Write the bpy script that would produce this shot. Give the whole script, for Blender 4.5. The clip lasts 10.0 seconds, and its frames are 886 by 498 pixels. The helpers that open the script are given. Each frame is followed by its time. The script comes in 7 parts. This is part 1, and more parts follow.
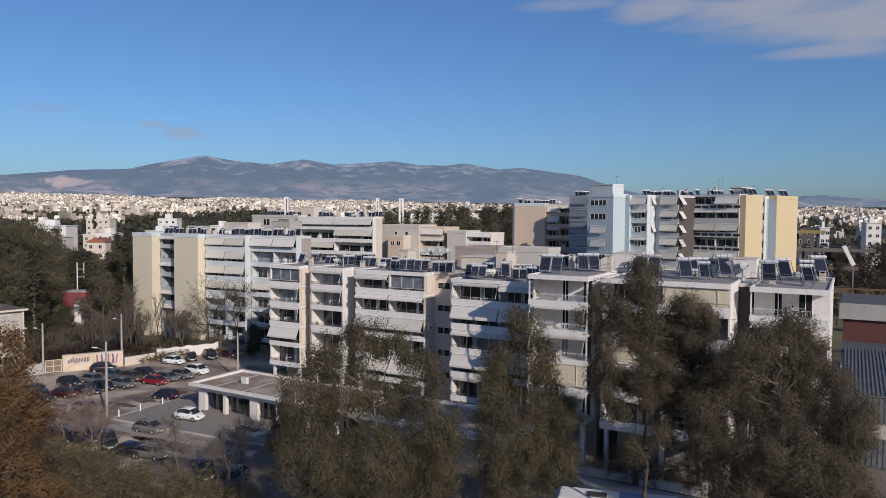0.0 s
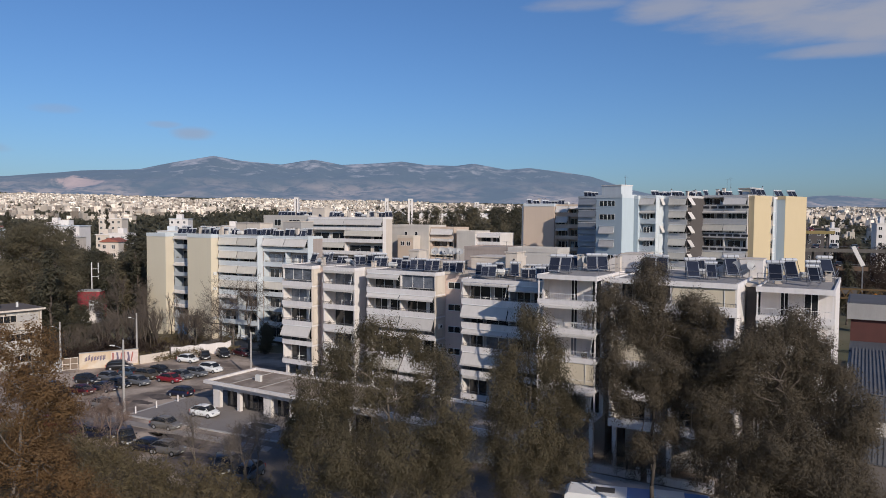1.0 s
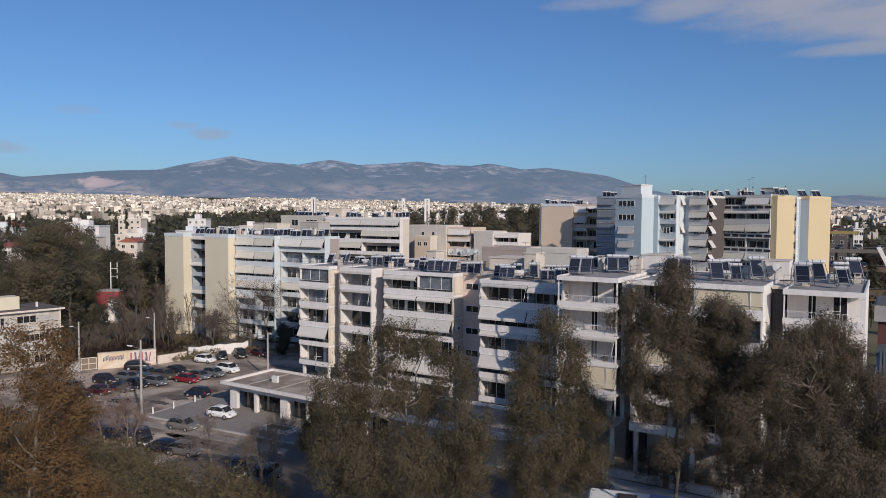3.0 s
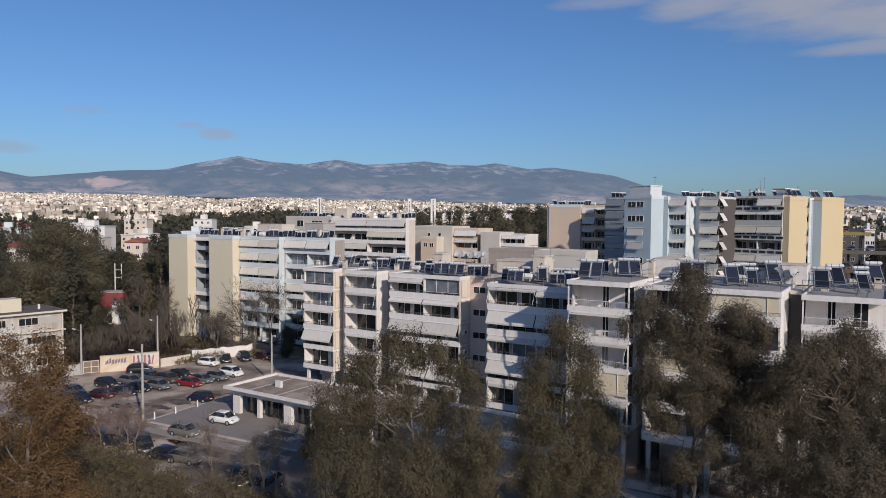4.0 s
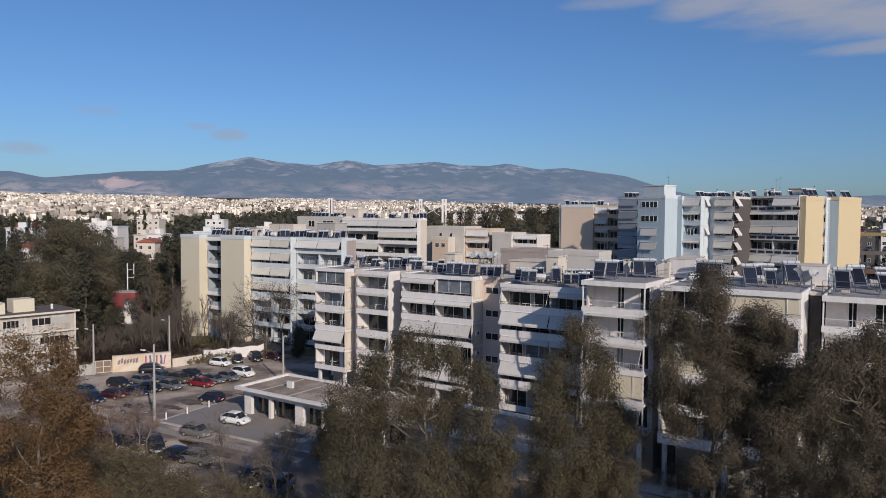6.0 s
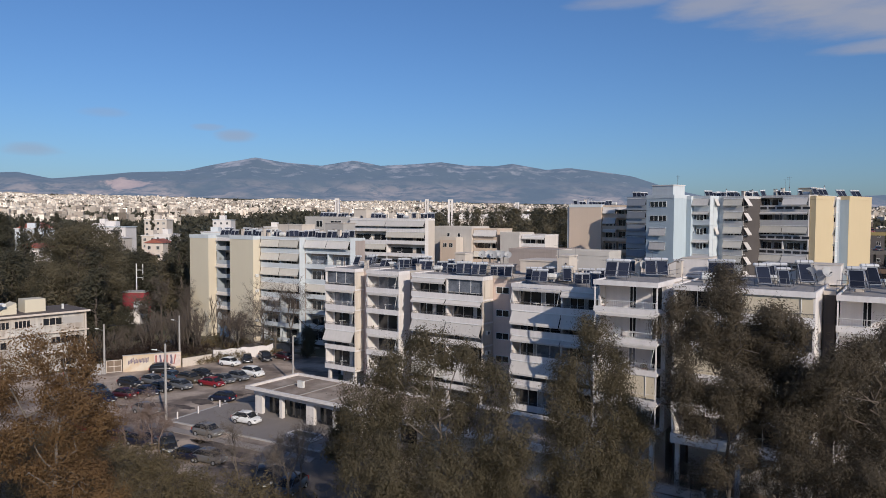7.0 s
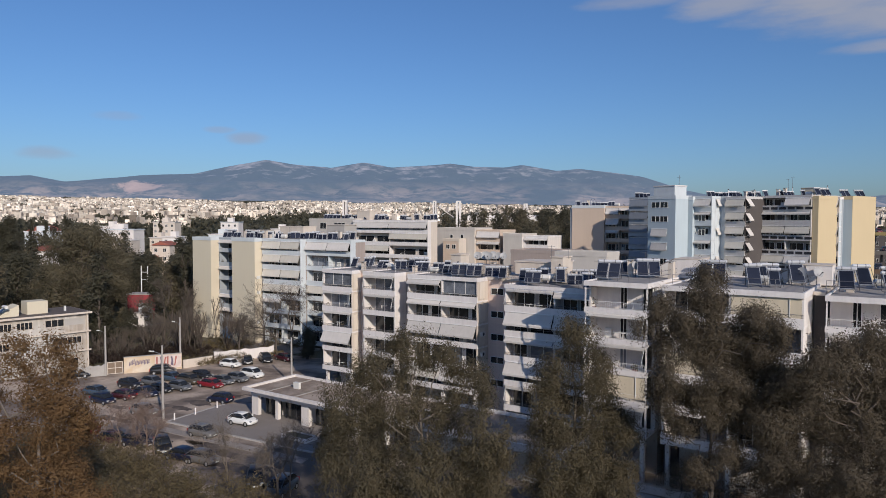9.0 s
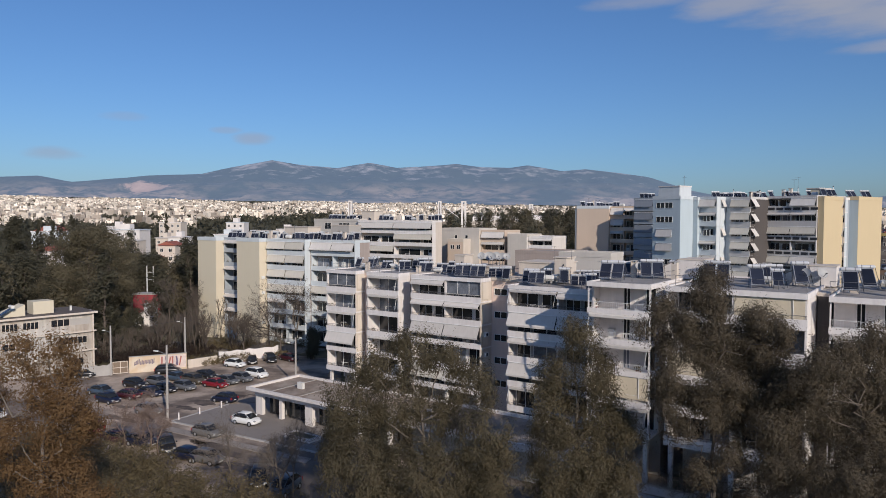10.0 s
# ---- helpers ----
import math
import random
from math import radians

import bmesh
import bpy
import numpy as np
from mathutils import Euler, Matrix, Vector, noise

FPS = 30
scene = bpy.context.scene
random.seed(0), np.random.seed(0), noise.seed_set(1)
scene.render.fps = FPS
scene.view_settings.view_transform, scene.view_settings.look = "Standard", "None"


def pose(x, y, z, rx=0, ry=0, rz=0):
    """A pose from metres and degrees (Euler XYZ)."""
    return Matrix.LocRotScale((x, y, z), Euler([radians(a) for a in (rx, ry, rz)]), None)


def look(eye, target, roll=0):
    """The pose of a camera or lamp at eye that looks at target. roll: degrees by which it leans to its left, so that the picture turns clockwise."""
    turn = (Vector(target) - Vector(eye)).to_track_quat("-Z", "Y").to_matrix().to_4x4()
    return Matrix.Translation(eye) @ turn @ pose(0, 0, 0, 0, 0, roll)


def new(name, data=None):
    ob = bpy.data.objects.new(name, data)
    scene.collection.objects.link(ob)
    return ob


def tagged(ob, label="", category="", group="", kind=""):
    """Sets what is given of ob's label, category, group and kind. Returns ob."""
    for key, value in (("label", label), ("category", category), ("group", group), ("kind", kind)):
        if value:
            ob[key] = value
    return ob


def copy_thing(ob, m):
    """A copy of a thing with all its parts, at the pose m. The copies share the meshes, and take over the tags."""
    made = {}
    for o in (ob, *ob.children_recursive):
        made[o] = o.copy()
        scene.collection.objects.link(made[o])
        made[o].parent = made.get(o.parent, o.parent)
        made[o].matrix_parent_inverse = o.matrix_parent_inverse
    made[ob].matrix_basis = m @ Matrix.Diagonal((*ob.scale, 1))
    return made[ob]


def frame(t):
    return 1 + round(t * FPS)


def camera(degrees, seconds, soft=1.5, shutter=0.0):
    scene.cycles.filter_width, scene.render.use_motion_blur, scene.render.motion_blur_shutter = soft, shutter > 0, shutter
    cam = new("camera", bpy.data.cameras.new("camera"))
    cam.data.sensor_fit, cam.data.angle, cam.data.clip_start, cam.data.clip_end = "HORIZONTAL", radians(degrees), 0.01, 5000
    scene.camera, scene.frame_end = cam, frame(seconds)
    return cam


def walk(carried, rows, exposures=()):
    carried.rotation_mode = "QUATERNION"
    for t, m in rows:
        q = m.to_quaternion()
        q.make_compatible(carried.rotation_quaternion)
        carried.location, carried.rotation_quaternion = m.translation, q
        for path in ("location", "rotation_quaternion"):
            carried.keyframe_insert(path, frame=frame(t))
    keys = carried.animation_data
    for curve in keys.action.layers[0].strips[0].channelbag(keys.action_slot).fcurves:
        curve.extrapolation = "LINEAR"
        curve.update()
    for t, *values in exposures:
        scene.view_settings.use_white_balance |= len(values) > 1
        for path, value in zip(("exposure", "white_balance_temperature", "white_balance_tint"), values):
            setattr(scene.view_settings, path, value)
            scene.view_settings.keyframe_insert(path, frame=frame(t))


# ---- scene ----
cam = camera(64.0, 10.0, soft=0.9)
PATH = [
    (0, (0.52, -1.91, 26.21), (2.22, 48.01, 23.92), 0.35),
    (0.5, (0.36, -2.81, 26.26), (1.81, 47.11, 23.94), 0.36),
    (1, (0.24, -3.29, 26.28), (1.33, 46.64, 24.00), 0.36),
    (1.5, (0.23, -3.38, 26.28), (0.92, 46.56, 24.00), 0.34),
    (2, (0.17, -3.36, 26.30), (0.58, 46.58, 24.00), 0.34),
    (2.5, (0.13, -3.09, 26.27), (0.30, 46.86, 23.98), 0.35),
    (4, (-0.00, -0.37, 26.62), (-0.50, 49.57, 24.31), 0.38),
    (4.5, (0.00, 0.00, 26.67), (-0.69, 49.94, 24.36), 0.39),
    (5, (-0.00, 0.22, 26.63), (-0.93, 50.15, 24.33), 0.40),
    (5.5, (-0.04, 0.37, 26.59), (-1.14, 50.31, 24.30), 0.39),
    (7, (-0.87, 0.32, 26.46), (-2.51, 50.25, 24.20), 0.32),
    (7.5, (-1.09, 0.29, 26.49), (-2.96, 50.20, 24.25), 0.26),
    (8, (-0.72, 0.24, 26.47), (-2.80, 50.14, 24.25), 0.22),
    (8.5, (0.29, 0.25, 26.46), (-2.01, 50.15, 24.27), 0.12),
    (9, (1.22, 0.26, 26.47), (-1.17, 50.15, 24.31), 0.11),
    (9.5, (1.45, 0.20, 26.49), (-1.13, 50.08, 24.35), 0.09),
    (10, (1.48, 0.21, 26.49), (-1.30, 50.09, 24.35), 0.14),
]
walk(cam, [(t, look(eye, target, roll)) for t, eye, target, roll in PATH])

# ---- light: low winter sun from behind the camera's right shoulder, clear sky ----
SUN_AZ, SUN_EL = radians(153.0), radians(25)
SUN_DIR = Vector((math.sin(SUN_AZ) * math.cos(SUN_EL), math.cos(SUN_AZ) * math.cos(SUN_EL), math.sin(SUN_EL)))
sun_data = bpy.data.lights.new("sun", "SUN")
sun_data.energy, sun_data.angle, sun_data.color = 3.75, radians(0.55), (1.0, 0.893, 0.78)
sun = new("sun", sun_data)
sun.matrix_world = look(SUN_DIR * 300, (0, 0, 0))
scene.view_settings.exposure = 0.0


def build_world():
    w = bpy.data.worlds.new("sky")
    scene.world = w
    w.use_nodes = True
    nt = w.node_tree
    N, L = nt.nodes, nt.links
    N.clear()
    sky = N.new("ShaderNodeTexSky")
    sky.sky_type, sky.sun_disc = "NISHITA", False
    sky.sun_elevation, sky.sun_rotation = SUN_EL, SUN_AZ
    sky.air_density, sky.dust_density, sky.ozone_density = 1.0, 0.9, 6.0
    co = N.new("ShaderNodeTexCoord")
    # thin clouds: a tattered sheet high on one side and small puffs low down
    mp = N.new("ShaderNodeMapping")
    mp.inputs["Scale"].default_value = (2.2, 2.2, 9.0)
    nz = N.new("ShaderNodeTexNoise")
    nz.inputs["Scale"].default_value, nz.inputs["Detail"].default_value, nz.inputs["Roughness"].default_value = 2.6, 7.0, 0.56
    L.new(co.outputs["Generated"], mp.inputs["Vector"])
    L.new(mp.outputs["Vector"], nz.inputs["Vector"])

    def maths(op, a, b=None, c=None):
        n = N.new("ShaderNodeMath")
        n.operation = op
        for i, v in enumerate((a, b, c)):
            if v is None:
                continue
            if isinstance(v, (int, float)):
                n.inputs[i].default_value = v
            else:
                L.new(v, n.inputs[i])
        return n.outputs[0]

    def puff(direction, wide, high, strength):
        """A soft elongated patch of sky round a direction, torn by the noise."""
        d = Vector(direction).normalized()
        side = Vector((d.y, -d.x, 0)).normalized()
        up = side.cross(d)
        out = []
        for axis, size in ((side, wide), (up, high)):
            dot = N.new("ShaderNodeVectorMath")
            dot.operation = "DOT_PRODUCT"
            L.new(co.outputs["Generated"], dot.inputs[0])
            dot.inputs[1].default_value = axis
            off = maths("SUBTRACT", dot.outputs["Value"], d.dot(axis))
            out.append(maths("POWER", maths("DIVIDE", off, size), 2.0))
        r = maths("ADD", out[0], out[1])
        edge = maths("SUBTRACT", 1.0, r)
        torn = maths("ADD", edge, maths("MULTIPLY", maths("SUBTRACT", nz.outputs["Fac"], 0.5), 2.4))
        m = N.new("ShaderNodeMapRange")
        m.interpolation_type = "SMOOTHSTEP"
        L.new(torn, m.inputs["Value"])
        m.inputs["From Min"].default_value, m.inputs["From Max"].default_value = 0.05, 1.1
        m.inputs["To Max"].default_value = strength
        ahead = N.new("ShaderNodeVectorMath")
        ahead.operation = "DOT_PRODUCT"
        L.new(co.outputs["Generated"], ahead.inputs[0])
        ahead.inputs[1].default_value = d
        return maths("MULTIPLY", m.outputs["Result"], maths("GREATER_THAN", ahead.outputs["Value"], 0.2))

    total = None
    for p in CLOUDS:
        c = puff(*p)
        total = c if total is None else maths("MAXIMUM", total, c)
    mix = N.new("ShaderNodeMix")
    mix.data_type = "RGBA"
    L.new(total, mix.inputs["Factor"])
    tint = N.new("ShaderNodeVectorMath")
    tint.operation = "MULTIPLY"
    tint.inputs[1].default_value = (0.84, 0.97, 1.14)
    L.new(sky.outputs["Color"], tint.inputs[0])
    L.new(tint.outputs["Vector"], mix.inputs["A"])
    mix.inputs["B"].default_value = (3.7, 3.95, 4.9, 1)
    bg = N.new("ShaderNodeBackground")
    bg.inputs["Strength"].default_value = 0.088
    L.new(mix.outputs["Result"], bg.inputs["Color"])
    out = N.new("ShaderNodeOutputWorld")
    L.new(bg.outputs["Background"], out.inputs["Surface"])


# direction, half width, half height, strength
CLOUDS = (
    ((0.44, 0.86, 0.262), 0.17, 0.042, 0.95),
    ((0.57, 0.79, 0.240), 0.17, 0.056, 0.95),
    ((0.47, 0.85, 0.236), 0.15, 0.030, 0.85),
    ((0.31, 0.91, 0.268), 0.10, 0.022, 0.80),
    ((0.20, 0.94, 0.278), 0.09, 0.013, 0.60),
    ((0.50, 0.84, 0.202), 0.10, 0.012, 0.75),
    ((0.42, 0.85, 0.320), 0.30, 0.060, 0.90),
    ((-0.308, 0.946, 0.107), 0.034, 0.011, 0.55),
    ((-0.345, 0.94, 0.118), 0.026, 0.006, 0.36),
    ((-0.528, 0.846, 0.080), 0.045, 0.012, 0.50),
    ((-0.46, 0.89, 0.130), 0.035, 0.008, 0.26),
)
build_world()


# ---- materials ----
MATS = {}


def mat(name, col, rough=0.8, var=0.12, coarse=0.35, fine=6.0, bump=0.0, metal=0.0, streak=0.0, rnd=0.0, spec=0.4, second=None, glow=None, islands=0.0, objcol=False, detail=4.0):
    """A surface with stains and grain at two scales; streak: rain marks that run down; rnd: difference between pieces."""
    if name in MATS:
        return MATS[name]
    m = bpy.data.materials.new(name)
    m.use_nodes = True
    nt = m.node_tree
    N, L = nt.nodes, nt.links
    bsdf = N["Principled BSDF"]
    bsdf.inputs["Roughness"].default_value = rough
    bsdf.inputs["Metallic"].default_value = metal
    bsdf.inputs["Specular IOR Level"].default_value = spec
    co = N.new("ShaderNodeTexCoord")

    def noise_at(scale, stretch=None, det=4.0):
        n = N.new("ShaderNodeTexNoise")
        n.inputs["Scale"].default_value, n.inputs["Detail"].default_value = scale, det
        src = co.outputs["Object"]
        if stretch:
            mp = N.new("ShaderNodeMapping")
            mp.inputs["Scale"].default_value = stretch
            L.new(src, mp.inputs["Vector"])
            src = mp.outputs["Vector"]
        L.new(src, n.inputs["Vector"])
        return n.outputs["Fac"]

    def maths(op, a, b):
        n = N.new("ShaderNodeMath")
        n.operation = op
        for i, v in enumerate((a, b)):
            if isinstance(v, (int, float)):
                n.inputs[i].default_value = v
            else:
                L.new(v, n.inputs[i])
        return n.outputs[0]

    a, b = noise_at(coarse, det=detail), noise_at(fine)
    total = maths("ADD", maths("MULTIPLY", maths("SUBTRACT", a, 0.5), 2.4 * var), maths("MULTIPLY", maths("SUBTRACT", b, 0.5), 1.2 * var))
    if streak:
        s = noise_at(1.0, (2.2, 2.2, 0.16))
        total = maths("ADD", total, maths("MULTIPLY", maths("SUBTRACT", s, 0.55), 2.0 * streak))
    if rnd:
        info = N.new("ShaderNodeObjectInfo")
        total = maths("ADD", total, maths("MULTIPLY", maths("SUBTRACT", info.outputs["Random"], 0.5), 2.0 * rnd))
    if islands:
        geo = N.new("ShaderNodeNewGeometry")
        total = maths("ADD", total, maths("MULTIPLY", maths("SUBTRACT", geo.outputs["Random Per Island"], 0.5), 2.0 * islands))
    factor = maths("MAXIMUM", maths("ADD", total, 1.0), 0.05)
    base = None
    if objcol:
        info = N.new("ShaderNodeObjectInfo")
        base = info.outputs["Color"]
    if second:
        mx = N.new("ShaderNodeMix")
        mx.data_type = "RGBA"
        if islands:
            geo2 = N.new("ShaderNodeNewGeometry")
            wn = N.new("ShaderNodeTexWhiteNoise")
            wn.noise_dimensions = "1D"
            L.new(geo2.outputs["Random Per Island"], wn.inputs["W"])
            L.new(wn.outputs["Value"], mx.inputs["Factor"])
        else:
            rg = N.new("ShaderNodeMapRange")
            rg.inputs["From Min"].default_value, rg.inputs["From Max"].default_value = 0.42, 0.6
            L.new(noise_at(coarse * 0.7, det=6.0), rg.inputs["Value"])
            L.new(rg.outputs["Result"], mx.inputs["Factor"])
        mx.inputs["A"].default_value, mx.inputs["B"].default_value = (*col, 1), (*second, 1)
        base = mx.outputs["Result"]
    mul = N.new("ShaderNodeVectorMath")
    mul.operation = "SCALE"
    if base is None:
        mul.inputs[0].default_value = col
    else:
        L.new(base, mul.inputs[0])
    L.new(factor, mul.inputs["Scale"])
    L.new(mul.outputs["Vector"], bsdf.inputs["Base Color"])
    if bump:
        bp = N.new("ShaderNodeBump")
        bp.inputs["Strength"].default_value, bp.inputs["Distance"].default_value = bump, 0.05
        L.new(b, bp.inputs["Height"])
        L.new(bp.outputs["Normal"], bsdf.inputs["Normal"])
    if glow:
        bsdf.inputs["Emission Color"].default_value = (*glow[:3], 1)
        bsdf.inputs["Emission Strength"].default_value = glow[3]
    MATS[name] = m
    return m


WHITE = mat("white_render", (0.69, 0.645, 0.615), 0.85, 0.07, streak=0.14, bump=0.1)
BAND = mat("balcony_render", (0.72, 0.68, 0.66), 0.85, 0.08, streak=0.16, bump=0.1)
CREAM = mat("cream_render", (0.60, 0.525, 0.45), 0.88, 0.07, streak=0.12, bump=0.1)
PANELC = mat("cream_panel", (0.66, 0.585, 0.50), 0.88, 0.06, streak=0.06)
PALEG = mat("pale_grey_render", (0.53, 0.49, 0.445), 0.9, 0.1, streak=0.08)
# balcony render greyed to imitate grazing sun on the stepped block's fronts
SHADED_BAND = mat("shaded_band_render", (0.54, 0.52, 0.505), 0.88, 0.08, streak=0.1)
# taupe render, which also paints shade onto balcony back walls
TAUPE_SHADE = mat("taupe_shade_render", (0.36, 0.30, 0.27), 0.88, 0.10, streak=0.14)
ROSE = mat("rose_render", (0.70, 0.555, 0.475), 0.88, 0.10, streak=0.14, bump=0.1)
CURTAIN = mat("curtained_glass", (0.17, 0.185, 0.215), 0.12, 0.6, coarse=0.9, fine=5.0, spec=0.6, rnd=0.3)
BEIGE = mat("beige_render", (0.61, 0.545, 0.42), 0.9, 0.05, coarse=0.12, streak=0.03, bump=0.1)
YELLOW = mat("yellow_render", (0.59, 0.47, 0.295), 0.9, 0.05, coarse=0.12, streak=0.02)
PALEY = mat("pale_yellow_render", (0.64, 0.56, 0.43), 0.9, 0.05, coarse=0.12, streak=0.02)
BLUEISH = mat("pale_blue_render", (0.56, 0.595, 0.615), 0.9, 0.06, coarse=0.2, streak=0.08)
BLUE = mat("blue_render", (0.445, 0.515, 0.555), 0.9, 0.06, coarse=0.2, streak=0.08)
# grey-blue darkened to carry the shade of recessed stacks
GREYB_SHADE = mat("grey_blue_shade_render", (0.35, 0.38, 0.41), 0.9, 0.06, coarse=0.2, streak=0.1)
PEACH = mat("peach_render", (0.58, 0.46, 0.365), 0.9, 0.06, coarse=0.15, streak=0.04)
# brown walls and decks; also paints shade into the recesses between stacks
BROWN_SHADE = mat("brown_shade_render", (0.088, 0.077, 0.074), 0.9, 0.1, streak=0.04)
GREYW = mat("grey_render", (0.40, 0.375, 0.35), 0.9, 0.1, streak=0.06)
CONC = mat("concrete", (0.36, 0.34, 0.32), 0.9, 0.16, coarse=0.5, streak=0.1, bump=0.2)
ROOFM = mat("roof_screed", (0.30, 0.28, 0.265), 0.9, 0.22, coarse=0.4, bump=0.2)
AWN = mat("awning_cloth", (0.58, 0.545, 0.51), 0.9, 0.06, streak=0.1, rnd=0.12)
AWNB = mat("awning_cloth_beige", (0.58, 0.54, 0.47), 0.9, 0.06, streak=0.1, rnd=0.12)
SCREEN = mat("screen_cloth", (0.60, 0.52, 0.39), 0.9, 0.06, streak=0.08)
AWNG = mat("awning_cloth_grey", (0.24, 0.26, 0.29), 0.9, 0.06, streak=0.1, rnd=0.2)
GLASS = mat("window_glass", (0.02, 0.022, 0.025), 0.08, 0.3, coarse=0.8, spec=0.6)
DOORW = mat("white_joinery", (0.72, 0.71, 0.69), 0.5, 0.05)
DARKM = mat("dark_metal", (0.05, 0.05, 0.055), 0.5, 0.1, metal=0.3)
RAIL = mat("rail_metal", (0.17, 0.17, 0.18), 0.5, 0.1, metal=0.4)
STEEL = mat("tank_steel", (0.60, 0.60, 0.61), 0.42, 0.06, metal=0.35)
PANEL = mat("collector_glass", (0.022, 0.026, 0.040), 0.22, 0.3, coarse=1.0, rnd=0.45, spec=0.4)
CFRAME = mat("collector_frame_alloy", (0.40, 0.41, 0.43), 0.45, 0.08, metal=0.5)
TANK = mat("tank_white", (0.52, 0.53, 0.55), 0.35, 0.05, rnd=0.12)
DISH = mat("dish_grey", (0.36, 0.36, 0.36), 0.5, 0.05)
AC = mat("air_unit_white", (0.66, 0.65, 0.62), 0.6, 0.05)
ASPH = mat("asphalt", (0.175, 0.137, 0.112), 0.92, 0.40, coarse=0.26, fine=2.2, bump=0.3, second=(0.44, 0.355, 0.285), detail=8.0)
# dark asphalt, which on the street also holds painted tree and building shade
ROAD = mat("dark_and_shaded_asphalt", (0.13, 0.112, 0.10), 0.9, 0.25, coarse=0.3, fine=3.0, bump=0.3)
PAVE = mat("pavement_concrete", (0.235, 0.208, 0.19), 0.9, 0.15, coarse=0.3, bump=0.2)
KERB = mat("kerb_stone", (0.42, 0.40, 0.38), 0.9, 0.12, bump=0.2)
DIRT = mat("dry_ground", (0.13, 0.115, 0.07), 0.95, 0.3, coarse=0.05, fine=1.2, bump=0.4, second=(0.085, 0.085, 0.045), detail=8.0)
BARK = mat("bark", (0.15, 0.125, 0.105), 0.9, 0.3, coarse=1.0, fine=9.0, bump=0.4)
BARKD = mat("dark_bark", (0.10, 0.08, 0.065), 0.9, 0.3, coarse=1.0, fine=9.0, bump=0.4)
TILE = mat("clay_tiles", (0.30, 0.10, 0.07), 0.85, 0.2, coarse=1.0)


def leaf_mat(name, col, second, var=0.3):
    """Leaves: some light passes through the blades."""
    m = mat(name, col, 0.65, var * 0.3, second=second, islands=var, coarse=0.5, fine=2.0, spec=0.1)
    nt = m.node_tree
    N, L = nt.nodes, nt.links
    bsdf, out = N["Principled BSDF"], N["Material Output"]
    tr = N.new("ShaderNodeBsdfTranslucent")
    L.new(bsdf.inputs["Base Color"].links[0].from_socket, tr.inputs["Color"])
    mx = N.new("ShaderNodeMixShader")
    mx.inputs["Fac"].default_value = 0.5
    L.new(bsdf.outputs["BSDF"], mx.inputs[1])
    L.new(tr.outputs["BSDF"], mx.inputs[2])
    L.new(mx.outputs["Shader"], out.inputs["Surface"])
    return m


EUCA = leaf_mat("eucalyptus_leaves", (0.120, 0.104, 0.066), (0.164, 0.134, 0.088), 0.10)
EUCAD = leaf_mat("dark_eucalyptus_leaves", (0.120, 0.101, 0.074), (0.162, 0.132, 0.096), 0.08)
PINE = leaf_mat("pine_needles", (0.091, 0.089, 0.062), (0.119, 0.109, 0.078), 0.09)
OLIVE = leaf_mat("olive_leaves", (0.155, 0.138, 0.091), (0.202, 0.170, 0.114), 0.08)
RUST = leaf_mat("rusty_leaves", (0.179, 0.107, 0.053), (0.235, 0.147, 0.075), 0.12)
SHRUB = leaf_mat("shrub_leaves", (0.168, 0.133, 0.076), (0.219, 0.176, 0.101), 0.11)


# ---- mesh helpers ----
class Geo:
    """Gathers corners and faces of one mesh."""

    def __init__(self):
        self.v, self.f = [], []

    def add(self, verts, faces):
        n = len(self.v)
        self.v += [tuple(p) for p in verts]
        self.f += [tuple(n + i for i in q) for q in faces]
        return self

    def box(self, x0, x1, y0, y1, z0, z1):
        return self.add([(x0, y0, z0), (x1, y0, z0), (x1, y1, z0), (x0, y1, z0), (x0, y0, z1), (x1, y0, z1), (x1, y1, z1), (x0, y1, z1)],
                        [(0, 3, 2, 1), (4, 5, 6, 7), (0, 1, 5, 4), (1, 2, 6, 5), (2, 3, 7, 6), (3, 0, 4, 7)])

    def prism(self, outline, z0, z1):
        n = len(outline)
        self.add([(x, y, z0) for x, y in outline] + [(x, y, z1) for x, y in outline],
                 [tuple(range(n))[::-1], tuple(range(n, 2 * n))] + [(i, (i + 1) % n, n + (i + 1) % n, n + i) for i in range(n)])
        return self

    def slab(self, outline, y0, y1):
        """An outline in x and z, drawn from y0 to y1."""
        n = len(outline)
        self.add([(x, y0, z) for x, z in outline] + [(x, y1, z) for x, z in outline],
                 [tuple(range(n)), tuple(range(n, 2 * n))[::-1]] + [(i, n + i, n + (i + 1) % n, (i + 1) % n) for i in range(n)])
        return self

    def tube(self, a, b, r0, r1=None, n=6):
        a, b = Vector(a), Vector(b)
        r1 = r0 if r1 is None else r1
        d = (b - a).normalized()
        s = d.cross((0, 0, 1) if abs(d.z) < 0.9 else (1, 0, 0)).normalized()
        t = d.cross(s)
        ring = [(math.cos(2 * math.pi * i / n) * s + math.sin(2 * math.pi * i / n) * t) for i in range(n)]
        return self.add([a + q * r0 for q in ring] + [b + q * r1 for q in ring],
                        [(i, (i + 1) % n, n + (i + 1) % n, n + i) for i in range(n)] + [tuple(range(n))[::-1], tuple(range(n, 2 * n))])

    def mesh(self, name):
        me = bpy.data.meshes.new(name)
        me.from_pydata(self.v, [], self.f)
        return me


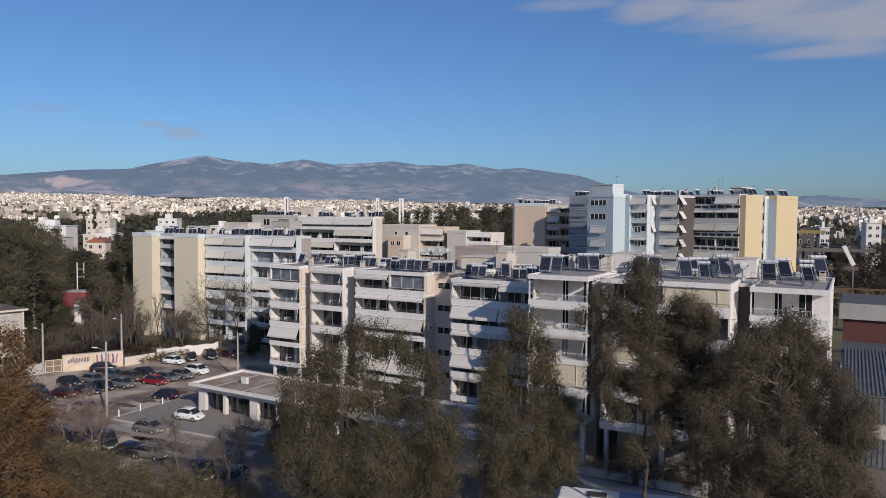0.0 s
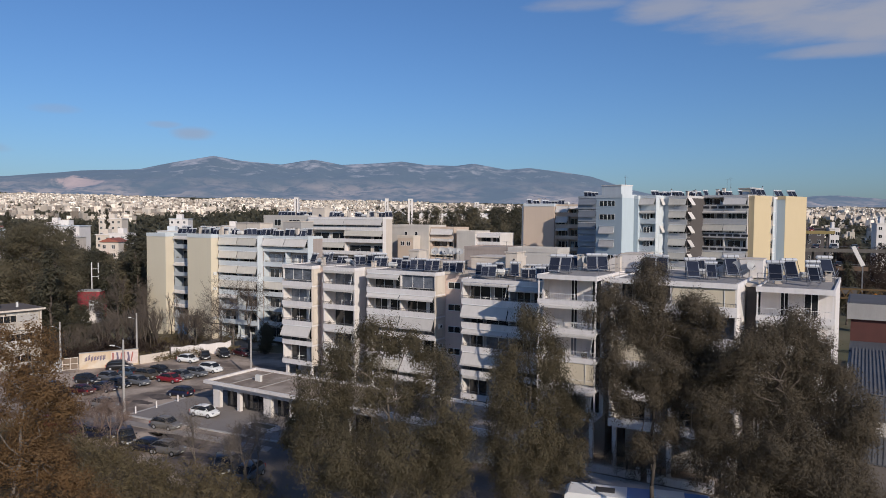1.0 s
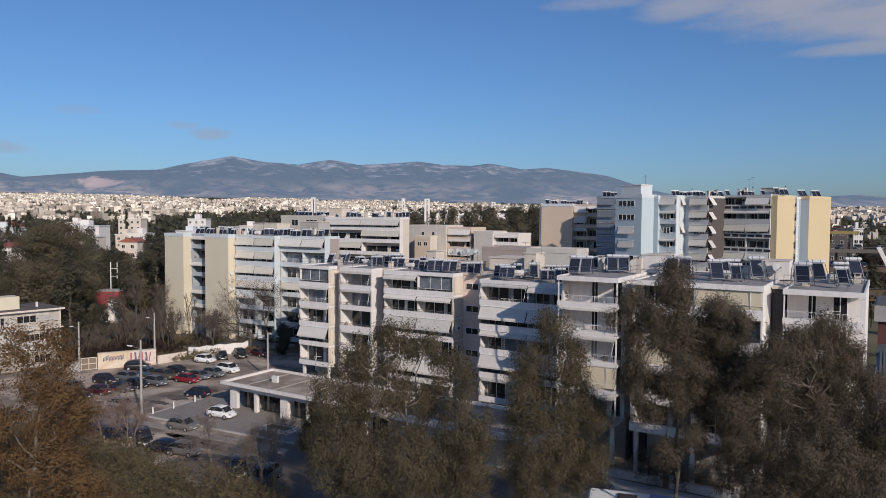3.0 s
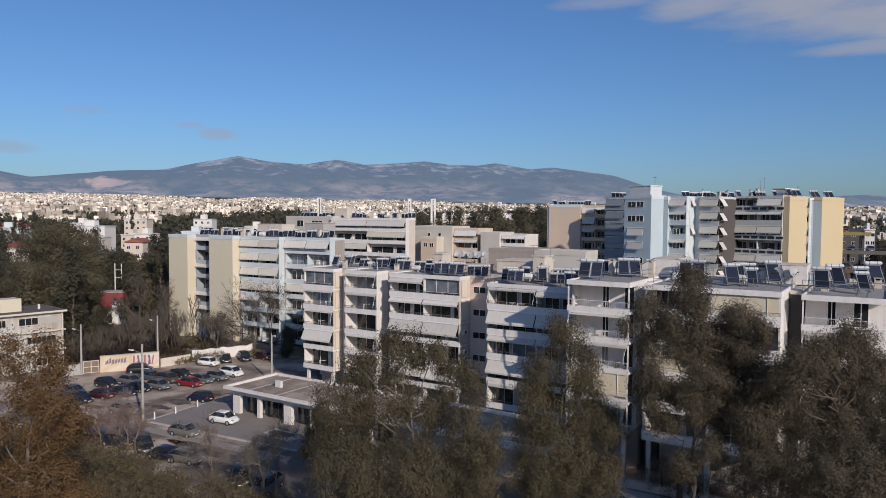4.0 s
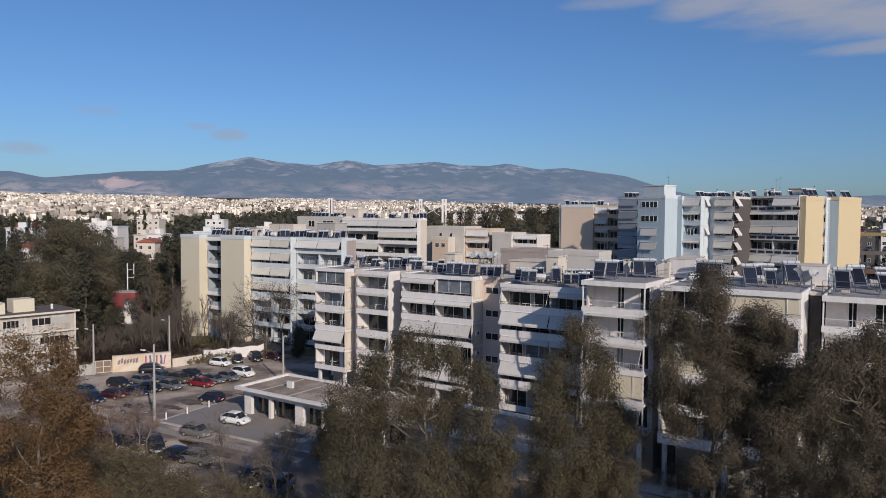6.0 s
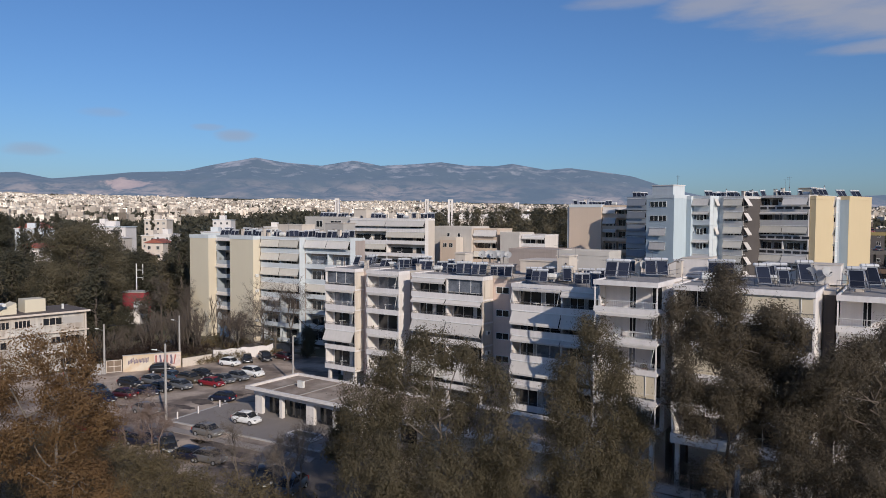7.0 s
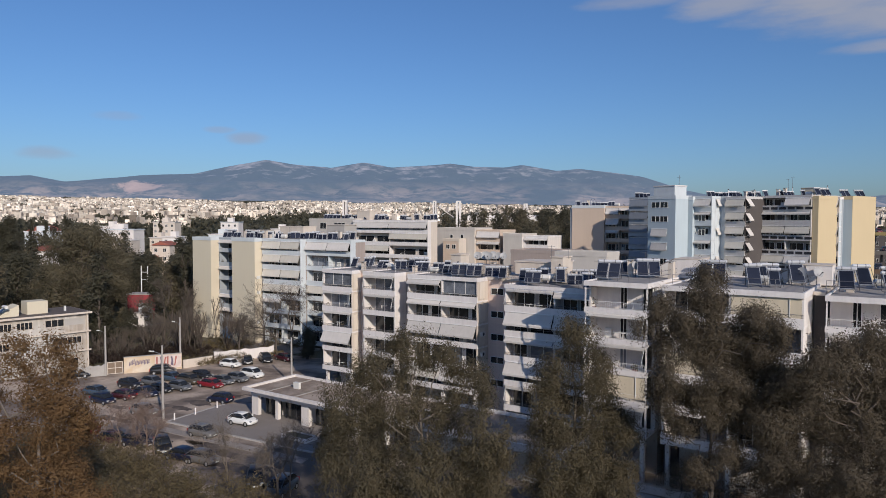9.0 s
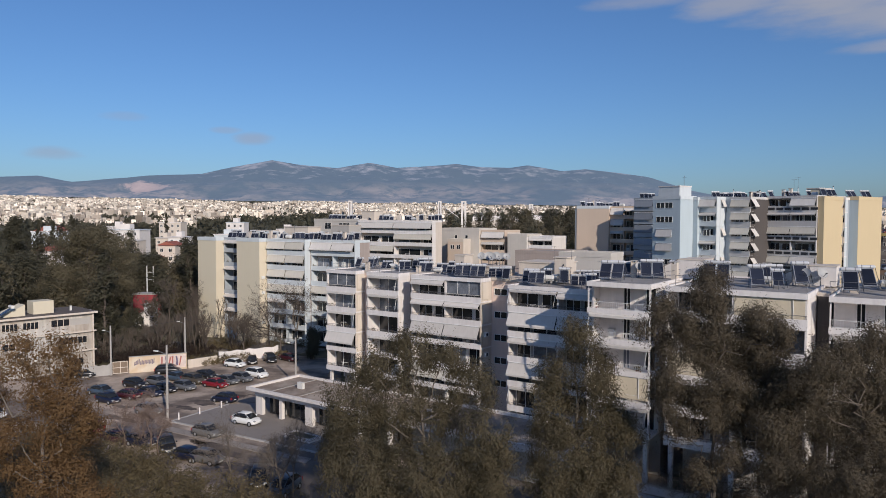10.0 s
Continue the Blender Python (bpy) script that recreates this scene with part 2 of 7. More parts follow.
def part(name, geo, material, parent, label="", smooth=False):
    """One mesh under a thing, or under a part."""
    me = geo.mesh(name) if isinstance(geo, Geo) else geo
    if not me.materials:
        me.materials.append(material)
    if smooth:
        me.polygons.foreach_set("use_smooth", [True] * len(me.polygons))
    ob = new(name, me)
    ob.parent = parent
    if label:
        ob["label"] = label
    return ob


def thing(name, m, label, category, group="", kind=""):
    ob = new(name)
    ob.empty_display_size = 0.5
    ob.matrix_world = m
    return tagged(ob, label, category, group, kind)


def solo(name, geo, material, label, category="", kind="", m=None, smooth=False, group=""):
    """A thing that is one mesh."""
    ob = part(name, geo, material, None, label, smooth)
    if m is not None:
        ob.matrix_world = m
    return tagged(ob, label, category, group, kind)


def numpy_mesh(name, verts, quads):
    """A mesh of quads from arrays."""
    me = bpy.data.meshes.new(name)
    me.vertices.add(len(verts))
    me.vertices.foreach_set("co", np.asarray(verts, np.float32).ravel())
    me.loops.add(quads.size)
    me.loops.foreach_set("vertex_index", quads.astype(np.int32).ravel())
    me.polygons.add(len(quads))
    me.polygons.foreach_set("loop_start", np.arange(0, quads.size, 4, dtype=np.int32))
    me.update(calc_edges=True)
    me.polygons.foreach_set("use_smooth", [False] * len(quads))
    return me


def at_uv(u, v, z, degrees):
    """A pose in a street grid that is turned by that many degrees: u along its facades, v into the blocks."""
    a = radians(degrees)
    return pose(u * math.cos(a) - v * math.sin(a), u * math.sin(a) + v * math.cos(a), z, 0, 0, degrees)


# ---- land: one sheet to the horizon, mountains and the far city ----
def rise(x, y):
    """The height of the land: flat near by, climbing gently towards the mountains."""
    r = math.hypot(x, y)
    bearing = math.degrees(math.atan2(x, y))
    slope = 0.030 - 0.006 * max(-1.0, min(1.0, bearing / 30))
    return slope * max(0.0, min(r, 3300.0) - 230.0) if y > 0 else 0.0


def build_ground():
    rings = [0, 15, 30, 45, 60, 80, 100, 130, 160, 200, 260, 330, 420, 550, 700, 900, 1200, 1600, 2100, 2700, 3300, 4000, 4900]
    n = 96
    g = Geo()
    verts = [(0, 0, 0)]
    for r in rings[1:]:
        for k in range(n):
            a = 2 * math.pi * k / n
            x, y = r * math.sin(a), r * math.cos(a)
            verts.append((x, y, rise(x, y)))
    faces = [(0, 1 + (k + 1) % n, 1 + k) for k in range(n)]
    for j in range(len(rings) - 2):
        for k in range(n):
            p, q = 1 + j * n + k, 1 + j * n + (k + 1) % n
            faces.append((p, q, q + n, p + n))
    g.add(verts, faces)
    solo("ground", g, DIRT, "dry grassy ground that reaches to the horizon", "ground", "structure", smooth=True)


build_ground()

# bearing in degrees to the right, height of the ridge in thousandths of its distance
RIDGE = ((-50, 36), (-38, 45), (-32.8, 52), (-30.8, 45.3), (-27.2, 52), (-25.7, 55.6), (-21.9, 59.8), (-19.5, 70.4), (-16.7, 80.1), (-14.8, 74.8), (-11.6, 70.4),
         (-9.1, 78.7), (-6.9, 71.8), (-4.6, 74.4), (-2.1, 77.9), (-0.1, 73.4), (2.2, 72.1), (3.6, 75.4), (6.3, 67), (8.1, 69.6), (10.7, 63.5), (12.9, 57.4),
         (14.0, 51.2), (15.9, 39.5), (18.7, 27.9), (25.4, 22.5), (29.0, 29.4), (30.3, 29.6), (33.5, 23.8), (45, 20))


SCAR = (-1700.0, 3510.0, 193.0)


def build_mountains():
    far = 4350.0
    bearings = np.linspace(-50, 45, 420)
    ridge = np.interp(bearings, [b for b, _ in RIDGE], [h for _, h in RIDGE]) / 1000 * far + 26
    rows = 34
    verts, quads = [], []
    for i in range(rows):
        s = i / (rows - 1)
        r = 3150 + s * (4850 - 3150)
        up = (r - 3150) / (far - 3150)
        shape = min(1.0, max(0.0, up)) ** 1.25 if r <= far else max(0.0, 1 - 0.5 * ((r - far) / 500))
        for b, top in zip(bearings, ridge):
            a = math.radians(b)
            x, y = r * math.sin(a), r * math.cos(a)
            base = rise(x, y) - 20
            p = Vector((x / 420, y / 420, 0))
            rough = (noise.fractal(p * 1.6, 1.0, 2.1, 6) * 62 + abs(noise.noise(p * 2.6)) * -40) * min(1.0, up * 1.5) * (0.0 if r > far else min(1.0, 1.8 * (1 - shape)) * 0.75 + 0.02)
            verts.append((x, y, base + (top - base) * shape + rough))
    n = len(bearings)
    for i in range(rows - 1):
        for k in range(n - 1):
            quads.append((i * n + k, i * n + k + 1, (i + 1) * n + k + 1, (i + 1) * n + k))
    me = numpy_mesh("mountains", np.array(verts), np.array(quads))
    # bluish emission paints the haze of distance onto the mountains
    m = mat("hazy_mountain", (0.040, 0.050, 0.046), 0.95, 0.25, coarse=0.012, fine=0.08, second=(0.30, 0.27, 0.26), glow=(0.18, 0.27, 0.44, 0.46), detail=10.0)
    # pale bare rock in small patches towards the ridge, brown earth on the foothills, dark woods between
    N, L = m.node_tree.nodes, m.node_tree.links
    rg = [n for n in N if n.bl_idname == "ShaderNodeMapRange"][0]
    src = rg.inputs["Value"].links[0].from_node
    src.inputs["Scale"].default_value, src.inputs["Detail"].default_value, src.inputs["Roughness"].default_value = 0.011, 12.0, 0.66
    sep = N.new("ShaderNodeSeparateXYZ")
    co = [n for n in N if n.bl_idname == "ShaderNodeTexCoord"][0]
    L.new(co.outputs["Object"], sep.inputs[0])
    up = N.new("ShaderNodeMath")
    up.operation = "MULTIPLY_ADD"
    L.new(sep.outputs["Z"], up.inputs[0])
    up.inputs[1].default_value = 0.0013
    L.new(src.outputs["Fac"], up.inputs[2])
    L.new(up.outputs[0], rg.inputs["Value"])
    rg.inputs["From Min"].default_value, rg.inputs["From Max"].default_value = 0.89, 1.08
    old = rg.outputs["Result"].links[0].to_node
    low = N.new("ShaderNodeMapRange")
    L.new(sep.outputs["Z"], low.inputs["Value"])
    low.inputs["From Min"].default_value, low.inputs["From Max"].default_value = 230.0, 130.0
    patch = N.new("ShaderNodeTexNoise")
    patch.inputs["Scale"].default_value, patch.inputs["Detail"].default_value = 0.0026, 8.0
    L.new(co.outputs["Object"], patch.inputs["Vector"])
    pr = N.new("ShaderNodeMapRange")
    L.new(patch.outputs["Fac"], pr.inputs["Value"])
    pr.inputs["From Min"].default_value, pr.inputs["From Max"].default_value = 0.38, 0.56
    both = N.new("ShaderNodeMath")
    both.operation = "MULTIPLY"
    L.new(low.outputs["Result"], both.inputs[0])
    L.new(pr.outputs["Result"], both.inputs[1])
    grain = N.new("ShaderNodeMapRange")
    L.new(src.outputs["Fac"], grain.inputs["Value"])
    grain.inputs["From Min"].default_value, grain.inputs["From Max"].default_value = 0.40, 0.56
    speck = N.new("ShaderNodeMath")
    speck.operation = "MULTIPLY"
    L.new(both.outputs[0], speck.inputs[0])
    L.new(grain.outputs["Result"], speck.inputs[1])
    earth = N.new("ShaderNodeMix")
    earth.data_type = "RGBA"
    L.new(speck.outputs[0], earth.inputs["Factor"])
    target = old.outputs["Result"].links[0].to_socket
    L.new(old.outputs["Result"], earth.inputs["A"])
    earth.inputs["B"].default_value = (0.30, 0.225, 0.17, 1)
    # a pink quarry scar on a low shoulder
    away = N.new("ShaderNodeVectorMath")
    away.operation = "DISTANCE"
    L.new(co.outputs["Object"], away.inputs[0])
    away.inputs[1].default_value = SCAR
    torn = N.new("ShaderNodeMath")
    torn.operation = "MULTIPLY_ADD"
    L.new(src.outputs["Fac"], torn.inputs[0])
    torn.inputs[1].default_value = -620.0
    L.new(away.outputs["Value"], torn.inputs[2])
    sr = N.new("ShaderNodeMapRange")
    L.new(torn.outputs[0], sr.inputs["Value"])
    sr.inputs["From Min"].default_value, sr.inputs["From Max"].default_value = -195.0, -250.0
    scar = N.new("ShaderNodeMix")
    scar.data_type = "RGBA"
    L.new(sr.outputs["Result"], scar.inputs["Factor"])
    L.new(earth.outputs["Result"], scar.inputs["A"])
    scar.inputs["B"].default_value = (0.34, 0.23, 0.18, 1)
    L.new(scar.outputs["Result"], target)
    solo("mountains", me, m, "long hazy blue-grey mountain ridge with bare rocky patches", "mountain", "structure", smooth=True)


build_mountains()


def build_far_city():
    """Thousands of small pale houses on the slopes below the mountains."""
    rng = np.random.default_rng(5)
    verts, quads = [], []
    corner = np.array([(0, 1, 5, 4), (1, 2, 6, 5), (2, 3, 7, 6), (3, 0, 4, 7), (4, 5, 6, 7)])

    def block(x, y, z, w, d, h, a):
        ca, sa = math.cos(a), math.sin(a)
        n = len(verts)
        for zz in (z - 3, z + h):
            for px_, py_ in ((-w, -d), (w, -d), (w, d), (-w, d)):
                verts.append((x + px_ * ca - py_ * sa, y + px_ * sa + py_ * ca, zz))
        quads.extend((corner + n).tolist())

    for _ in range(56000):
        b = rng.uniform(-40, 42)
        a = math.radians(b)
        s = rng.uniform(0, 1) ** 0.85
        r = 560 + (2100 + 1000 * noise.noise(Vector((b / 3.2, 0.3, 7))) - (300 if b > 4 else 0)) * s
        if -3 < b < 22 and r < 1300 or rng.uniform() < 0.68 * max(0.0, min(1.0, (b + 12) / 10)) * (1.0 if b < 16 else 0.55):
            continue
        x, y = r * math.sin(a), r * math.cos(a)
        if noise.noise(Vector((x / 150, y / 150, 3))) > (0.12 if r > 1000 else -0.3 + 0.42 * (r - 560) / 440):
            continue
        turn = radians(-30) + rng.choice((0.0, 0.4, 0.9)) + rng.normal() * 0.12
        big = rng.choice((0.8, 1.0, 1.0, 1.3, 2.0))
        w, d, h = rng.uniform(1.2, 3.3) * big, rng.uniform(1.2, 3.3) * big, rng.choice((2.8, 3.6, 4.5, 6, 7.5, 10)) * rng.uniform(0.8, 1.1)
        z = rise(x, y)
        block(x, y, z, w, d, h, turn)
        if rng.uniform() < 0.5 and r < 2000:
            block(x + rng.uniform(-1.5, 1.5), y + rng.uniform(-1.5, 1.5), z + h, w * 0.35, d * 0.4, 2.2, turn)
    me = numpy_mesh("far_city", np.array(verts), np.array(quads))
    m = mat("far_city_render", (0.82, 0.74, 0.64), 0.9, 0.2, coarse=0.006, fine=0.3, second=(0.33, 0.27, 0.22), islands=0.55)
    solo("far_city", me, m, "dense pale city of low houses spread over distant slopes", "city", "stuff")


build_far_city()


def build_far_woods():
    """Dark clumps of trees between the far houses."""
    rng = np.random.default_rng(11)
    vs, qs = [], []
    count = 0
    for _ in range(5200):
        b = rng.uniform(-40, 42)
        r = 330 + 2400 * rng.uniform(0, 1) ** 1.3
        a = math.radians(b)
        x, y = r * math.sin(a), r * math.cos(a)
        if noise.noise(Vector((x / 160, y / 160, 3))) < (-0.12 if r > 900 else -0.3):
            continue
        h = rng.uniform(3.5, 8) if r > 900 else rng.uniform(4, 8)
        k = 28
        c = np.array([x, y, rise(x, y)]) + rng.normal(size=(k, 3)) * (h * 0.5, h * 0.5, h * 0.24) + (0, 0, h * 0.5)
        e1, e2 = rng.normal(size=(k, 3)) * h * 0.13, rng.normal(size=(k, 3)) * h * 0.13
        vs.append(np.stack([c - e1 - e2, c + e1 - e2, c + e1 + e2, c - e1 + e2], 1).reshape(-1, 3))
        qs.append(np.arange(4 * k).reshape(-1, 4) + count)
        count += 4 * k
    solo("far_woods", numpy_mesh("far_woods", np.concatenate(vs), np.concatenate(qs)), PINE, "dark clumps of trees between distant houses", "trees", "stuff")


build_far_woods()


# ---- leaves ----
def leaf_cloud(rng, centres, per, spread, size, hang, away=None, thin=0.17):
    """Small leaf blades round clump centres, turned outwards: (vertices, quads). hang: how far blades point down; away: which way each clump faces."""
    k = len(centres) * per
    if away is None:
        away = centres - centres.mean(0)
    away = away / (np.linalg.norm(away, axis=1)[:, None] + 1e-6)
    offset = rng.normal(size=(k, 3))
    c = np.repeat(centres, per, 0) + offset * spread
    n = np.repeat(away, per, 0) * 0.6 + offset / (np.linalg.norm(offset, axis=1)[:, None] + 1e-6) * 0.8 + rng.normal(size=(k, 3)) * 0.3
    n[:, 2] += 0.12
    n /= np.linalg.norm(n, axis=1)[:, None]
    long = rng.normal(size=(k, 3))
    long[:, 2] -= hang
    long -= n * (long * n).sum(1)[:, None]
    long /= np.linalg.norm(long, axis=1)[:, None]
    side = np.cross(n, long)
    s = size * rng.uniform(0.6, 1.4, size=(k, 1))
    e1, e2 = long * s * 0.5, side * s * thin
    v = np.stack([c - e1, c + e2 - e1 * 0.1, c + e1, c - e2 - e1 * 0.1], 1).reshape(-1, 3)
    return v, np.arange(4 * k).reshape(-1, 4)


# ---- flats: units with loggias, parapets, awnings and doors ----
def lattice(xs, zs, solid, y0, y1):
    """A flat frame in one piece: cells of a grid, solid ones kept, from y0 to y1."""
    g = Geo()
    nx, nz = len(xs), len(zs)
    g.v = [(x, y, z) for y in (y0, y1) for z in zs for x in xs]
    idx = lambda i, k, b: b * nx * nz + k * nx + i
    for k in range(nz - 1):
        for i in range(nx - 1):
            if not solid(i, k):
                continue
            g.f.append((idx(i, k, 0), idx(i + 1, k, 0), idx(i + 1, k + 1, 0), idx(i, k + 1, 0)))
            g.f.append((idx(i, k, 1), idx(i, k + 1, 1), idx(i + 1, k + 1, 1), idx(i + 1, k, 1)))
            for di, dk, a, b in ((-1, 0, (i, k), (i, k + 1)), (1, 0, (i + 1, k + 1), (i + 1, k)), (0, -1, (i + 1, k), (i, k)), (0, 1, (i, k + 1), (i + 1, k + 1))):
                ii, kk = i + di, k + dk
                if ii < 0 or kk < 0 or ii >= nx - 1 or kk >= nz - 1 or not solid(ii, kk):
                    g.f.append((idx(*a, 0), idx(*b, 0), idx(*b, 1), idx(*a, 1)))
    return g


def door(parent, x0, x1, y, z0, z1, name="balcony_door", leaves=2, frame_mat=None, glass=None):
    """A glazed door or window: frame with its glass set back in it."""
    t = 0.06
    xs = [x0, x0 + t]
    for k in range(1, leaves):
        xm = x0 + (x1 - x0) * k / leaves
        xs += [xm - 0.035, xm + 0.035]
    xs += [x1 - t, x1]
    ob = part(name, lattice(xs, [z0, z0 + t, z1 - t, z1], lambda i, k: i % 2 == 0 or k != 1, y - 0.06, y + 0.02), frame_mat or DOORW, parent)
    part("pane", Geo().box(x0 + t, x1 - t, y - 0.02, y + 0.01, z0 + t, z1 - t), glass or GLASS, ob, "curtained glass" if glass else "dark reflecting glass")
    return ob


def awning(parent, x0, x1, y, z, drop, out, material, arms=True):
    """A cloth awning let down from a roller, with a hanging flap and two arms."""
    k = 6
    prof = [(y - out * i / k, z - drop * i / k - 0.05 * math.sin(math.pi * i / k)) for i in range(k + 1)] + [(y - out, z - drop - 0.22)]
    skin = prof + [(a + 0.02, b - 0.02) for a, b in prof[::-1]]
    n = len(skin)
    g = Geo().add([(x0, a, b) for a, b in skin] + [(x1, a, b) for a, b in skin],
                  [(i, (i + 1) % n, n + (i + 1) % n, n + i) for i in range(n)]
                  + [(i, i + 1, n - 2 - i, n - 1 - i) for i in range(k + 1)] + [(2 * n - 1 - i, 2 * n - 2 - i, n + i + 1, n + i) for i in range(k + 1)])
    ob = part("awning", g, material, parent)
    part("roller", Geo().tube((x0, y - 0.02, z + 0.04), (x1, y - 0.02, z + 0.04), 0.07, n=7), DOORW, ob)
    if arms:
        for x in (x0 + 0.05, x1 - 0.05):
            part("awning_arm", Geo().tube((x, y - 0.03, z - drop - 0.5), (x, y - out, z - drop - 0.02), 0.022, n=5), DOORW, ob)
    return ob


def side_awning(parent, x, y0, y1, z, drop, out, material):
    """A short cloth awning let down over an opening in the right-hand wall."""
    prof = [(x, z), (x + out, z - drop), (x + out, z - drop - 0.2), (x + out - 0.03, z - drop - 0.2), (x + out - 0.03, z - drop), (x, z - 0.05)]
    ob = part("awning", Geo().slab(prof, y0, y1), material, parent)
    for y in (y0 + 0.05, y1 - 0.05):
        part("awning_arm", Geo().tube((x, y, z - drop - 0.4), (x + out - 0.03, y, z - drop), 0.03, n=5), DOORW, ob)


def rolled(parent, x0, x1, y, z):
    """An awning rolled up, with its folded arms hanging."""
    n = 8
    ring = [(y - 0.05 + 0.11 * math.cos(2 * math.pi * i / n), z + 0.11 * math.sin(2 * math.pi * i / n)) for i in range(n)]
    ring.insert(5, (y - 0.15, z - 0.25))
    n += 1
    g = Geo().add([(x0, a, b) for a, b in ring] + [(x1, a, b) for a, b in ring], [(i, (i + 1) % n, n + (i + 1) % n, n + i) for i in range(n)] + [tuple(range(n))[::-1], tuple(range(n, 2 * n))])
    ob = part("awning", g, AWN, parent, "rolled-up cloth awning")
    for x in (x0 + 0.06, x1 - 0.06):
        part("awning_arm", Geo().tube((x, y - 0.1, z), (x - 0.32, y - 0.14, z - 1.75), 0.034, n=5), DOORW, ob)


def railing(parent, x0, x1, y, z0, z1, step=0.13, material=None):
    g = Geo()
    g.tube((x0, y, z1), (x1, y, z1), 0.025, n=5)
    g.tube((x0, y, z0 + 0.06), (x1, y, z0 + 0.06), 0.015, n=4)
    n = max(2, int((x1 - x0) / step))
    for i in range(n + 1):
        x = x0 + (x1 - x0) * i / n
        g.box(x - 0.008, x + 0.008, y - 0.008, y + 0.008, z0, z1)
    return part("railing", g, material or RAIL, parent)


def air_unit(parent, x, y, z, sx=1):
    """An outdoor air unit on brackets on a wall that faces sideways or forwards."""
    g = Geo().box(x, x + 0.3 * sx, y, y + 0.8, z, z + 0.55) if sx else Geo().box(x, x + 0.8, y - 0.3, y, z, z + 0.55)
    ob = part("air_unit", g, AC, parent, "white outdoor air unit")
    f = Geo()
    if sx:
        f.tube((x + 0.3 * sx, y + 0.32, z + 0.28), (x + 0.31 * sx, y + 0.32, z + 0.28), 0.22, n=12)
    else:
        f.tube((x + 0.32, y - 0.3, z + 0.28), (x + 0.32, y - 0.31, z + 0.28), 0.22, n=12)
    part("fan_grille", f, DARKM, ob)


def clutter(parent, pick, x0, x1, dep, z):
    """What stands on a balcony: a table, a cupboard, a folding rack, pots."""
    for _ in range(pick.randint(1, 3)):
        x = pick.uniform(x0 + 0.2, x1 - 1.0)
        y = pick.uniform(0.25, max(0.3, dep - 0.7))
        what = pick.choice(("cupboard", "rack", "pot", "table"))
        if what == "cupboard":
            part("cupboard", Geo().box(x, x + 0.7, dep - 0.45, dep - 0.06, z, z + pick.uniform(0.9, 1.7)), AC, parent)
        elif what == "rack":
            g = Geo().tube((x, y, z), (x + 0.3, y, z + 1.1), 0.025, n=4).tube((x + 0.3, y, z), (x, y, z + 1.1), 0.025, n=4)
            for i in range(4):
                g.tube((x, y, z + 1.1 - 0.02 * i), (x + 1.0, y + 0.12 * i, z + 1.1), 0.015, n=4)
            part("drying_rack", g, DOORW, parent)
        elif what == "pot":
            g = Geo().tube((x, y * 0.4 + 0.1, z), (x, y * 0.4 + 0.1, z + 0.35), 0.13, 0.2, 8)
            part("plant_pot", g, TILE, parent)
            r = np.random.default_rng(pick.randint(0, 9999))
            c = r.normal(size=(6, 3)) * 0.16 + (x, y * 0.4 + 0.1, z + 0.7)
            vv, qq = leaf_cloud(r, c, 16, (0.1, 0.1, 0.12), 0.16, -0.3)
            tagged(part("pot_plant", numpy_mesh("pot_plant", vv, qq), OLIVE, parent, "leafy potted plant"), kind="stuff")
        else:
            g = Geo().tube((x, y, z + 0.7), (x, y, z + 0.74), 0.4, n=12).tube((x, y, z), (x, y, z + 0.7), 0.04, n=6)
            part("table", g, DOORW, parent)


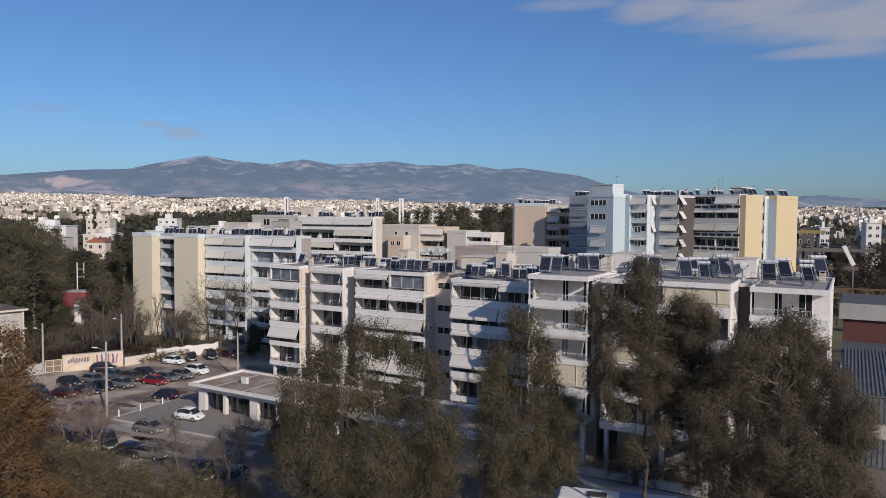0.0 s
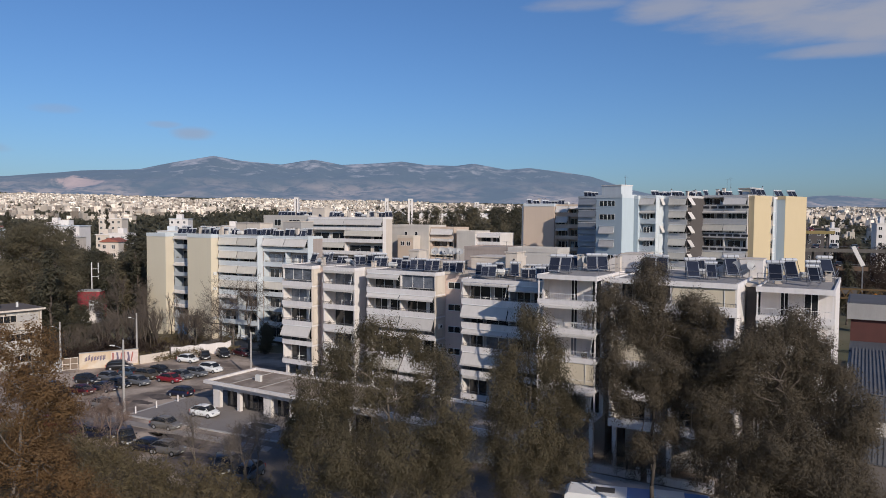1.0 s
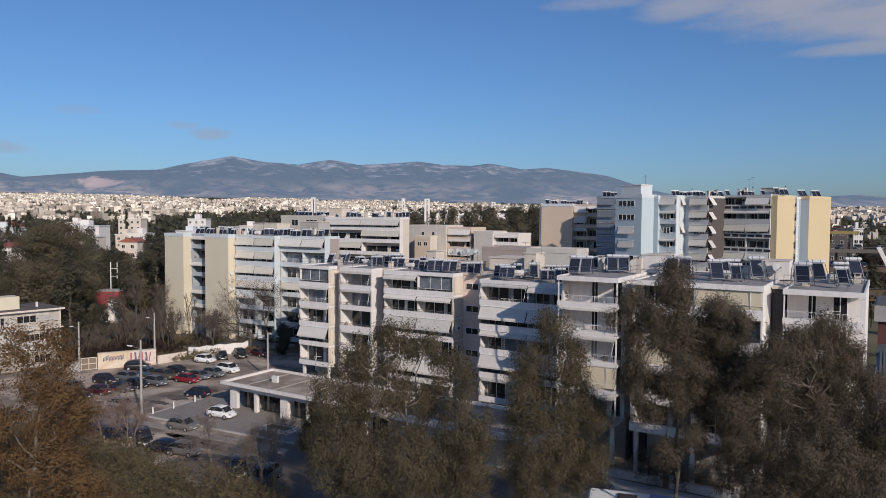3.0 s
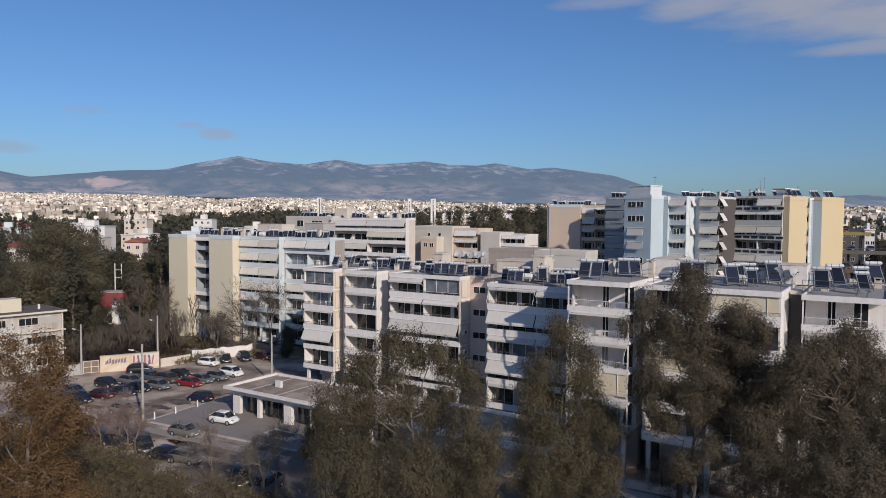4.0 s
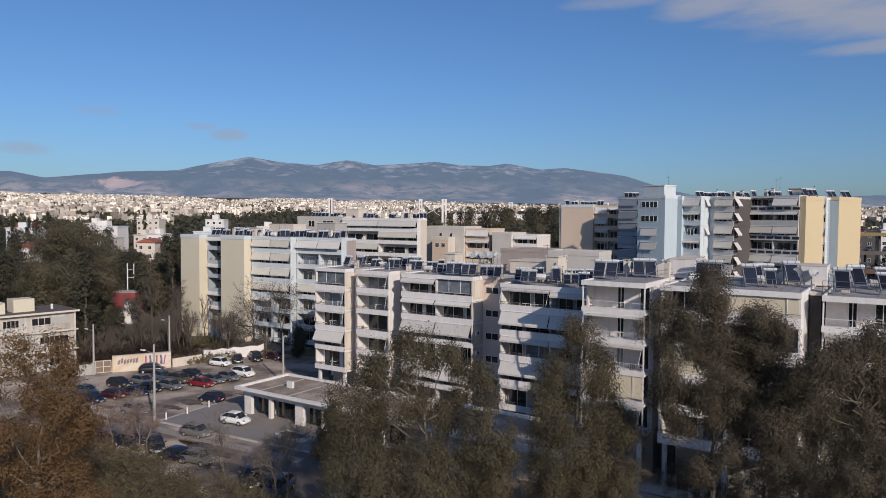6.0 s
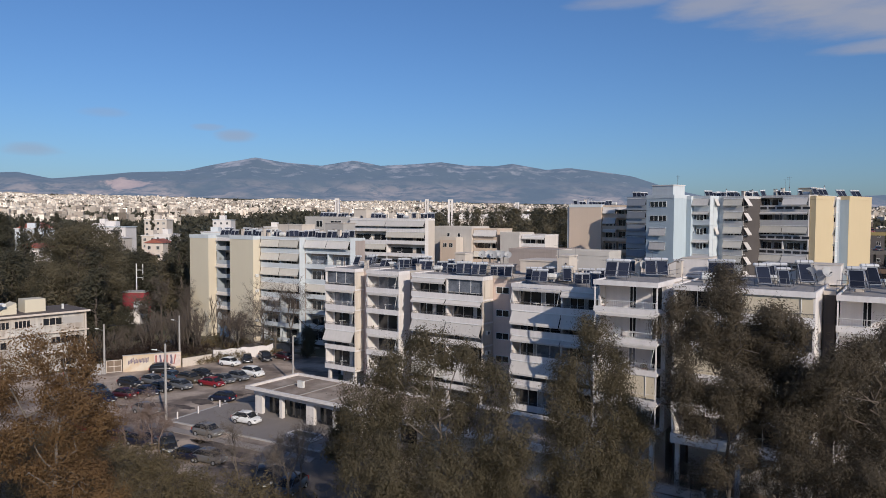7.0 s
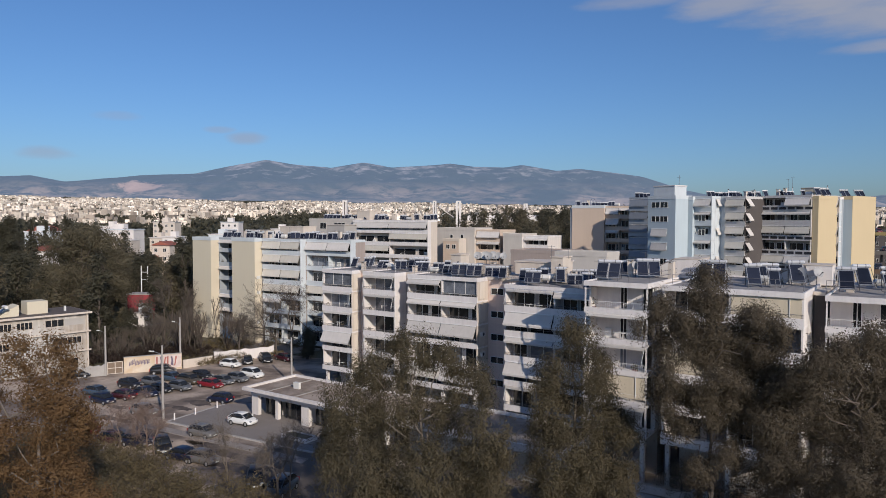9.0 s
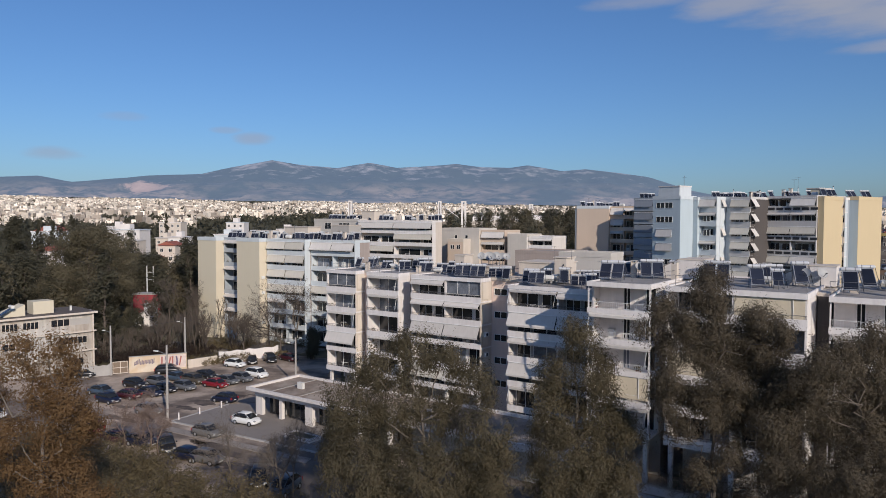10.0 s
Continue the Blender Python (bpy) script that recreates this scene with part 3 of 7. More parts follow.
def flats(m, w, d, zr, n, label, bays=1, dep=1.5, fh=3.0, band=0.95, wall=None, back=None, spec=(), right=None, fins="lr", roof_over=0.0, rail=True, pilotis=True, doors=None, group="front block", parapet=None, name="apartment_building", post=(), rail_top=0.0):
    """One stack of flats. Local x runs along the facade, y into the block. Floors are counted from the top.
    spec: for each floor a word of one letter a bay: a awning down, h half down, r rolled up, o open, w closed in by glass."""
    wall, back, parapet = wall or WHITE, back or WHITE, parapet or BAND
    ob = thing(name, m, label, "apartment building", group)
    zb = zr - n * fh - 0.2
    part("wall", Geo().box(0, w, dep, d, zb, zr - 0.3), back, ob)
    # roof slab with a low parapet round it
    ro = roof_over
    rg = Geo().box(-0.05, w + 0.05, -ro, d, zr - 0.32, zr - 0.18)
    for a in ((-0.06, w + 0.06, -ro - 0.1, -ro + 0.06), (-0.06, w + 0.06, d - 0.15, d)):
        rg.box(*a, zr - 0.5, zr)
    for a in ((-0.06, 0.1, -ro + 0.06, d - 0.15), (w - 0.1, w + 0.06, -ro + 0.06, d - 0.15)):
        rg.box(*a, zr - 0.5, zr)
    rf = part("roof", rg, parapet, ob)
    part("roof_surface", Geo().box(0.1, w - 0.1, -ro + 0.06, d - 0.15, zr - 0.18, zr - 0.15), ROOFM, rf, "grey screeded roof surface")
    bw = w / bays
    if fins:
        for side, x in (("l", 0.0), ("r", w - 0.16)):
            if side in fins:
                part("side_wall", Geo().box(x, x + 0.16, 0.0, dep, zb + 0.2, zr - 0.5), right if (side == "r" and right) else wall, ob)
    if post:
        for x in post:
            part("corner_post", Geo().box(x - 0.06, x + 0.06, -0.06, 0.06, zb + 0.2, zr - 0.5), parapet, ob)
    if right:
        part("end_wall", Geo().box(w, w + 0.06, dep + 0.004, d - 0.01, zb, zr - 0.52), right, ob)
        for k in range(n):
            part("string_course", Geo().box(w + 0.06, w + 0.1, 0.1, d - 0.02, zr - (k + 1) * fh - 0.2, zr - (k + 1) * fh - 0.02), right if right is BROWN_SHADE else parapet, ob)
            if right is CREAM:
                part("wall_panel", Geo().box(w + 0.06, w + 0.09, 0.35, 1.75, zr - (k + 1) * fh + 0.25, zr - k * fh - 0.55), PANELC, ob, "flat cream panel")
    for k in range(1, bays):
        part("pier", Geo().box(k * bw - 0.1, k * bw + 0.1, 0.02, dep, zb + 0.2, zr - 0.5), wall, ob)
    for k in range(n):
        z = zr - (k + 1) * fh
        bal = part("balcony", Geo().box(-0.03, w + 0.03, 0.0, dep, z - 0.2, z).box(-0.05, w + 0.05, -0.12, 0.0, z - 0.2, z + band - 0.2), parapet, ob)
        if rail:
            railing(bal, 0.02, w - 0.02, -0.06, z + band - 0.2, z + max(band + 0.12, rail_top), 0.2 if rail_top else 0.13, DOORW if rail_top else None)
        zt = z + fh - 0.2 if k else zr - 0.5
        word = spec[k] if k < len(spec) else "o" * bays
        for b in range(bays):
            x0, x1 = b * bw + (0.18 if b == 0 else 0.12), (b + 1) * bw - (0.18 if b == bays - 1 else 0.12)
            c = word[b % len(word)]
            if c == "a":
                awning(ob, x0 - 0.05, x1 + 0.05, -0.1, zt - 0.1, 1.32, 0.7, AWN)
            elif c == "b":
                awning(ob, x0 - 0.05, x1 + 0.05, -0.1, zt - 0.1, 1.25, 0.45, AWNB)
            elif c == "h":
                awning(ob, x0 - 0.05, x1 + 0.05, -0.1, zt - 0.1, 0.42, 0.45, AWN)
            elif c == "s":
                awning(ob, x0 - 0.02, x1 + 0.02, -0.02, zt - 0.05, 1.95, 0.06, SCREEN, arms=False)
                part("screen_post", Geo().tube((x1 - 0.9, -0.1, zt - 2.1), (x1 - 0.9, -0.1, zt), 0.03, n=5), DOORW, ob)
            elif c == "r":
                rolled(ob, x0, x1, -0.05, zt - 0.12)
            elif c == "w":
                door(ob, x0, x1, 0.25, z + 0.72, zt, "loggia_glazing", 3, None, CURTAIN)
            wide = x1 - x0
            pick = random.Random(int(abs(m.translation.x) * 97 + k * 13 + b * 5))
            layout = doors or pick.choice((((0.03, 0.44), (0.53, 0.97)), ((0.03, 0.62), (0.70, 0.97)), ((0.05, 0.34), (0.40, 0.97)), ((0.04, 0.5), (0.58, 0.96))))
            if c in "or" and wide > 3:
                clutter(bal, pick, x0, x1, dep, z)
            for p, q in layout:
                door(ob, x0 + p * wide, x0 + q * wide, dep - 0.02, z + 0.02, z + (2.55 if group == "front block" else 2.3), glass=CURTAIN if pick.random() < 0.22 else None)
    if pilotis:
        for x in np.linspace(0.3, w - 0.7, max(2, int(w / 3.5))):
            part("column", Geo().box(x, x + 0.4, 0.3, 0.7, 0, zb), wall, ob)
        part("ground_floor", Geo().box(0.4, w - 0.4, dep + 2.0, d, 0, zb), GREYW, ob)
    return ob


FB = -32.0
BW = 0.72
ROOF_L, ROOF_R = 18.8, 20.2
NARROW = ((0.05, 0.62), (0.70, 0.95))
flats(at_uv(-74.9, 78.3, 0, FB), 5.9, 13, ROOF_L, 5, "white rendered flats with one loggia a floor over open pilotis", spec=("w", "r", "r", "a", "o"), right=CREAM, doors=NARROW, band=BW)
flats(at_uv(-66.8, 78.3, 0, FB), 5.8, 12, ROOF_L, 5, "white rendered flats with deep loggias and rolled awnings", spec=("r", "r", "o", "r", "o"), dep=2.4, doors=((0.02, 0.66), (0.70, 0.98)), band=BW)
flats(at_uv(-58.5, 78.0, 0, FB), 11.3, 12, ROOF_L, 5, "white rendered flats with paired loggias and a cream end wall", bays=2, spec=("hw", "hh", "aa", "oo", "ba"), right=CREAM, band=BW)
flats(at_uv(-41.3, 74.8, 0, FB), 13.0, 14, 18.6, 6, "white rendered flats with closed cloth awnings", bays=2, spec=("rh", "aa", "hh", "aa", "ro", "oo"), back=GREYW, pilotis=False, band=BW)
open_side = flats(at_uv(-28.2, 68.2, 0, FB), 6.5, 16, ROOF_R, 5, "bright white flats with open balconies and thin railings", spec=("o", "r", "r", "s", "r"), dep=2.7, doors=((0.42, 0.54), (0.80, 0.97)), fins="", roof_over=0.15, post=(0.06, 6.4), band=0.52, rail_top=0.98)
part("side_wall", Geo().box(0, 0.16, 1.1, 2.7, ROOF_R - 15.0, ROOF_R - 0.5), WHITE, open_side)
flats(at_uv(-20.1, 67.8, 0, FB), 12.0, 16, ROOF_R, 5, "white flats with cloth screens let down before the balconies", bays=2, spec=("os", "oo", "sr", "oo", "oo"), dep=2.7, roof_over=0.15)
flats(at_uv(-6.6, 69.4, 0, FB), 6.4, 16, ROOF_R - 0.25, 5, "white flats with open loggias and lattice railings", spec=("o", "r", "o", "o", "o"), dep=2.8, doors=((0.26, 0.38), (0.60, 0.80)), roof_over=0.15, fins="", post=(0.06, 6.3), band=0.52, rail_top=0.98)


def stair_bay(m, w, d, zr, material, label, lit=True):
    """The recessed stairwell between two stacks, with small windows."""
    ob = thing("stair_tower", m, label, "stairwell", "front block")
    part("wall", Geo().box(0, w, 0, d, 0, zr - 0.35), material, ob)
    part("roof", Geo().box(-0.02, w + 0.02, -0.15, d, zr - 0.35, zr), CREAM, ob)
    for k in range(5):
        z = zr - 3.0 * (k + 1) + 0.2
        part("string_course", Geo().box(0, w, -0.05, 0, z - 0.35, z - 0.15), material, ob)
        if lit:
            door(ob, w * 0.08, w * 0.42, 0.0, z + 0.5, z + 1.4, "window", 2)
            door(ob, w * 0.55, w * 0.8, 0.0, z + 0.5, z + 1.4, "window", 2)
    return ob


stair_bay(at_uv(-47.1, 80.5, 0, FB), 5.7, 8, ROOF_L, ROSE, "rose-brown stairwell wall with small paired windows")
stair_bay(at_uv(-60.95, 80.9, 0, FB), 2.4, 8, ROOF_L, TAUPE_SHADE, "grey-brown recessed wall between two stacks of flats", False)
stair_bay(at_uv(-68.9, 80.2, 0, FB), 2.05, 8, ROOF_L, ROSE, "narrow rose-brown recess between two stacks of flats", False)
# the dark of these two recesses is painted into their brown
stair_bay(at_uv(-21.6, 73.5, 0, FB), 1.4, 9, ROOF_R - 0.3, BROWN_SHADE, "shaded recess between two stacks of flats", False)
stair_bay(at_uv(-8.0, 73.0, 0, FB), 0.95, 10, ROOF_R - 0.3, BROWN_SHADE, "shaded recess between two stacks of flats", False)


# ---- the block beyond the car park: two windowless end walls, a recess, stacks of balconies ----
def plain_block(m, w, d, zr, front, side, label, name="apartment_building", group="", top=None, zb=0.0):
    """A windowless rendered block with a roof band; front and right-hand faces differ in colour."""
    ob = thing(name, m, label, "apartment building", group)
    part("wall", Geo().box(0, w, 0, d, zb, zr - 0.75), front, ob)
    part("end_wall", Geo().box(w, w + 0.05, 0.0, d, zb, zr - 0.75), side, ob)
    rg = Geo().box(-0.05, w + 0.1, -0.06, d, zr - 0.75, zr - 0.35)
    for a in ((-0.05, w + 0.1, -0.06, 0.14), (-0.05, w + 0.1, d - 0.2, d), (-0.05, 0.15, 0.14, d - 0.2), (w - 0.1, w + 0.1, 0.14, d - 0.2)):
        rg.box(*a, zr - 0.35, zr)
    rf = part("roof", rg, top or BLUEISH, ob)
    part("roof_surface", Geo().box(0.15, w - 0.1, 0.14, d - 0.2, zr - 0.35, zr - 0.31), ROOFM, rf)
    return ob


LB = -30.0
b1 = plain_block(at_uv(-131.7, 103.7, 0, LB), 6.0, 2.2, 22.3, BEIGE, PALEY, "beige windowless end wall with a sunlit yellow edge", group="block beyond the car park")
b2 = plain_block(at_uv(-118.4, 103.3, 0, LB), 6.9, 2.0, 22.3, BEIGE, PALEY, "beige windowless end wall with a sunlit yellow edge", group="block beyond the car park")
for bb, zs in ((b1, ()), (b2, (4.4, 10.6, 13.8))):
    for k, z in enumerate(zs):
        part("air_unit", Geo().box(6.95, 7.2, 0.5, 1.3, z, z + 0.6), AC, bb, "white outdoor air unit")
g = thing("garage_door", at_uv(-124.0, 105.4, 0, LB), "blue steel door at the foot of the beige wall", "door")
part("door_leaf", Geo().box(0, 3.0, -0.06, 0, 0.0, 2.6), mat("blue_steel", (0.10, 0.22, 0.40), 0.6, 0.1), g)
# taupe behind these balconies puts their inner shade into the paint
flats(at_uv(-125.6, 106.0, 0, LB), 7.2, 14, 22.2, 7, "recessed stack of small balconies between two beige end walls", spec=("h", "o", "h", "o", "h", "h", "o"), fh=3.05, wall=GREYB_SHADE, back=TAUPE_SHADE, parapet=GREYB_SHADE, rail=False, pilotis=False, group="block beyond the car park", band=0.9, dep=2.2)
flats(at_uv(-111.2, 105.3, 0, LB), 10.8, 16, 22.2, 7, "pale flats with full-width balconies and cream awnings let down", bays=2, spec=("bb", "bb", "bb", "bb", "ho", "oo", "oo"), fh=3.05, wall=BLUEISH, back=TAUPE_SHADE, parapet=BLUEISH, rail=False, pilotis=False, group="block beyond the car park", band=0.95)
flats(at_uv(-100.3, 107.0, 0, LB), 11.6, 4.5, 22.2, 7, "pale blue flats with balconies and white awnings let down", bays=2, spec=("aa", "oo", "oo", "bo", "oh", "oo", "oo"), fh=3.05, wall=BLUEISH, back=TAUPE_SHADE, parapet=BLUEISH, rail=False, pilotis=False, group="block beyond the car park", band=0.95)

# ---- tall stepped block: blue, white and yellow ----
RB = -50.0
GRP = "tall stepped block"
# this stack's shade is put into its grey-blue walls and parapets
ob = flats(at_uv(-107.3, 139.0, 0, RB), 5.6, 14, 31.5, 9, "grey flats in shade with dark awnings let down", spec=("e",) * 9, wall=GREYB_SHADE, back=GREYB_SHADE, parapet=GREYB_SHADE, rail=False, pilotis=False, group=GRP, band=1.3)
for k in range(9):
    awning(ob, 0.15, 5.4, -0.1, 31.5 - 3.0 * k - 0.5, 1.45, 0.3, AWNG, arms=False)


def blue_tower():
    ob = plain_block(at_uv(-94.9, 129.5, 0, RB), 6.8, 5.6, 31.4, BLUE, BLUE, "pale blue tower with square windows and cloth blinds", group=GRP)
    for k in range(8):
        z = 31.4 - 3.0 * k - 2.6
        if k in (0, 1, 4, 6):
            door(ob, 0.9, 3.0, 0.0, z, z + 1.25, "window", 2)
            door(ob, 3.1, 5.0, 0.0, z, z + 1.25, "window", 2)
        else:
            door(ob, 1.0, 4.8, 0.0, z, z + 1.3, "window", 3)
            awning(ob, 0.9, 4.9, -0.03, z + 1.5, 1.4, 0.4, AWN, arms=False)
    pent = thing("roof_house", at_uv(-94.0, 130.2, 31.05, RB), "pale blue roof house with two antennas", "roof house", GRP)
    part("wall", Geo().box(0, 5.2, 0, 4.2, 0, 2.3), BLUEISH, pent)
    part("roof", Geo().box(-0.1, 5.3, -0.1, 4.3, 2.3, 2.5), WHITE, pent)
    part("antenna", Geo().tube((4.9, 2, 2.5), (4.9, 2, 4.6), 0.04).tube((4.4, 2, 4.2), (5.4, 2, 4.2), 0.03), RAIL, pent)


blue_tower()
plain_block(at_uv(-88.0, 134.0, 0, RB), 1.0, 6, 31.2, BLUE, BLUE, "strip of blue wall in a recess", group=GRP)
boxed = flats(at_uv(-87.0, 134.8, 0, RB), 4.0, 6, 31.2, 9, "white flats with boxed balconies and small windows", spec=("a", "h", "o", "h", "a", "o", "o", "o", "o"), wall=BLUEISH, back=BLUEISH, parapet=BLUEISH, rail=False, pilotis=False, group=GRP, band=1.25, right=BLUEISH, doors=((0.3, 0.65),), dep=1.2)
# pale blue front and white side paint shade and sun into one wall
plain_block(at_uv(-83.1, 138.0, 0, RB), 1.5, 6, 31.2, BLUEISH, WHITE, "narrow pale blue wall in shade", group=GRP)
# brown right wall carries the shade of the recess in its colour
slanted = flats(at_uv(-81.6, 137.6, 0, RB), 4.4, 8, 31.1, 9, "white flats with awnings let down on their balconies", spec=("b",) * 9, wall=SHADED_BAND, back=WHITE, parapet=SHADED_BAND, rail=False, pilotis=False, group=GRP, band=1.1, right=BROWN_SHADE, dep=1.3)
for k in range(7):
    door(boxed, 1.0, 2.6, -0.14, 31.2 - 3.0 * k - 2.2, 31.2 - 3.0 * k - 0.9, "window", 2)
    if k % 2 == 0:
        side_awning(boxed, 4.1, 1.4, 2.6, 31.2 - 3.0 * k - 0.6, 1.3, 0.6, AWN)
    side_awning(slanted, 4.5, 0.0, 1.6, 31.1 - 3.0 * k - 0.5, 1.35, 0.95, AWN)
# grey and taupe paint the shade of this recess
ob = flats(at_uv(-81.0, 147.0, 0, RB), 4.0, 8, 31.0, 9, "shaded recess with dark balconies", spec=("o",) * 9, wall=GREYW, back=TAUPE_SHADE, parapet=GREYW, rail=False, pilotis=False, group=GRP, band=1.1)
banded = flats(at_uv(-77.6, 144.3, 0, RB), 10.4, 14, 31.3, 9, "flats with broad banded balconies and awnings, front greyed for grazing sun", bays=2, spec=("oa", "hh", "bb", "oo", "ba", "oo", "oo", "oo", "oo"), wall=SHADED_BAND, back=GREYW, parapet=SHADED_BAND, rail=False, pilotis=False, group=GRP, band=1.15, fins="lr")
# dark strips on the solid parapets stand in for shaded openings
for k in (0, 2, 3, 4, 6):
    for x in np.arange(0.5, 9.4, 1.75):
        part("parapet_opening", Geo().box(x, x + 1.4, -0.135, -0.118, 31.3 - 3.0 * (k + 1) + 0.1, 31.3 - 3.0 * (k + 1) + 0.62), DARKM, banded)
plain_block(at_uv(-67.1, 144.6, 0, RB), 1.1, 8.0, 31.1, YELLOW, YELLOW, "windowless end wall in bright yellow sunlit render", group=GRP, top=YELLOW)
flats(at_uv(-68.5, 152.8, 0, RB), 2.9, 4, 31.0, 9, "small white balconies between two yellow end walls", spec=("a", "h", "a", "h", "o", "a", "o", "o", "o"), wall=BLUEISH, back=GREYB_SHADE, rail=False, pilotis=False, group=GRP, band=1.1, dep=1.0)
plain_block(at_uv(-66.0, 154.6, 0, RB), 2.1, 11.0, 31.2, BLUE, YELLOW, "grey-blue wall with a bright yellow sunlit end wall", group=GRP, top=YELLOW)

# ---- peach block, white block and lower grey blocks behind the front row ----
pe = plain_block(at_uv(-71.0, 175.0, 0, LB), 8.6, 14, 29.9, PEACH, PEACH, "peach windowless end wall with shade across its foot")
part("string_course", Geo().box(-0.6, 0.0, 0.3, 1.4, 3, 29.2), GREYB_SHADE, pe)
flats(at_uv(-62.3, 176.0, 0, LB), 7.0, 12, 29.7, 9, "peach flats with small awnings on dark balconies", bays=2, spec=("ah", "ao", "ho", "oo", "oo", "oo", "oo", "oo", "oo"), wall=PEACH, back=PEACH, parapet=PEACH, rail=False, pilotis=False, group="peach block", band=1.0)
mid = plain_block(at_uv(-144.0, 154.0, 0, LB), 17.4, 12, 26.4, PALEG, CREAM, "grey block with a loggia below its roof", top=PALEG)
door(mid, 9.6, 13.6, 0.0, 23.6, 25.2, "window", 3)
door(mid, 4.2, 6.6, 0.0, 23.4, 25.2, "window", 2)
flats(at_uv(-126.5, 153.0, 0, LB), 24.9, 4.5, 26.0, 7, "white flats with long balconies and white awnings", bays=2, spec=("aa", "ob", "bo", "oo", "oo", "oo", "oo"), wall=WHITE, back=CREAM, rail=False, pilotis=False, group="white block", band=1.0, fh=3.3)
grey_block = plain_block(at_uv(-109.4, 168.0, 0, LB), 13.0, 10, 23.9, PALEG, CREAM, "grey windowless block with a pale edge", top=PALEG)
for x in (5.2, 8.6):
    door(grey_block, x, x + 0.9, 0.0, 21.0, 22.0, "window", 1)
part("ledge", Geo().box(6.6, 8.2, -0.25, 0, 20.4, 20.6), CREAM, grey_block)
rear = plain_block(at_uv(-104.0, 164.0, 0, LB), 5.0, 3.8, 21.0, PEACH, CREAM, "low peach stair block before a grey wall", top=CREAM)
door(rear, 1.0, 2.2, 0.0, 18.2, 19.4, "window", 2)
door(rear, 2.9, 4.1, 0.0, 18.2, 19.4, "window", 2)
flats(at_uv(-96.2, 169.0, 0, LB), 7.2, 9, 23.4, 7, "terracotta and white flats with slanting awnings", bays=1, spec=("a", "h", "b", "o", "o", "o", "o"), wall=PEACH, back=CREAM, parapet=PEACH, rail=False, pilotis=False, band=0.9)
plain_block(at_uv(-87.6, 168.0, 0, LB), 5.6, 9, 22.5, PALEG, WHITE, "narrow grey windowless block", top=PALEG)
flats(at_uv(-81.8, 169.0, 0, LB), 6.7, 9, 22.0, 7, "white flats with dark balconies", bays=1, spec=("h", "o", "a", "o", "o", "o", "o"), rail=False, pilotis=False, band=0.9)
plain_block(at_uv(-76.0, 150.0, 0, LB), 14.0, 10, 19.2, TAUPE_SHADE, BROWN_SHADE, "dark grey-brown low block with a flat roof", top=TAUPE_SHADE)
plain_block(at_uv(-46.0, 107.5, 0, LB), 8.6, 6, 21.2, PALEG, PALEG, "grey roof block behind the front row", top=PALEG)

# ---- low shop with white parapets in the car park ----


def low_shop():
    ob = thing("shop", at_uv(-74.0, 63.8, 0, FB), "single-storey shop with white parapet, columns and dark glass front", "shop")
    w, d, h = 28.0, 8.6, 4.0
    part("floor_slab", Geo().box(-0.5, w, -0.6, d, 0.0, 0.16), PAVE, ob)
    part("wall", Geo().box(0.6, w - 0.3, 2.0, d - 0.3, 0.16, h - 0.7), WHITE, ob)
    rg = Geo().box(-0.6, w, -0.9, d, h - 0.6, h - 0.45)
    part("fascia", Geo().box(-0.1, w - 0.2, -0.1, 0.25, h - 1.25, h - 0.6).box(-0.1, 0.25, 0.25, d - 0.4, h - 1.25, h - 0.6), WHITE, ob)
    for a in ((-0.75, w, -1.05, -0.7), (-0.75, w, d - 0.3, d), (-0.75, -0.4, -0.7, d - 0.3), (w - 0.3, w, -0.7, d - 0.3)):
        rg.box(*a, h - 0.5, h - 0.1)
    rf = part("roof", rg, WHITE, ob)
    part("roof_surface", Geo().box(-0.4, w - 0.3, -0.7, d - 0.3, h - 0.45, h - 0.41), mat("gravel_roof", (0.25, 0.195, 0.155), 0.95, 0.4, coarse=0.5, bump=0.3, second=(0.36, 0.30, 0.25)), rf, "brownish gravelled roof surface")
    rib = Geo()
    for k in range(5):
        rib.box(3 + 5 * k, 3.15 + 5 * k, -0.7, d - 0.3, h - 0.41, h - 0.33)
    part("roof_joints", rib, CONC, rf)
    for k, x in enumerate((0.0, 4.6, 9.4, 13.9, 18.4, 22.9)):
        part("column", Geo().box(x, x + (1.3 if k in (0, 2) else 0.5), 0.0, 0.5, 0.16, h - 0.7), WHITE, ob)
    for x0 in (1.5, 5.3, 10.8, 14.6, 19.1, 23.6):
        door(ob, x0, x0 + 3.0, 1.2, 0.2, h - 0.75, "shop_window", 3, DARKM)
    part("air_unit", Geo().box(4.6, 5.6, 3.2, 3.6, h - 0.41, h + 0.45), AC, ob, "white outdoor air unit on the roof")
    pl = thing("planter", at_uv(-63.0, 58.9, 0.1, FB), "white masonry planter with dark shrubs", "planter")
    part("box", Geo().box(0, 4.2, 0, 0.25, 0, 0.5).box(0, 4.2, 1.6, 1.85, 0, 0.5).box(0, 0.25, 0.25, 1.6, 0, 0.5).box(3.95, 4.2, 0.25, 1.6, 0, 0.5), WHITE, pl)
    part("soil", Geo().box(0.25, 3.95, 0.25, 1.6, 0.05, 0.42), DIRT, pl)


low_shop()


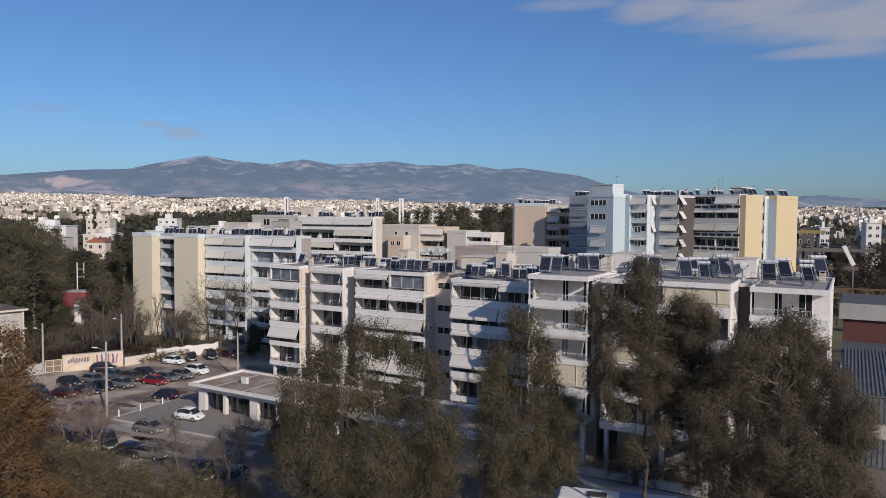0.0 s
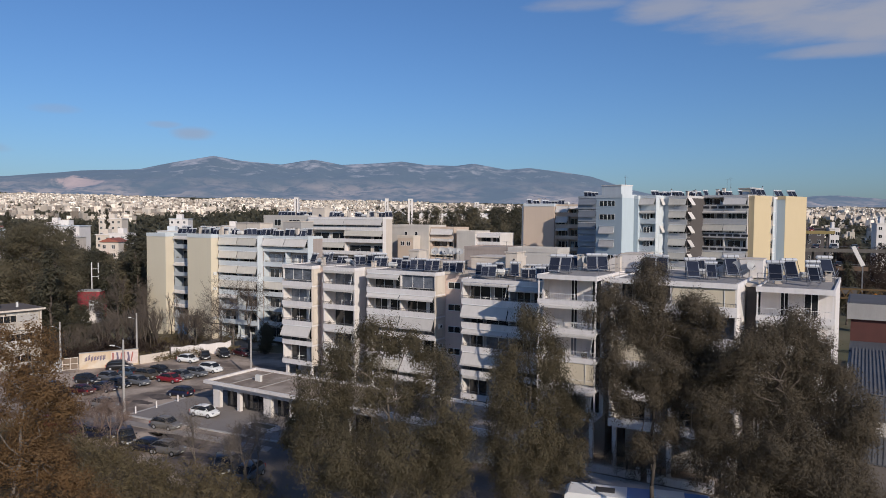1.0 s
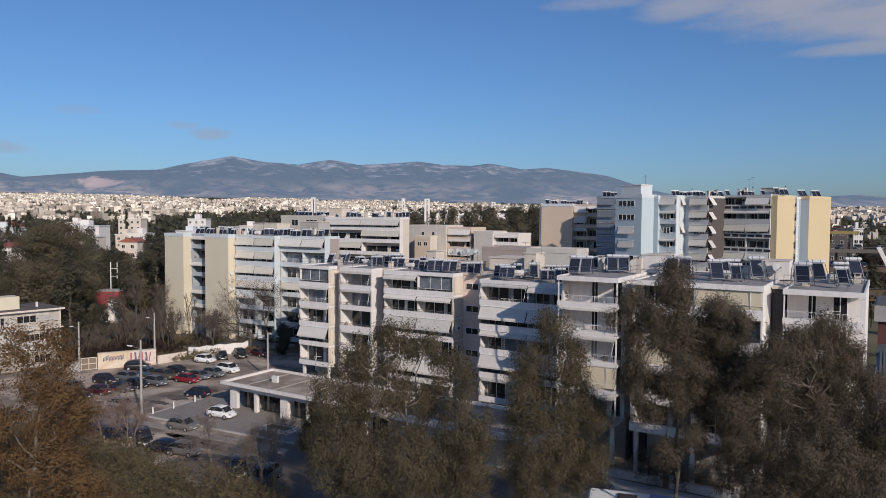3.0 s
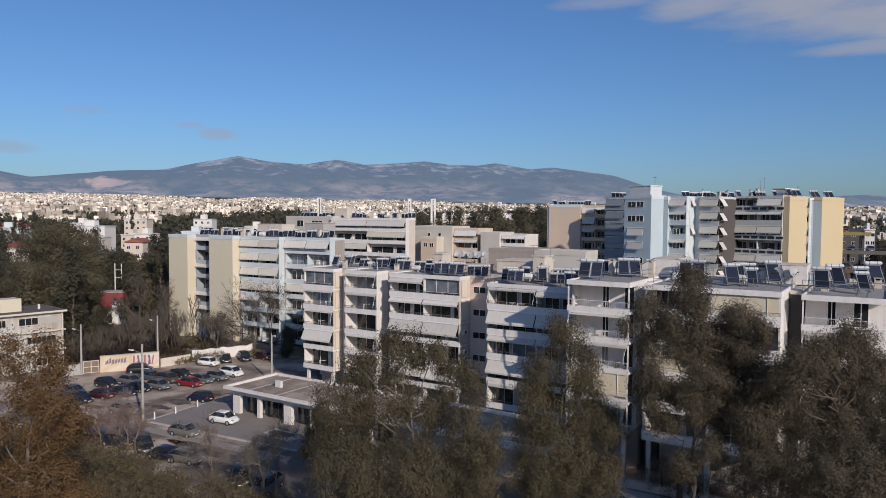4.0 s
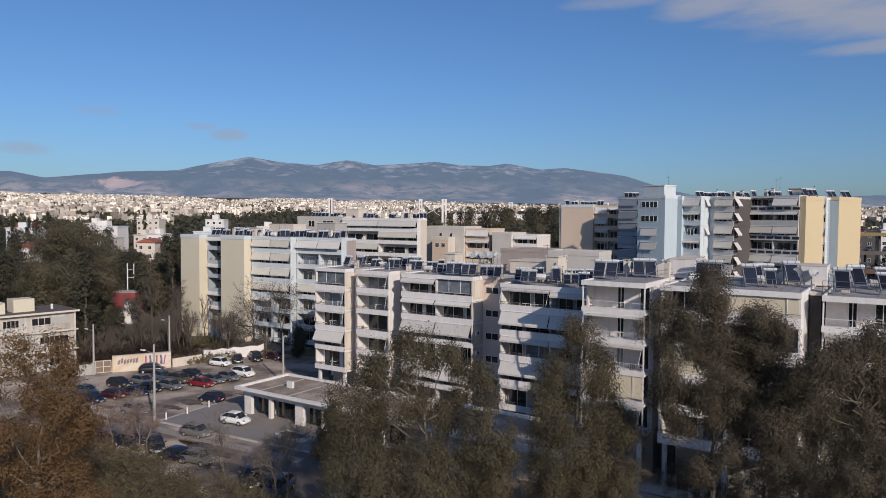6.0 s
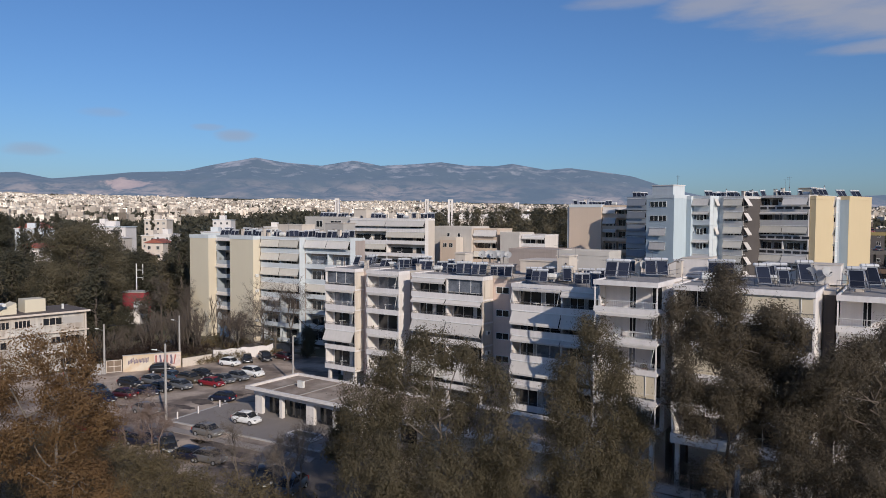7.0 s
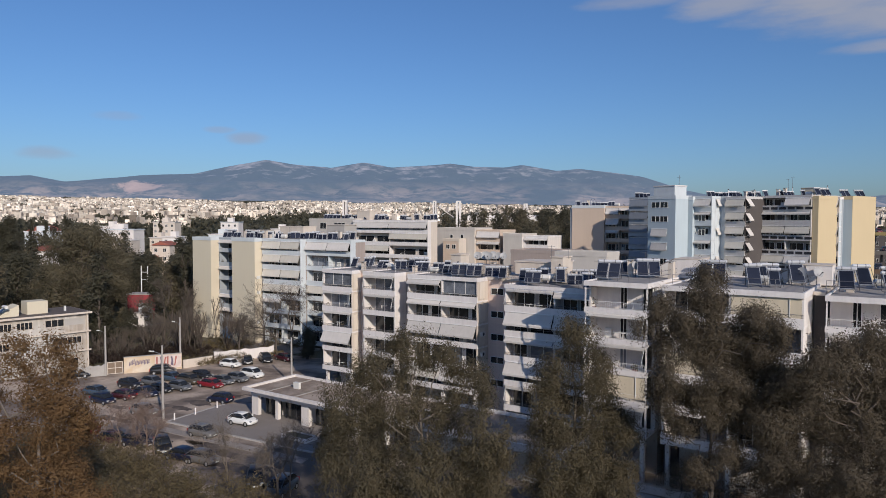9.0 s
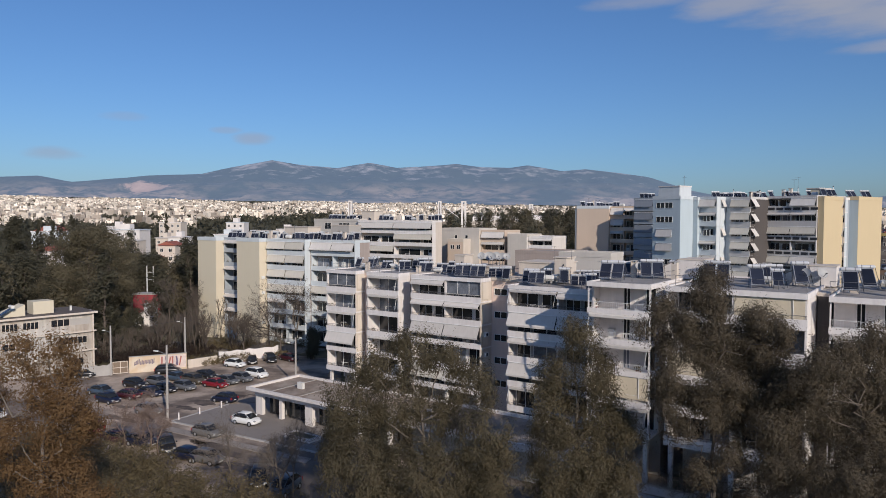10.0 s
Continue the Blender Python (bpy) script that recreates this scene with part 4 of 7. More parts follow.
def podium():
    """The flat roof of the low wing that runs before the front row."""
    ob = thing("low_wing", at_uv(-47.0, 62.6, 0, FB), "long low wing with flat gravel roof and pale edge in shade", "shop")
    part("wall", Geo().box(0, 19, 0.8, 8.5, 0, 3.6), GREYW, ob)
    rg = Geo().box(-0.4, 19.4, -0.6, 8.8, 3.6, 3.85)
    for a in ((-0.4, 19.4, -0.7, -0.4), (-0.4, 19.4, 8.5, 8.8), (-0.4, -0.1, -0.4, 8.5), (19.1, 19.4, -0.4, 8.5)):
        rg.box(*a, 3.5, 4.25)
    rf = part("roof", rg, WHITE, ob)
    part("roof_surface", Geo().box(-0.1, 19.1, -0.4, 8.5, 3.85, 3.89), MATS["gravel_roof"], rf)


podium()


def white_house():
    """The old white office house by the car park, three floors with strip windows."""
    ob = thing("house", pose(-76.6, 109.0, 0, 0, 0, 51), "old stained white three-storey house with strip windows and flat roof", "house")
    w, d, h = 15.3, 9.0, 10.1
    old = mat("old_white_render", (0.50, 0.47, 0.43), 0.9, 0.2, streak=0.5, bump=0.25, second=(0.38, 0.33, 0.28))
    part("wall", Geo().box(0, w, 0, d, 0, h - 0.3), old, ob)
    rf = part("roof", Geo().box(-0.7, w + 0.5, -0.8, d + 0.4, h - 0.3, h), CREAM, ob)
    part("roof_surface", Geo().box(-0.5, w + 0.3, -0.6, d + 0.2, h, h + 0.05), mat("dark_felt", (0.12, 0.10, 0.09), 0.95, 0.25, coarse=0.8), rf, "dark felted roof surface")
    for z in (3.5, 6.8):
        part("cornice", Geo().box(-0.2, w + 0.35, -0.5, 0, z - 0.2, z), CREAM, ob)
    part("pier", Geo().box(w - 0.25, w + 0.02, -0.28, 0, 0, h - 0.3), CREAM, ob)
    for x0, x1, nlv in ((1.0, 3.4, 4), (4.1, 6.5, 4), (8.4, 11.4, 3)):
        door(ob, x0, x1, 0.0, 7.9, 9.15, "window", nlv, CREAM)
    part("panel", Geo().box(11.5, 14.8, -0.03, 0, 7.95, 9.1), GREYW, ob, "pale grey blind panel")
    for x0, x1, nlv in ((1.0, 3.0, 2), (9.6, 14.2, 6)):
        door(ob, x0, x1, 0.0, 4.7, 5.9, "window", nlv, CREAM)
    door(ob, 11.0, 13.6, 0.0, 0.9, 2.2, "window", 3, CREAM)
    part("roof_house", Geo().box(6.4, 9.6, 2.0, 5.0, h, h + 2.2), BEIGE, ob)
    part("stair_head", Geo().slab([(1.6, h), (4.9, h), (4.9, h + 1.9), (1.6, h + 0.5)], 1.2, 4.4), BEIGE, ob)
    so = part("solar_panel", Geo().slab([(0.4, h + 0.1), (2.6, h + 1.5), (2.6, h + 1.6), (0.4, h + 0.2)], 0.2, 1.2), PANEL, ob)
    part("tank", Geo().tube((2.7, 0.0, h + 1.8), (2.7, 1.4, h + 1.8), 0.3), AC, so, "white water tank")
    part("chimney", Geo().box(12.6, 12.9, 3.0, 3.3, h, h + 0.9), AC, ob)


white_house()


def hut():
    ob = thing("hut", pose(-83.7, 168.0, 0, 0, 0, 4), "small white hut with an arched gable", "hut")
    part("wall", Geo().slab([(0, 0), (4.1, 0), (4.1, 2.1), (3.6, 2.8), (2.7, 3.3), (1.4, 3.3), (0.5, 2.8), (0, 2.1)], 0, 4), WHITE, ob)
    door(ob, 1.7, 2.7, 0.0, 0.4, 2.3, "doorway", 1)
    rw = thing("red_building", pose(-87.4, 175.0, 0, 0, 0, 4), "dark red rendered building with a pale blue annexe behind a hut", "building")
    part("wall", Geo().box(0, 5.4, 0.6, 5, 0, 6.9), mat("dark_red_render", (0.27, 0.045, 0.055), 0.85, 0.12), rw, "dark red rendered wall")
    part("roof", Geo().box(-0.2, 5.6, 0.4, 5.2, 6.9, 7.15), CONC, rw)
    part("annexe", Geo().box(3.6, 6.3, -1.6, 0.6, 0, 4.9), BLUEISH, rw)
    p = thing("antenna_mast", pose(-86.8, 182.0, 0), "slender white antenna mast with two arms", "antenna")
    part("mast", Geo().tube((0, 0, 0), (0, 0, 13.9), 0.17, 0.13).tube((1.7, 0, 9.6), (1.7, 0, 13.8), 0.12).tube((0, 0, 10.2), (1.7, 0, 10.2), 0.07).tube((0, 0, 12.2), (1.7, 0, 12.2), 0.07), AC, p)


hut()


def house(x, y, w, d, h, turn, wall, roof, label, tiles=False, zb=0.0):
    ob = thing("house", pose(x, y, zb, 0, 0, turn), label, "house", "houses among the trees")
    part("wall", Geo().box(0, w, 0, d, -2, h), wall, ob)
    if tiles:
        part("roof", Geo().slab([(-0.5, h), (w + 0.5, h), (w / 2, h + w * 0.22)], -0.5, d + 0.5), roof, ob)
    else:
        part("roof", Geo().box(-0.3, w + 0.3, -0.3, d + 0.3, h, h + 0.35), roof, ob)
        part("roof_house", Geo().box(w * 0.3, w * 0.6, d * 0.3, d * 0.7, h + 0.35, h + 2.6), wall, ob)
    for z in np.arange(h - 2.4, 0.5, -3.0):
        k = max(2, int(w / 3))
        for i in range(k):
            x0 = w * (i + 0.25) / k
            door(ob, x0, x0 + 1.2, 0.0, z, z + 1.3, "window", 2)
    return ob


house(-115.6, 250, 6.4, 8, 16.6, 0, CREAM, TILE, "white house with a dark red tiled roof", True, 0)
house(-116.8, 243, 4.6, 7, 12.0, 0, CREAM, TILE, "cream house with a red tiled roof", True, 0)
house(-133.0, 205, 6.0, 8, 16.6, 4, WHITE, TILE, "white house with a red roof among pines", True)
house(-161.6, 300, 14.5, 10, 21.2, 0, WHITE, BLUEISH, "long white house with flat roof and balconies", False, 0)
house(-197, 302, 12, 10, 20.2, 0, BLUEISH, WHITE, "white flat-roofed house among trees", False, 0)
house(-150.4, 322, 7, 10, 17.0, 0, CREAM, WHITE, "tall cream house with flat roof", False, 0)
house(-142.6, 318, 8.4, 10, 17.6, 0, WHITE, WHITE, "bright white house with flat roof", False, 0)
house(-128, 336, 12, 10, 18.4, 0, BLUEISH, WHITE, "white and pale blue house with flat roof", False, 0)
house(-214, 330, 12, 10, 20, 0, CREAM, TILE, "cream house with a brown tiled roof", True, 0)
house(-150, 285, 9, 8, 17, 0, CREAM, WHITE, "cream house half hidden by trees", False, 0)
house(-186, 345, 9, 8, 22, 0, WHITE, WHITE, "white house half hidden by trees", False, 0)
house(-172, 372, 12, 8, 24, 0, CREAM, WHITE, "pale house among trees", False, 0)
house(-140, 385, 10, 8, 24, 0, WHITE, BLUEISH, "pale house among trees", False, 0)
house(-108, 372, 11, 8, 20.5, 0, WHITE, WHITE, "pale house among trees", False, 0)

house(152.5, 262, 3.2, 7, 22.6, -20, WHITE, WHITE, "slim white apartment house above the yard", False, 0)
house(170.5, 262, 5.0, 8, 24.6, -20, WHITE, WHITE, "tall white apartment house above the yard", False, 0)
house(138.0, 266, 13.0, 8, 22.4, -20, BROWN_SHADE, BROWN_SHADE, "dark flat-roofed hall above the yard", False, 0)

# ---- stadium with white masts ----


def stadium():
    ob = thing("stadium", pose(0, 0, 0), "white stadium with tall masts and scalloped canopies", "stadium")
    for x, y, top, w in ((-86.5, 467, 38.3, 2.8), (-30, 520, 39.4, 2.6), (-14.4, 596, 41.2, 4.4), (53.3, 765, 42.4, 4.6)):
        z0 = rise(x, y)
        part("mast", Geo().box(x - w / 2, x - w * 0.12, y, y + 4, z0, top - 1).box(x + w * 0.12, x + w / 2, y, y + 4, z0, top - 1).box(x - w / 2, x + w / 2, y, y + 4, top - 1.0, top), WHITE, ob, "tall white mast")
        part("cable", Geo().tube((x + w / 2, y, top - 3), (x + (14 if x < 0 and x > -60 else 18) * (-1 if x > -20 else 1), y, top - 12), 0.25), WHITE, ob)
    for k in range(9):
        x = -8 + 8.0 * k
        z = rise(0, 680)
        n = 8
        can = [(x + 4 * (1 + math.cos(math.pi * (1 - i / n))), z + 14 + 2.4 * math.sin(math.pi * i / n)) for i in range(n + 1)]
        part("canopy", Geo().slab([(x, z + 11)] + can + [(x + 8, z + 11)], 672, 700), WHITE, ob)
    part("stand", Geo().box(-14, 70, 672, 700, rise(0, 680) - 2, rise(0, 680) + 11), CREAM, ob)


stadium()


# ---- car park, pavements, walls, posts ----
ASPH_OUTLINE = [(-92, 96), (-48, 60), (-14, 52), (20, 28), (70, 14), (84, 40), (44, 66), (-20, 104), (-24, 130), (-40, 137), (-62, 119.5), (-92, 106)]
solo("car_park", Geo().prism(ASPH_OUTLINE, 0.0, 0.02), ASPH, "worn grey-brown asphalt of the car park and street", "asphalt", "structure")
LOT = [(-38.6, 89.2), (-17.0, 78.3), (-11, 90), (-29, 99), (-34.2, 98.0)]
solo("pavement", Geo().prism(LOT, 0.02, 0.14), PAVE, "raised grey concrete forecourt of the shop", "pavement", "structure")
kerb = Geo()
for (x0, y0), (x1, y1) in zip(LOT[:1] + LOT[4:], LOT[1:2] + LOT[:1]):
    d = Vector((x1 - x0, y1 - y0, 0)).normalized()
    s = Vector((d.y, -d.x, 0)) * 0.3
    kerb.prism([(x0, y0), (x0 + s.x, y0 + s.y), (x1 + s.x, y1 + s.y), (x1, y1)], 0.02, 0.17)
solo("kerb", kerb, KERB, "pale stone kerb round the forecourt", "kerb", "structure")
walk_g = Geo().prism([(-41, 87.0), (-17.5, 74.7), (-17.2, 76.2), (-40.4, 88.2)], 0.02, 0.10)
solo("footpath", walk_g, mat("worn_concrete", (0.29, 0.255, 0.23), 0.9, 0.2, coarse=0.6, bump=0.2), "strip of pale worn footpath along the forecourt", "footpath", "structure")


# street strip kept darker than the car park to paint its shade
road_g = Geo()
a_ = radians(FB)
road_g.prism([(u * math.cos(a_) - v * math.sin(a_), u * math.sin(a_) + v * math.cos(a_)) for u, v in ((-57, 44), (40, 36), (40, 58), (-40, 60.5), (-57, 57.5))], 0.02, 0.04)
solo("road", road_g, ROAD, "asphalt street before the flats, shade darkened into its colour", "road", "structure")


def stains():
    """Dark worn patches and damp streaks on the asphalt."""
    dark = mat("damp_asphalt", (0.085, 0.066, 0.056), 0.85, 0.4, coarse=0.7, fine=4.0, second=(0.15, 0.12, 0.10), detail=8.0)
    rng = np.random.default_rng(33)
    spots = [(-47.6, 90.9, 1.6), (-44.5, 89.4, 1.2), (-29.7, 79.9, 2.2), (-26.5, 77.4, 1.8), (-39.8, 96.0, 1.5), (-38.5, 99.1, 2.2), (-24.0, 73.0, 2.0), (-43.0, 97.5, 1.2), (-56.0, 103.0, 1.4), (-40.5, 92.0, 0.9), (-32.0, 81.4, 1.0), (-49.0, 96.0, 1.3), (-35.5, 103.5, 2.0), (-31.0, 103.0, 1.6)]
    for x, y, r in spots:
        ring = []
        for k in range(22):
            a = 2 * math.pi * k / 22
            q = r * (0.7 + 0.9 * abs(noise.noise(Vector((math.cos(a) * 1.7 + x, math.sin(a) * 1.7 + y, 1.0)))) + rng.uniform(-0.12, 0.12))
            lx, ly = q * 1.5 * math.cos(a), q * 0.55 * math.sin(a)
            ring.append((x + lx * 0.86 + ly * 0.5, y - lx * 0.5 + ly * 0.86))
        solo("stain", Geo().prism(ring, 0.02, 0.025), dark, "dark damp patch on worn asphalt", "stain", "structure")


stains()


def bollard():
    ob = thing("bollard", pose(-38.1, 89.9, 0.14), "short white-painted concrete bollard on the kerb", "bollard", "bollards")
    part("post", Geo().tube((0, 0, 0), (0, 0, 0.85), 0.11, 0.10, 8).tube((0, 0, 0.85), (0, 0, 0.92), 0.10, 0.05, 8), WHITE, ob)
    return ob


bol = bollard()
for x, y in ((-36.4, 92.6), (-34.7, 96.0)):
    copy_thing(bol, pose(x, y, 0.14))


def lamp_post(x, y, h, arm, lean=0.0):
    ob = thing("street_lamp", pose(x, y, 0, 0, lean, 0), "tall grey concrete lamp post with a short lamp arm", "street lamp", "lamp posts")
    part("pole", Geo().tube((0, 0, 0), (0, 0, h), 0.19, 0.12, 10), CONC, ob)
    if arm:
        part("arm", Geo().tube((0, 0, h - 1.2), (arm, 0, h - 0.8), 0.04), RAIL, ob)
        part("lamp_head", Geo().add([(arm * 1.0, -0.13, h - 0.86), (arm * 1.6, -0.1, h - 0.78), (arm * 1.6, 0.1, h - 0.78), (arm * 1.0, 0.13, h - 0.86), (arm * 1.0, -0.11, h - 0.72), (arm * 1.6, -0.08, h - 0.70), (arm * 1.6, 0.08, h - 0.70), (arm * 1.0, 0.11, h - 0.72)],
                                     [(0, 3, 2, 1), (4, 5, 6, 7), (0, 1, 5, 4), (1, 2, 6, 5), (2, 3, 7, 6), (3, 0, 4, 7)]), AC, ob)
    return ob


lamp_post(-39.6, 89.9, 9.9, -1.1)
lamp_post(-60.8, 115.2, 8.4, -0.9)
lamp_post(-50.9, 121.9, 9.0, -0.9)
lamp_post(-28.2, 111.0, 7.5, -0.9)


def cable(a, b, sag):
    """A thin overhead cable that hangs between two posts."""
    ob = thing("overhead_cable", pose(*a), "thin dark overhead cable between lamp posts", "cable", "cables")
    g = Geo()
    last = Vector((0, 0, 0))
    d = Vector(b) - Vector(a)
    for k in range(1, 13):
        s = k / 12
        p = d * s - Vector((0, 0, 4 * sag * s * (1 - s)))
        g.tube(last, p, 0.022, n=4)
        last = p
    part("wire", g, DARKM, ob)


cable((-60.8, 115.2, 8.2), (-50.9, 121.9, 8.8), 0.5)
cable((-50.9, 121.9, 8.8), (-28.2, 111.0, 7.3), 0.9)
cable((-50.9, 121.9, 8.5), (-39.6, 89.9, 9.5), 1.0)


def run(x0, y0, x1, y1):
    """A pose at the first point whose x axis runs to the second, and the distance."""
    return pose(x0, y0, 0, 0, 0, math.degrees(math.atan2(y1 - y0, x1 - x0))), math.hypot(x1 - x0, y1 - y0)


def graffiti_wall():
    m, w = run(-58.5, 116.8, -50.4, 121.3)
    ob = thing("painted_wall", m, "rendered yard wall covered in red, white and violet graffiti", "wall")
    part("wall", Geo().box(0, w, 0, 0.3, 0, 2.75), mat("ochre_wall", (0.56, 0.43, 0.30), 0.9, 0.12, second=(0.60, 0.52, 0.42), coarse=0.8), ob)
    part("coping", Geo().box(-0.05, w + 0.05, -0.06, 0.36, 2.75, 2.85), CONC, ob)
    red = mat("red_paint", (0.36, 0.13, 0.11), 0.8, 0.3, coarse=2.0)
    violet = mat("violet_paint", (0.15, 0.12, 0.17), 0.8, 0.3, coarse=2.0)
    pale = mat("pale_paint", (0.60, 0.50, 0.46), 0.8, 0.25, coarse=1.5)
    part("paint_field", Geo().box(w * 0.53, w - 0.1, -0.012, -0.004, 0.35, 2.6), pale, ob, "pale pink painted field")
    rng = np.random.default_rng(3)
    x = 0.8
    for k in range(7):
        z = 1.25 + 0.25 * rng.uniform()
        h = 0.5 + 0.4 * rng.uniform()
        for dx, dz in ((0.0, 0.0), (0.22, 0.14)):
            part("painted_bar", Geo().slab([(x + dx, z + dz), (x + dx + 0.13, z + dz - 0.05), (x + dx + 0.2, z + dz + h), (x + dx + 0.05, z + dz + h + 0.06)], -0.014, -0.004), violet, ob)
        part("painted_bar", Geo().slab([(x, z + 0.08), (x + 0.4, z + 0.2), (x + 0.4, z + 0.3), (x, z + 0.2)], -0.018, -0.014), violet, ob)
        x += 0.47
    x = w * 0.55
    for k in range(6):
        h = 1.5 + 0.25 * rng.uniform()
        shape = ([(x, 0.75), (x + 0.22, 0.70), (x + 0.26, 0.78 + h), (x - 0.03, 0.74 + h)], [(x, 0.9), (x + 0.46, 0.7), (x + 0.44, 1.5), (x + 0.3, 0.75 + h), (x + 0.02, 0.7 + h), (x + 0.14, 1.6)],
                 [(x - 0.02, 0.7), (x + 0.18, 0.74), (x + 0.48, 0.76 + h), (x + 0.24, 0.8 + h)])[k % 3]
        part("painted_bar", Geo().slab(shape, -0.026, -0.014), red if k % 3 != 1 else violet, ob)
        x += 0.58


graffiti_wall()


def yard_gate():
    m, w = run(-60.7, 115.5, -58.6, 116.7)
    ob = thing("yard_gate", m, "rusty framed steel gate beside the graffiti wall", "gate")
    fr = Geo()
    for x in (0.0, w / 2 - 0.05, w - 0.1):
        fr.box(x, x + 0.1, 0, 0.08, 0.1, 2.2)
    for z in (0.15, 1.1, 2.1):
        fr.box(0, w, 0.01, 0.07, z, z + 0.1)
    part("gate_frame", fr, CREAM, ob)
    part("gate_sheet", Geo().box(0.05, w - 0.05, 0.08, 0.10, 0.15, 2.1), mat("gate_rust", (0.20, 0.15, 0.11), 0.9, 0.2), ob)


yard_gate()


def yard_wall(x0, y0, x1, y1, h, material, label, wavy=False):
    m, w = run(x0, y0, x1, y1)
    n = 10
    top = [(w * (1 - i / n), h * (1 - (0.16 * abs(math.sin(i * 1.3)) if wavy else 0))) for i in range(n + 1)]
    solo("yard_wall", Geo().slab([(0, 0), (w, 0)] + top, 0, 0.3), material, label, "wall", m=m)


yard_wall(-64.5, 112.8, -61.0, 115.2, 2.0, CONC, "rough grey yard wall", True)
yard_wall(-50.2, 121.5, -46.6, 125.8, 1.5, CREAM, "low cream yard wall")
yard_wall(-46.6, 126.6, -37.5, 133.2, 2.2, WHITE, "whitewashed yard wall with uneven top", True)
solo("yard_terrace", Geo().prism([(-62, 129), (-46, 129), (-36, 134), (-30, 140), (-50, 152), (-64, 146)], 0, 0.35), mat("rubble", (0.24, 0.21, 0.18), 0.95, 0.25, coarse=0.5, bump=0.4), "bare rubble terrace before the beige block", "terrace", "structure")


# ---- street in front of the flats ----
def bus():
    ob = thing("bus", pose(12.6, 58.0, 0, 0, 0, -17), "white and blue bus parked under the trees", "bus")
    L, W, H = 12.0, 2.5, 3.05
    ol = [(0.25, 0.35), (L, 0.35), (L, H - 0.2), (L - 0.2, H), (0.35, H), (0.1, H - 0.25), (0.0, 1.2)]
    part("body", Geo().slab(ol, -W, 0), mat("bus_white", (0.72, 0.72, 0.72), 0.35, 0.05), ob)
    part("window_band", Geo().box(0.6, L - 0.2, -W - 0.012, -W, 1.25, 2.35), GLASS, ob)
    part("windscreen", Geo().box(-0.0, 0.1, -W + 0.15, -0.15, 1.3, 2.6), GLASS, ob)
    part("skirt", Geo().box(0.3, L, -W - 0.014, -W, 0.4, 1.2), mat("bus_blue", (0.08, 0.20, 0.45), 0.4, 0.05), ob)
    part("roof_hatch", Geo().box(2.6, 4.2, -1.7, -0.8, H, H + 0.12), DARKM, ob)
    # blue sheet paints the tree's shade on the rear half of the roof
    part("roof_panel", Geo().box(5.2, L - 0.3, -W + 0.1, -0.1, H, H + 0.06), MATS["bus_blue"], ob, "blue panel standing for tree shade on the rear roof")
    part("roof_unit", Geo().box(7.2, 9.8, -2.0, -0.5, H + 0.06, H + 0.3), AC, ob)
    for x in (2.3, 8.8):
        for y in (-W + 0.02, -0.3):
            part("wheel", Geo().tube((x, y - 0.02, 0.45), (x, y + 0.28, 0.45), 0.45, n=16), DARKM, ob)


bus()


def garden_wall():
    m, w = run(13.6, 71.0, 38.4, 55.6)
    ob = thing("front_garden_wall", m, "low whitewashed front wall with gate posts in shade", "wall")
    for a, b in ((3.4, 9), (10.5, 16), (18, 24), (26, w)):
        part("wall", Geo().box(a, b, 0, 0.25, 0, 0.8), WHITE, ob)
        part("coping", Geo().box(a - 0.05, b + 0.05, -0.05, 0.3, 0.8, 0.9), CREAM, ob)
    for x in (9.2, 10.3, 16.2, 17.8, 24.2, 25.8):
        part("gate_post", Geo().box(x - 0.2, x + 0.2, -0.08, 0.33, 0, 1.3), WHITE, ob)
    solo("forecourt", Geo().prism([(13.2, 70.6), (11.2, 65.6), (34.5, 50.6), (37.5, 55.4)], 0.04, 0.12), KERB, "pale concrete pavement before the flats", "pavement", "structure")
    e = thing("entrance_wall", pose(0, 0, 0), "white sloping parapet wall beside the entrance path", "wall")
    d = Vector((3.1, 6.0, 0)).normalized()
    n_ = Vector((d.y, -d.x, 0)) * 0.35
    p, q = Vector((15.8, 69.0, 0)), Vector((18.7, 74.6, 0))
    part("wall", Geo().add([p, q, q + n_, p + n_, p + Vector((0, 0, 2.2)), q + Vector((0, 0, 2.9)), q + n_ + Vector((0, 0, 2.9)), p + n_ + Vector((0, 0, 2.2))],
                           [(0, 1, 2, 3), (4, 7, 6, 5), (0, 4, 5, 1), (1, 5, 6, 2), (2, 6, 7, 3), (3, 7, 4, 0)]), WHITE, e)
    part("coping", Geo().add([p + Vector((-0.1, 0.05, 2.2)), q + Vector((-0.1, 0.05, 2.9)), q + n_ * 1.3 + Vector((0, 0, 2.9)), p + n_ * 1.3 + Vector((0, 0, 2.2)),
                              p + Vector((-0.1, 0.05, 2.3)), q + Vector((-0.1, 0.05, 3.0)), q + n_ * 1.3 + Vector((0, 0, 3.0)), p + n_ * 1.3 + Vector((0, 0, 2.3))],
                             [(0, 1, 2, 3), (4, 7, 6, 5), (0, 4, 5, 1), (1, 5, 6, 2), (2, 6, 7, 3), (3, 7, 4, 0)]), CREAM, e)
    solo("yard", Geo().prism([(36.6, 62.0), (60, 46), (66, 60), (62, 104), (40, 108)], 0.0, 0.03), ROAD, "dark asphalt yard beside the flats", "asphalt", "structure")


garden_wall()


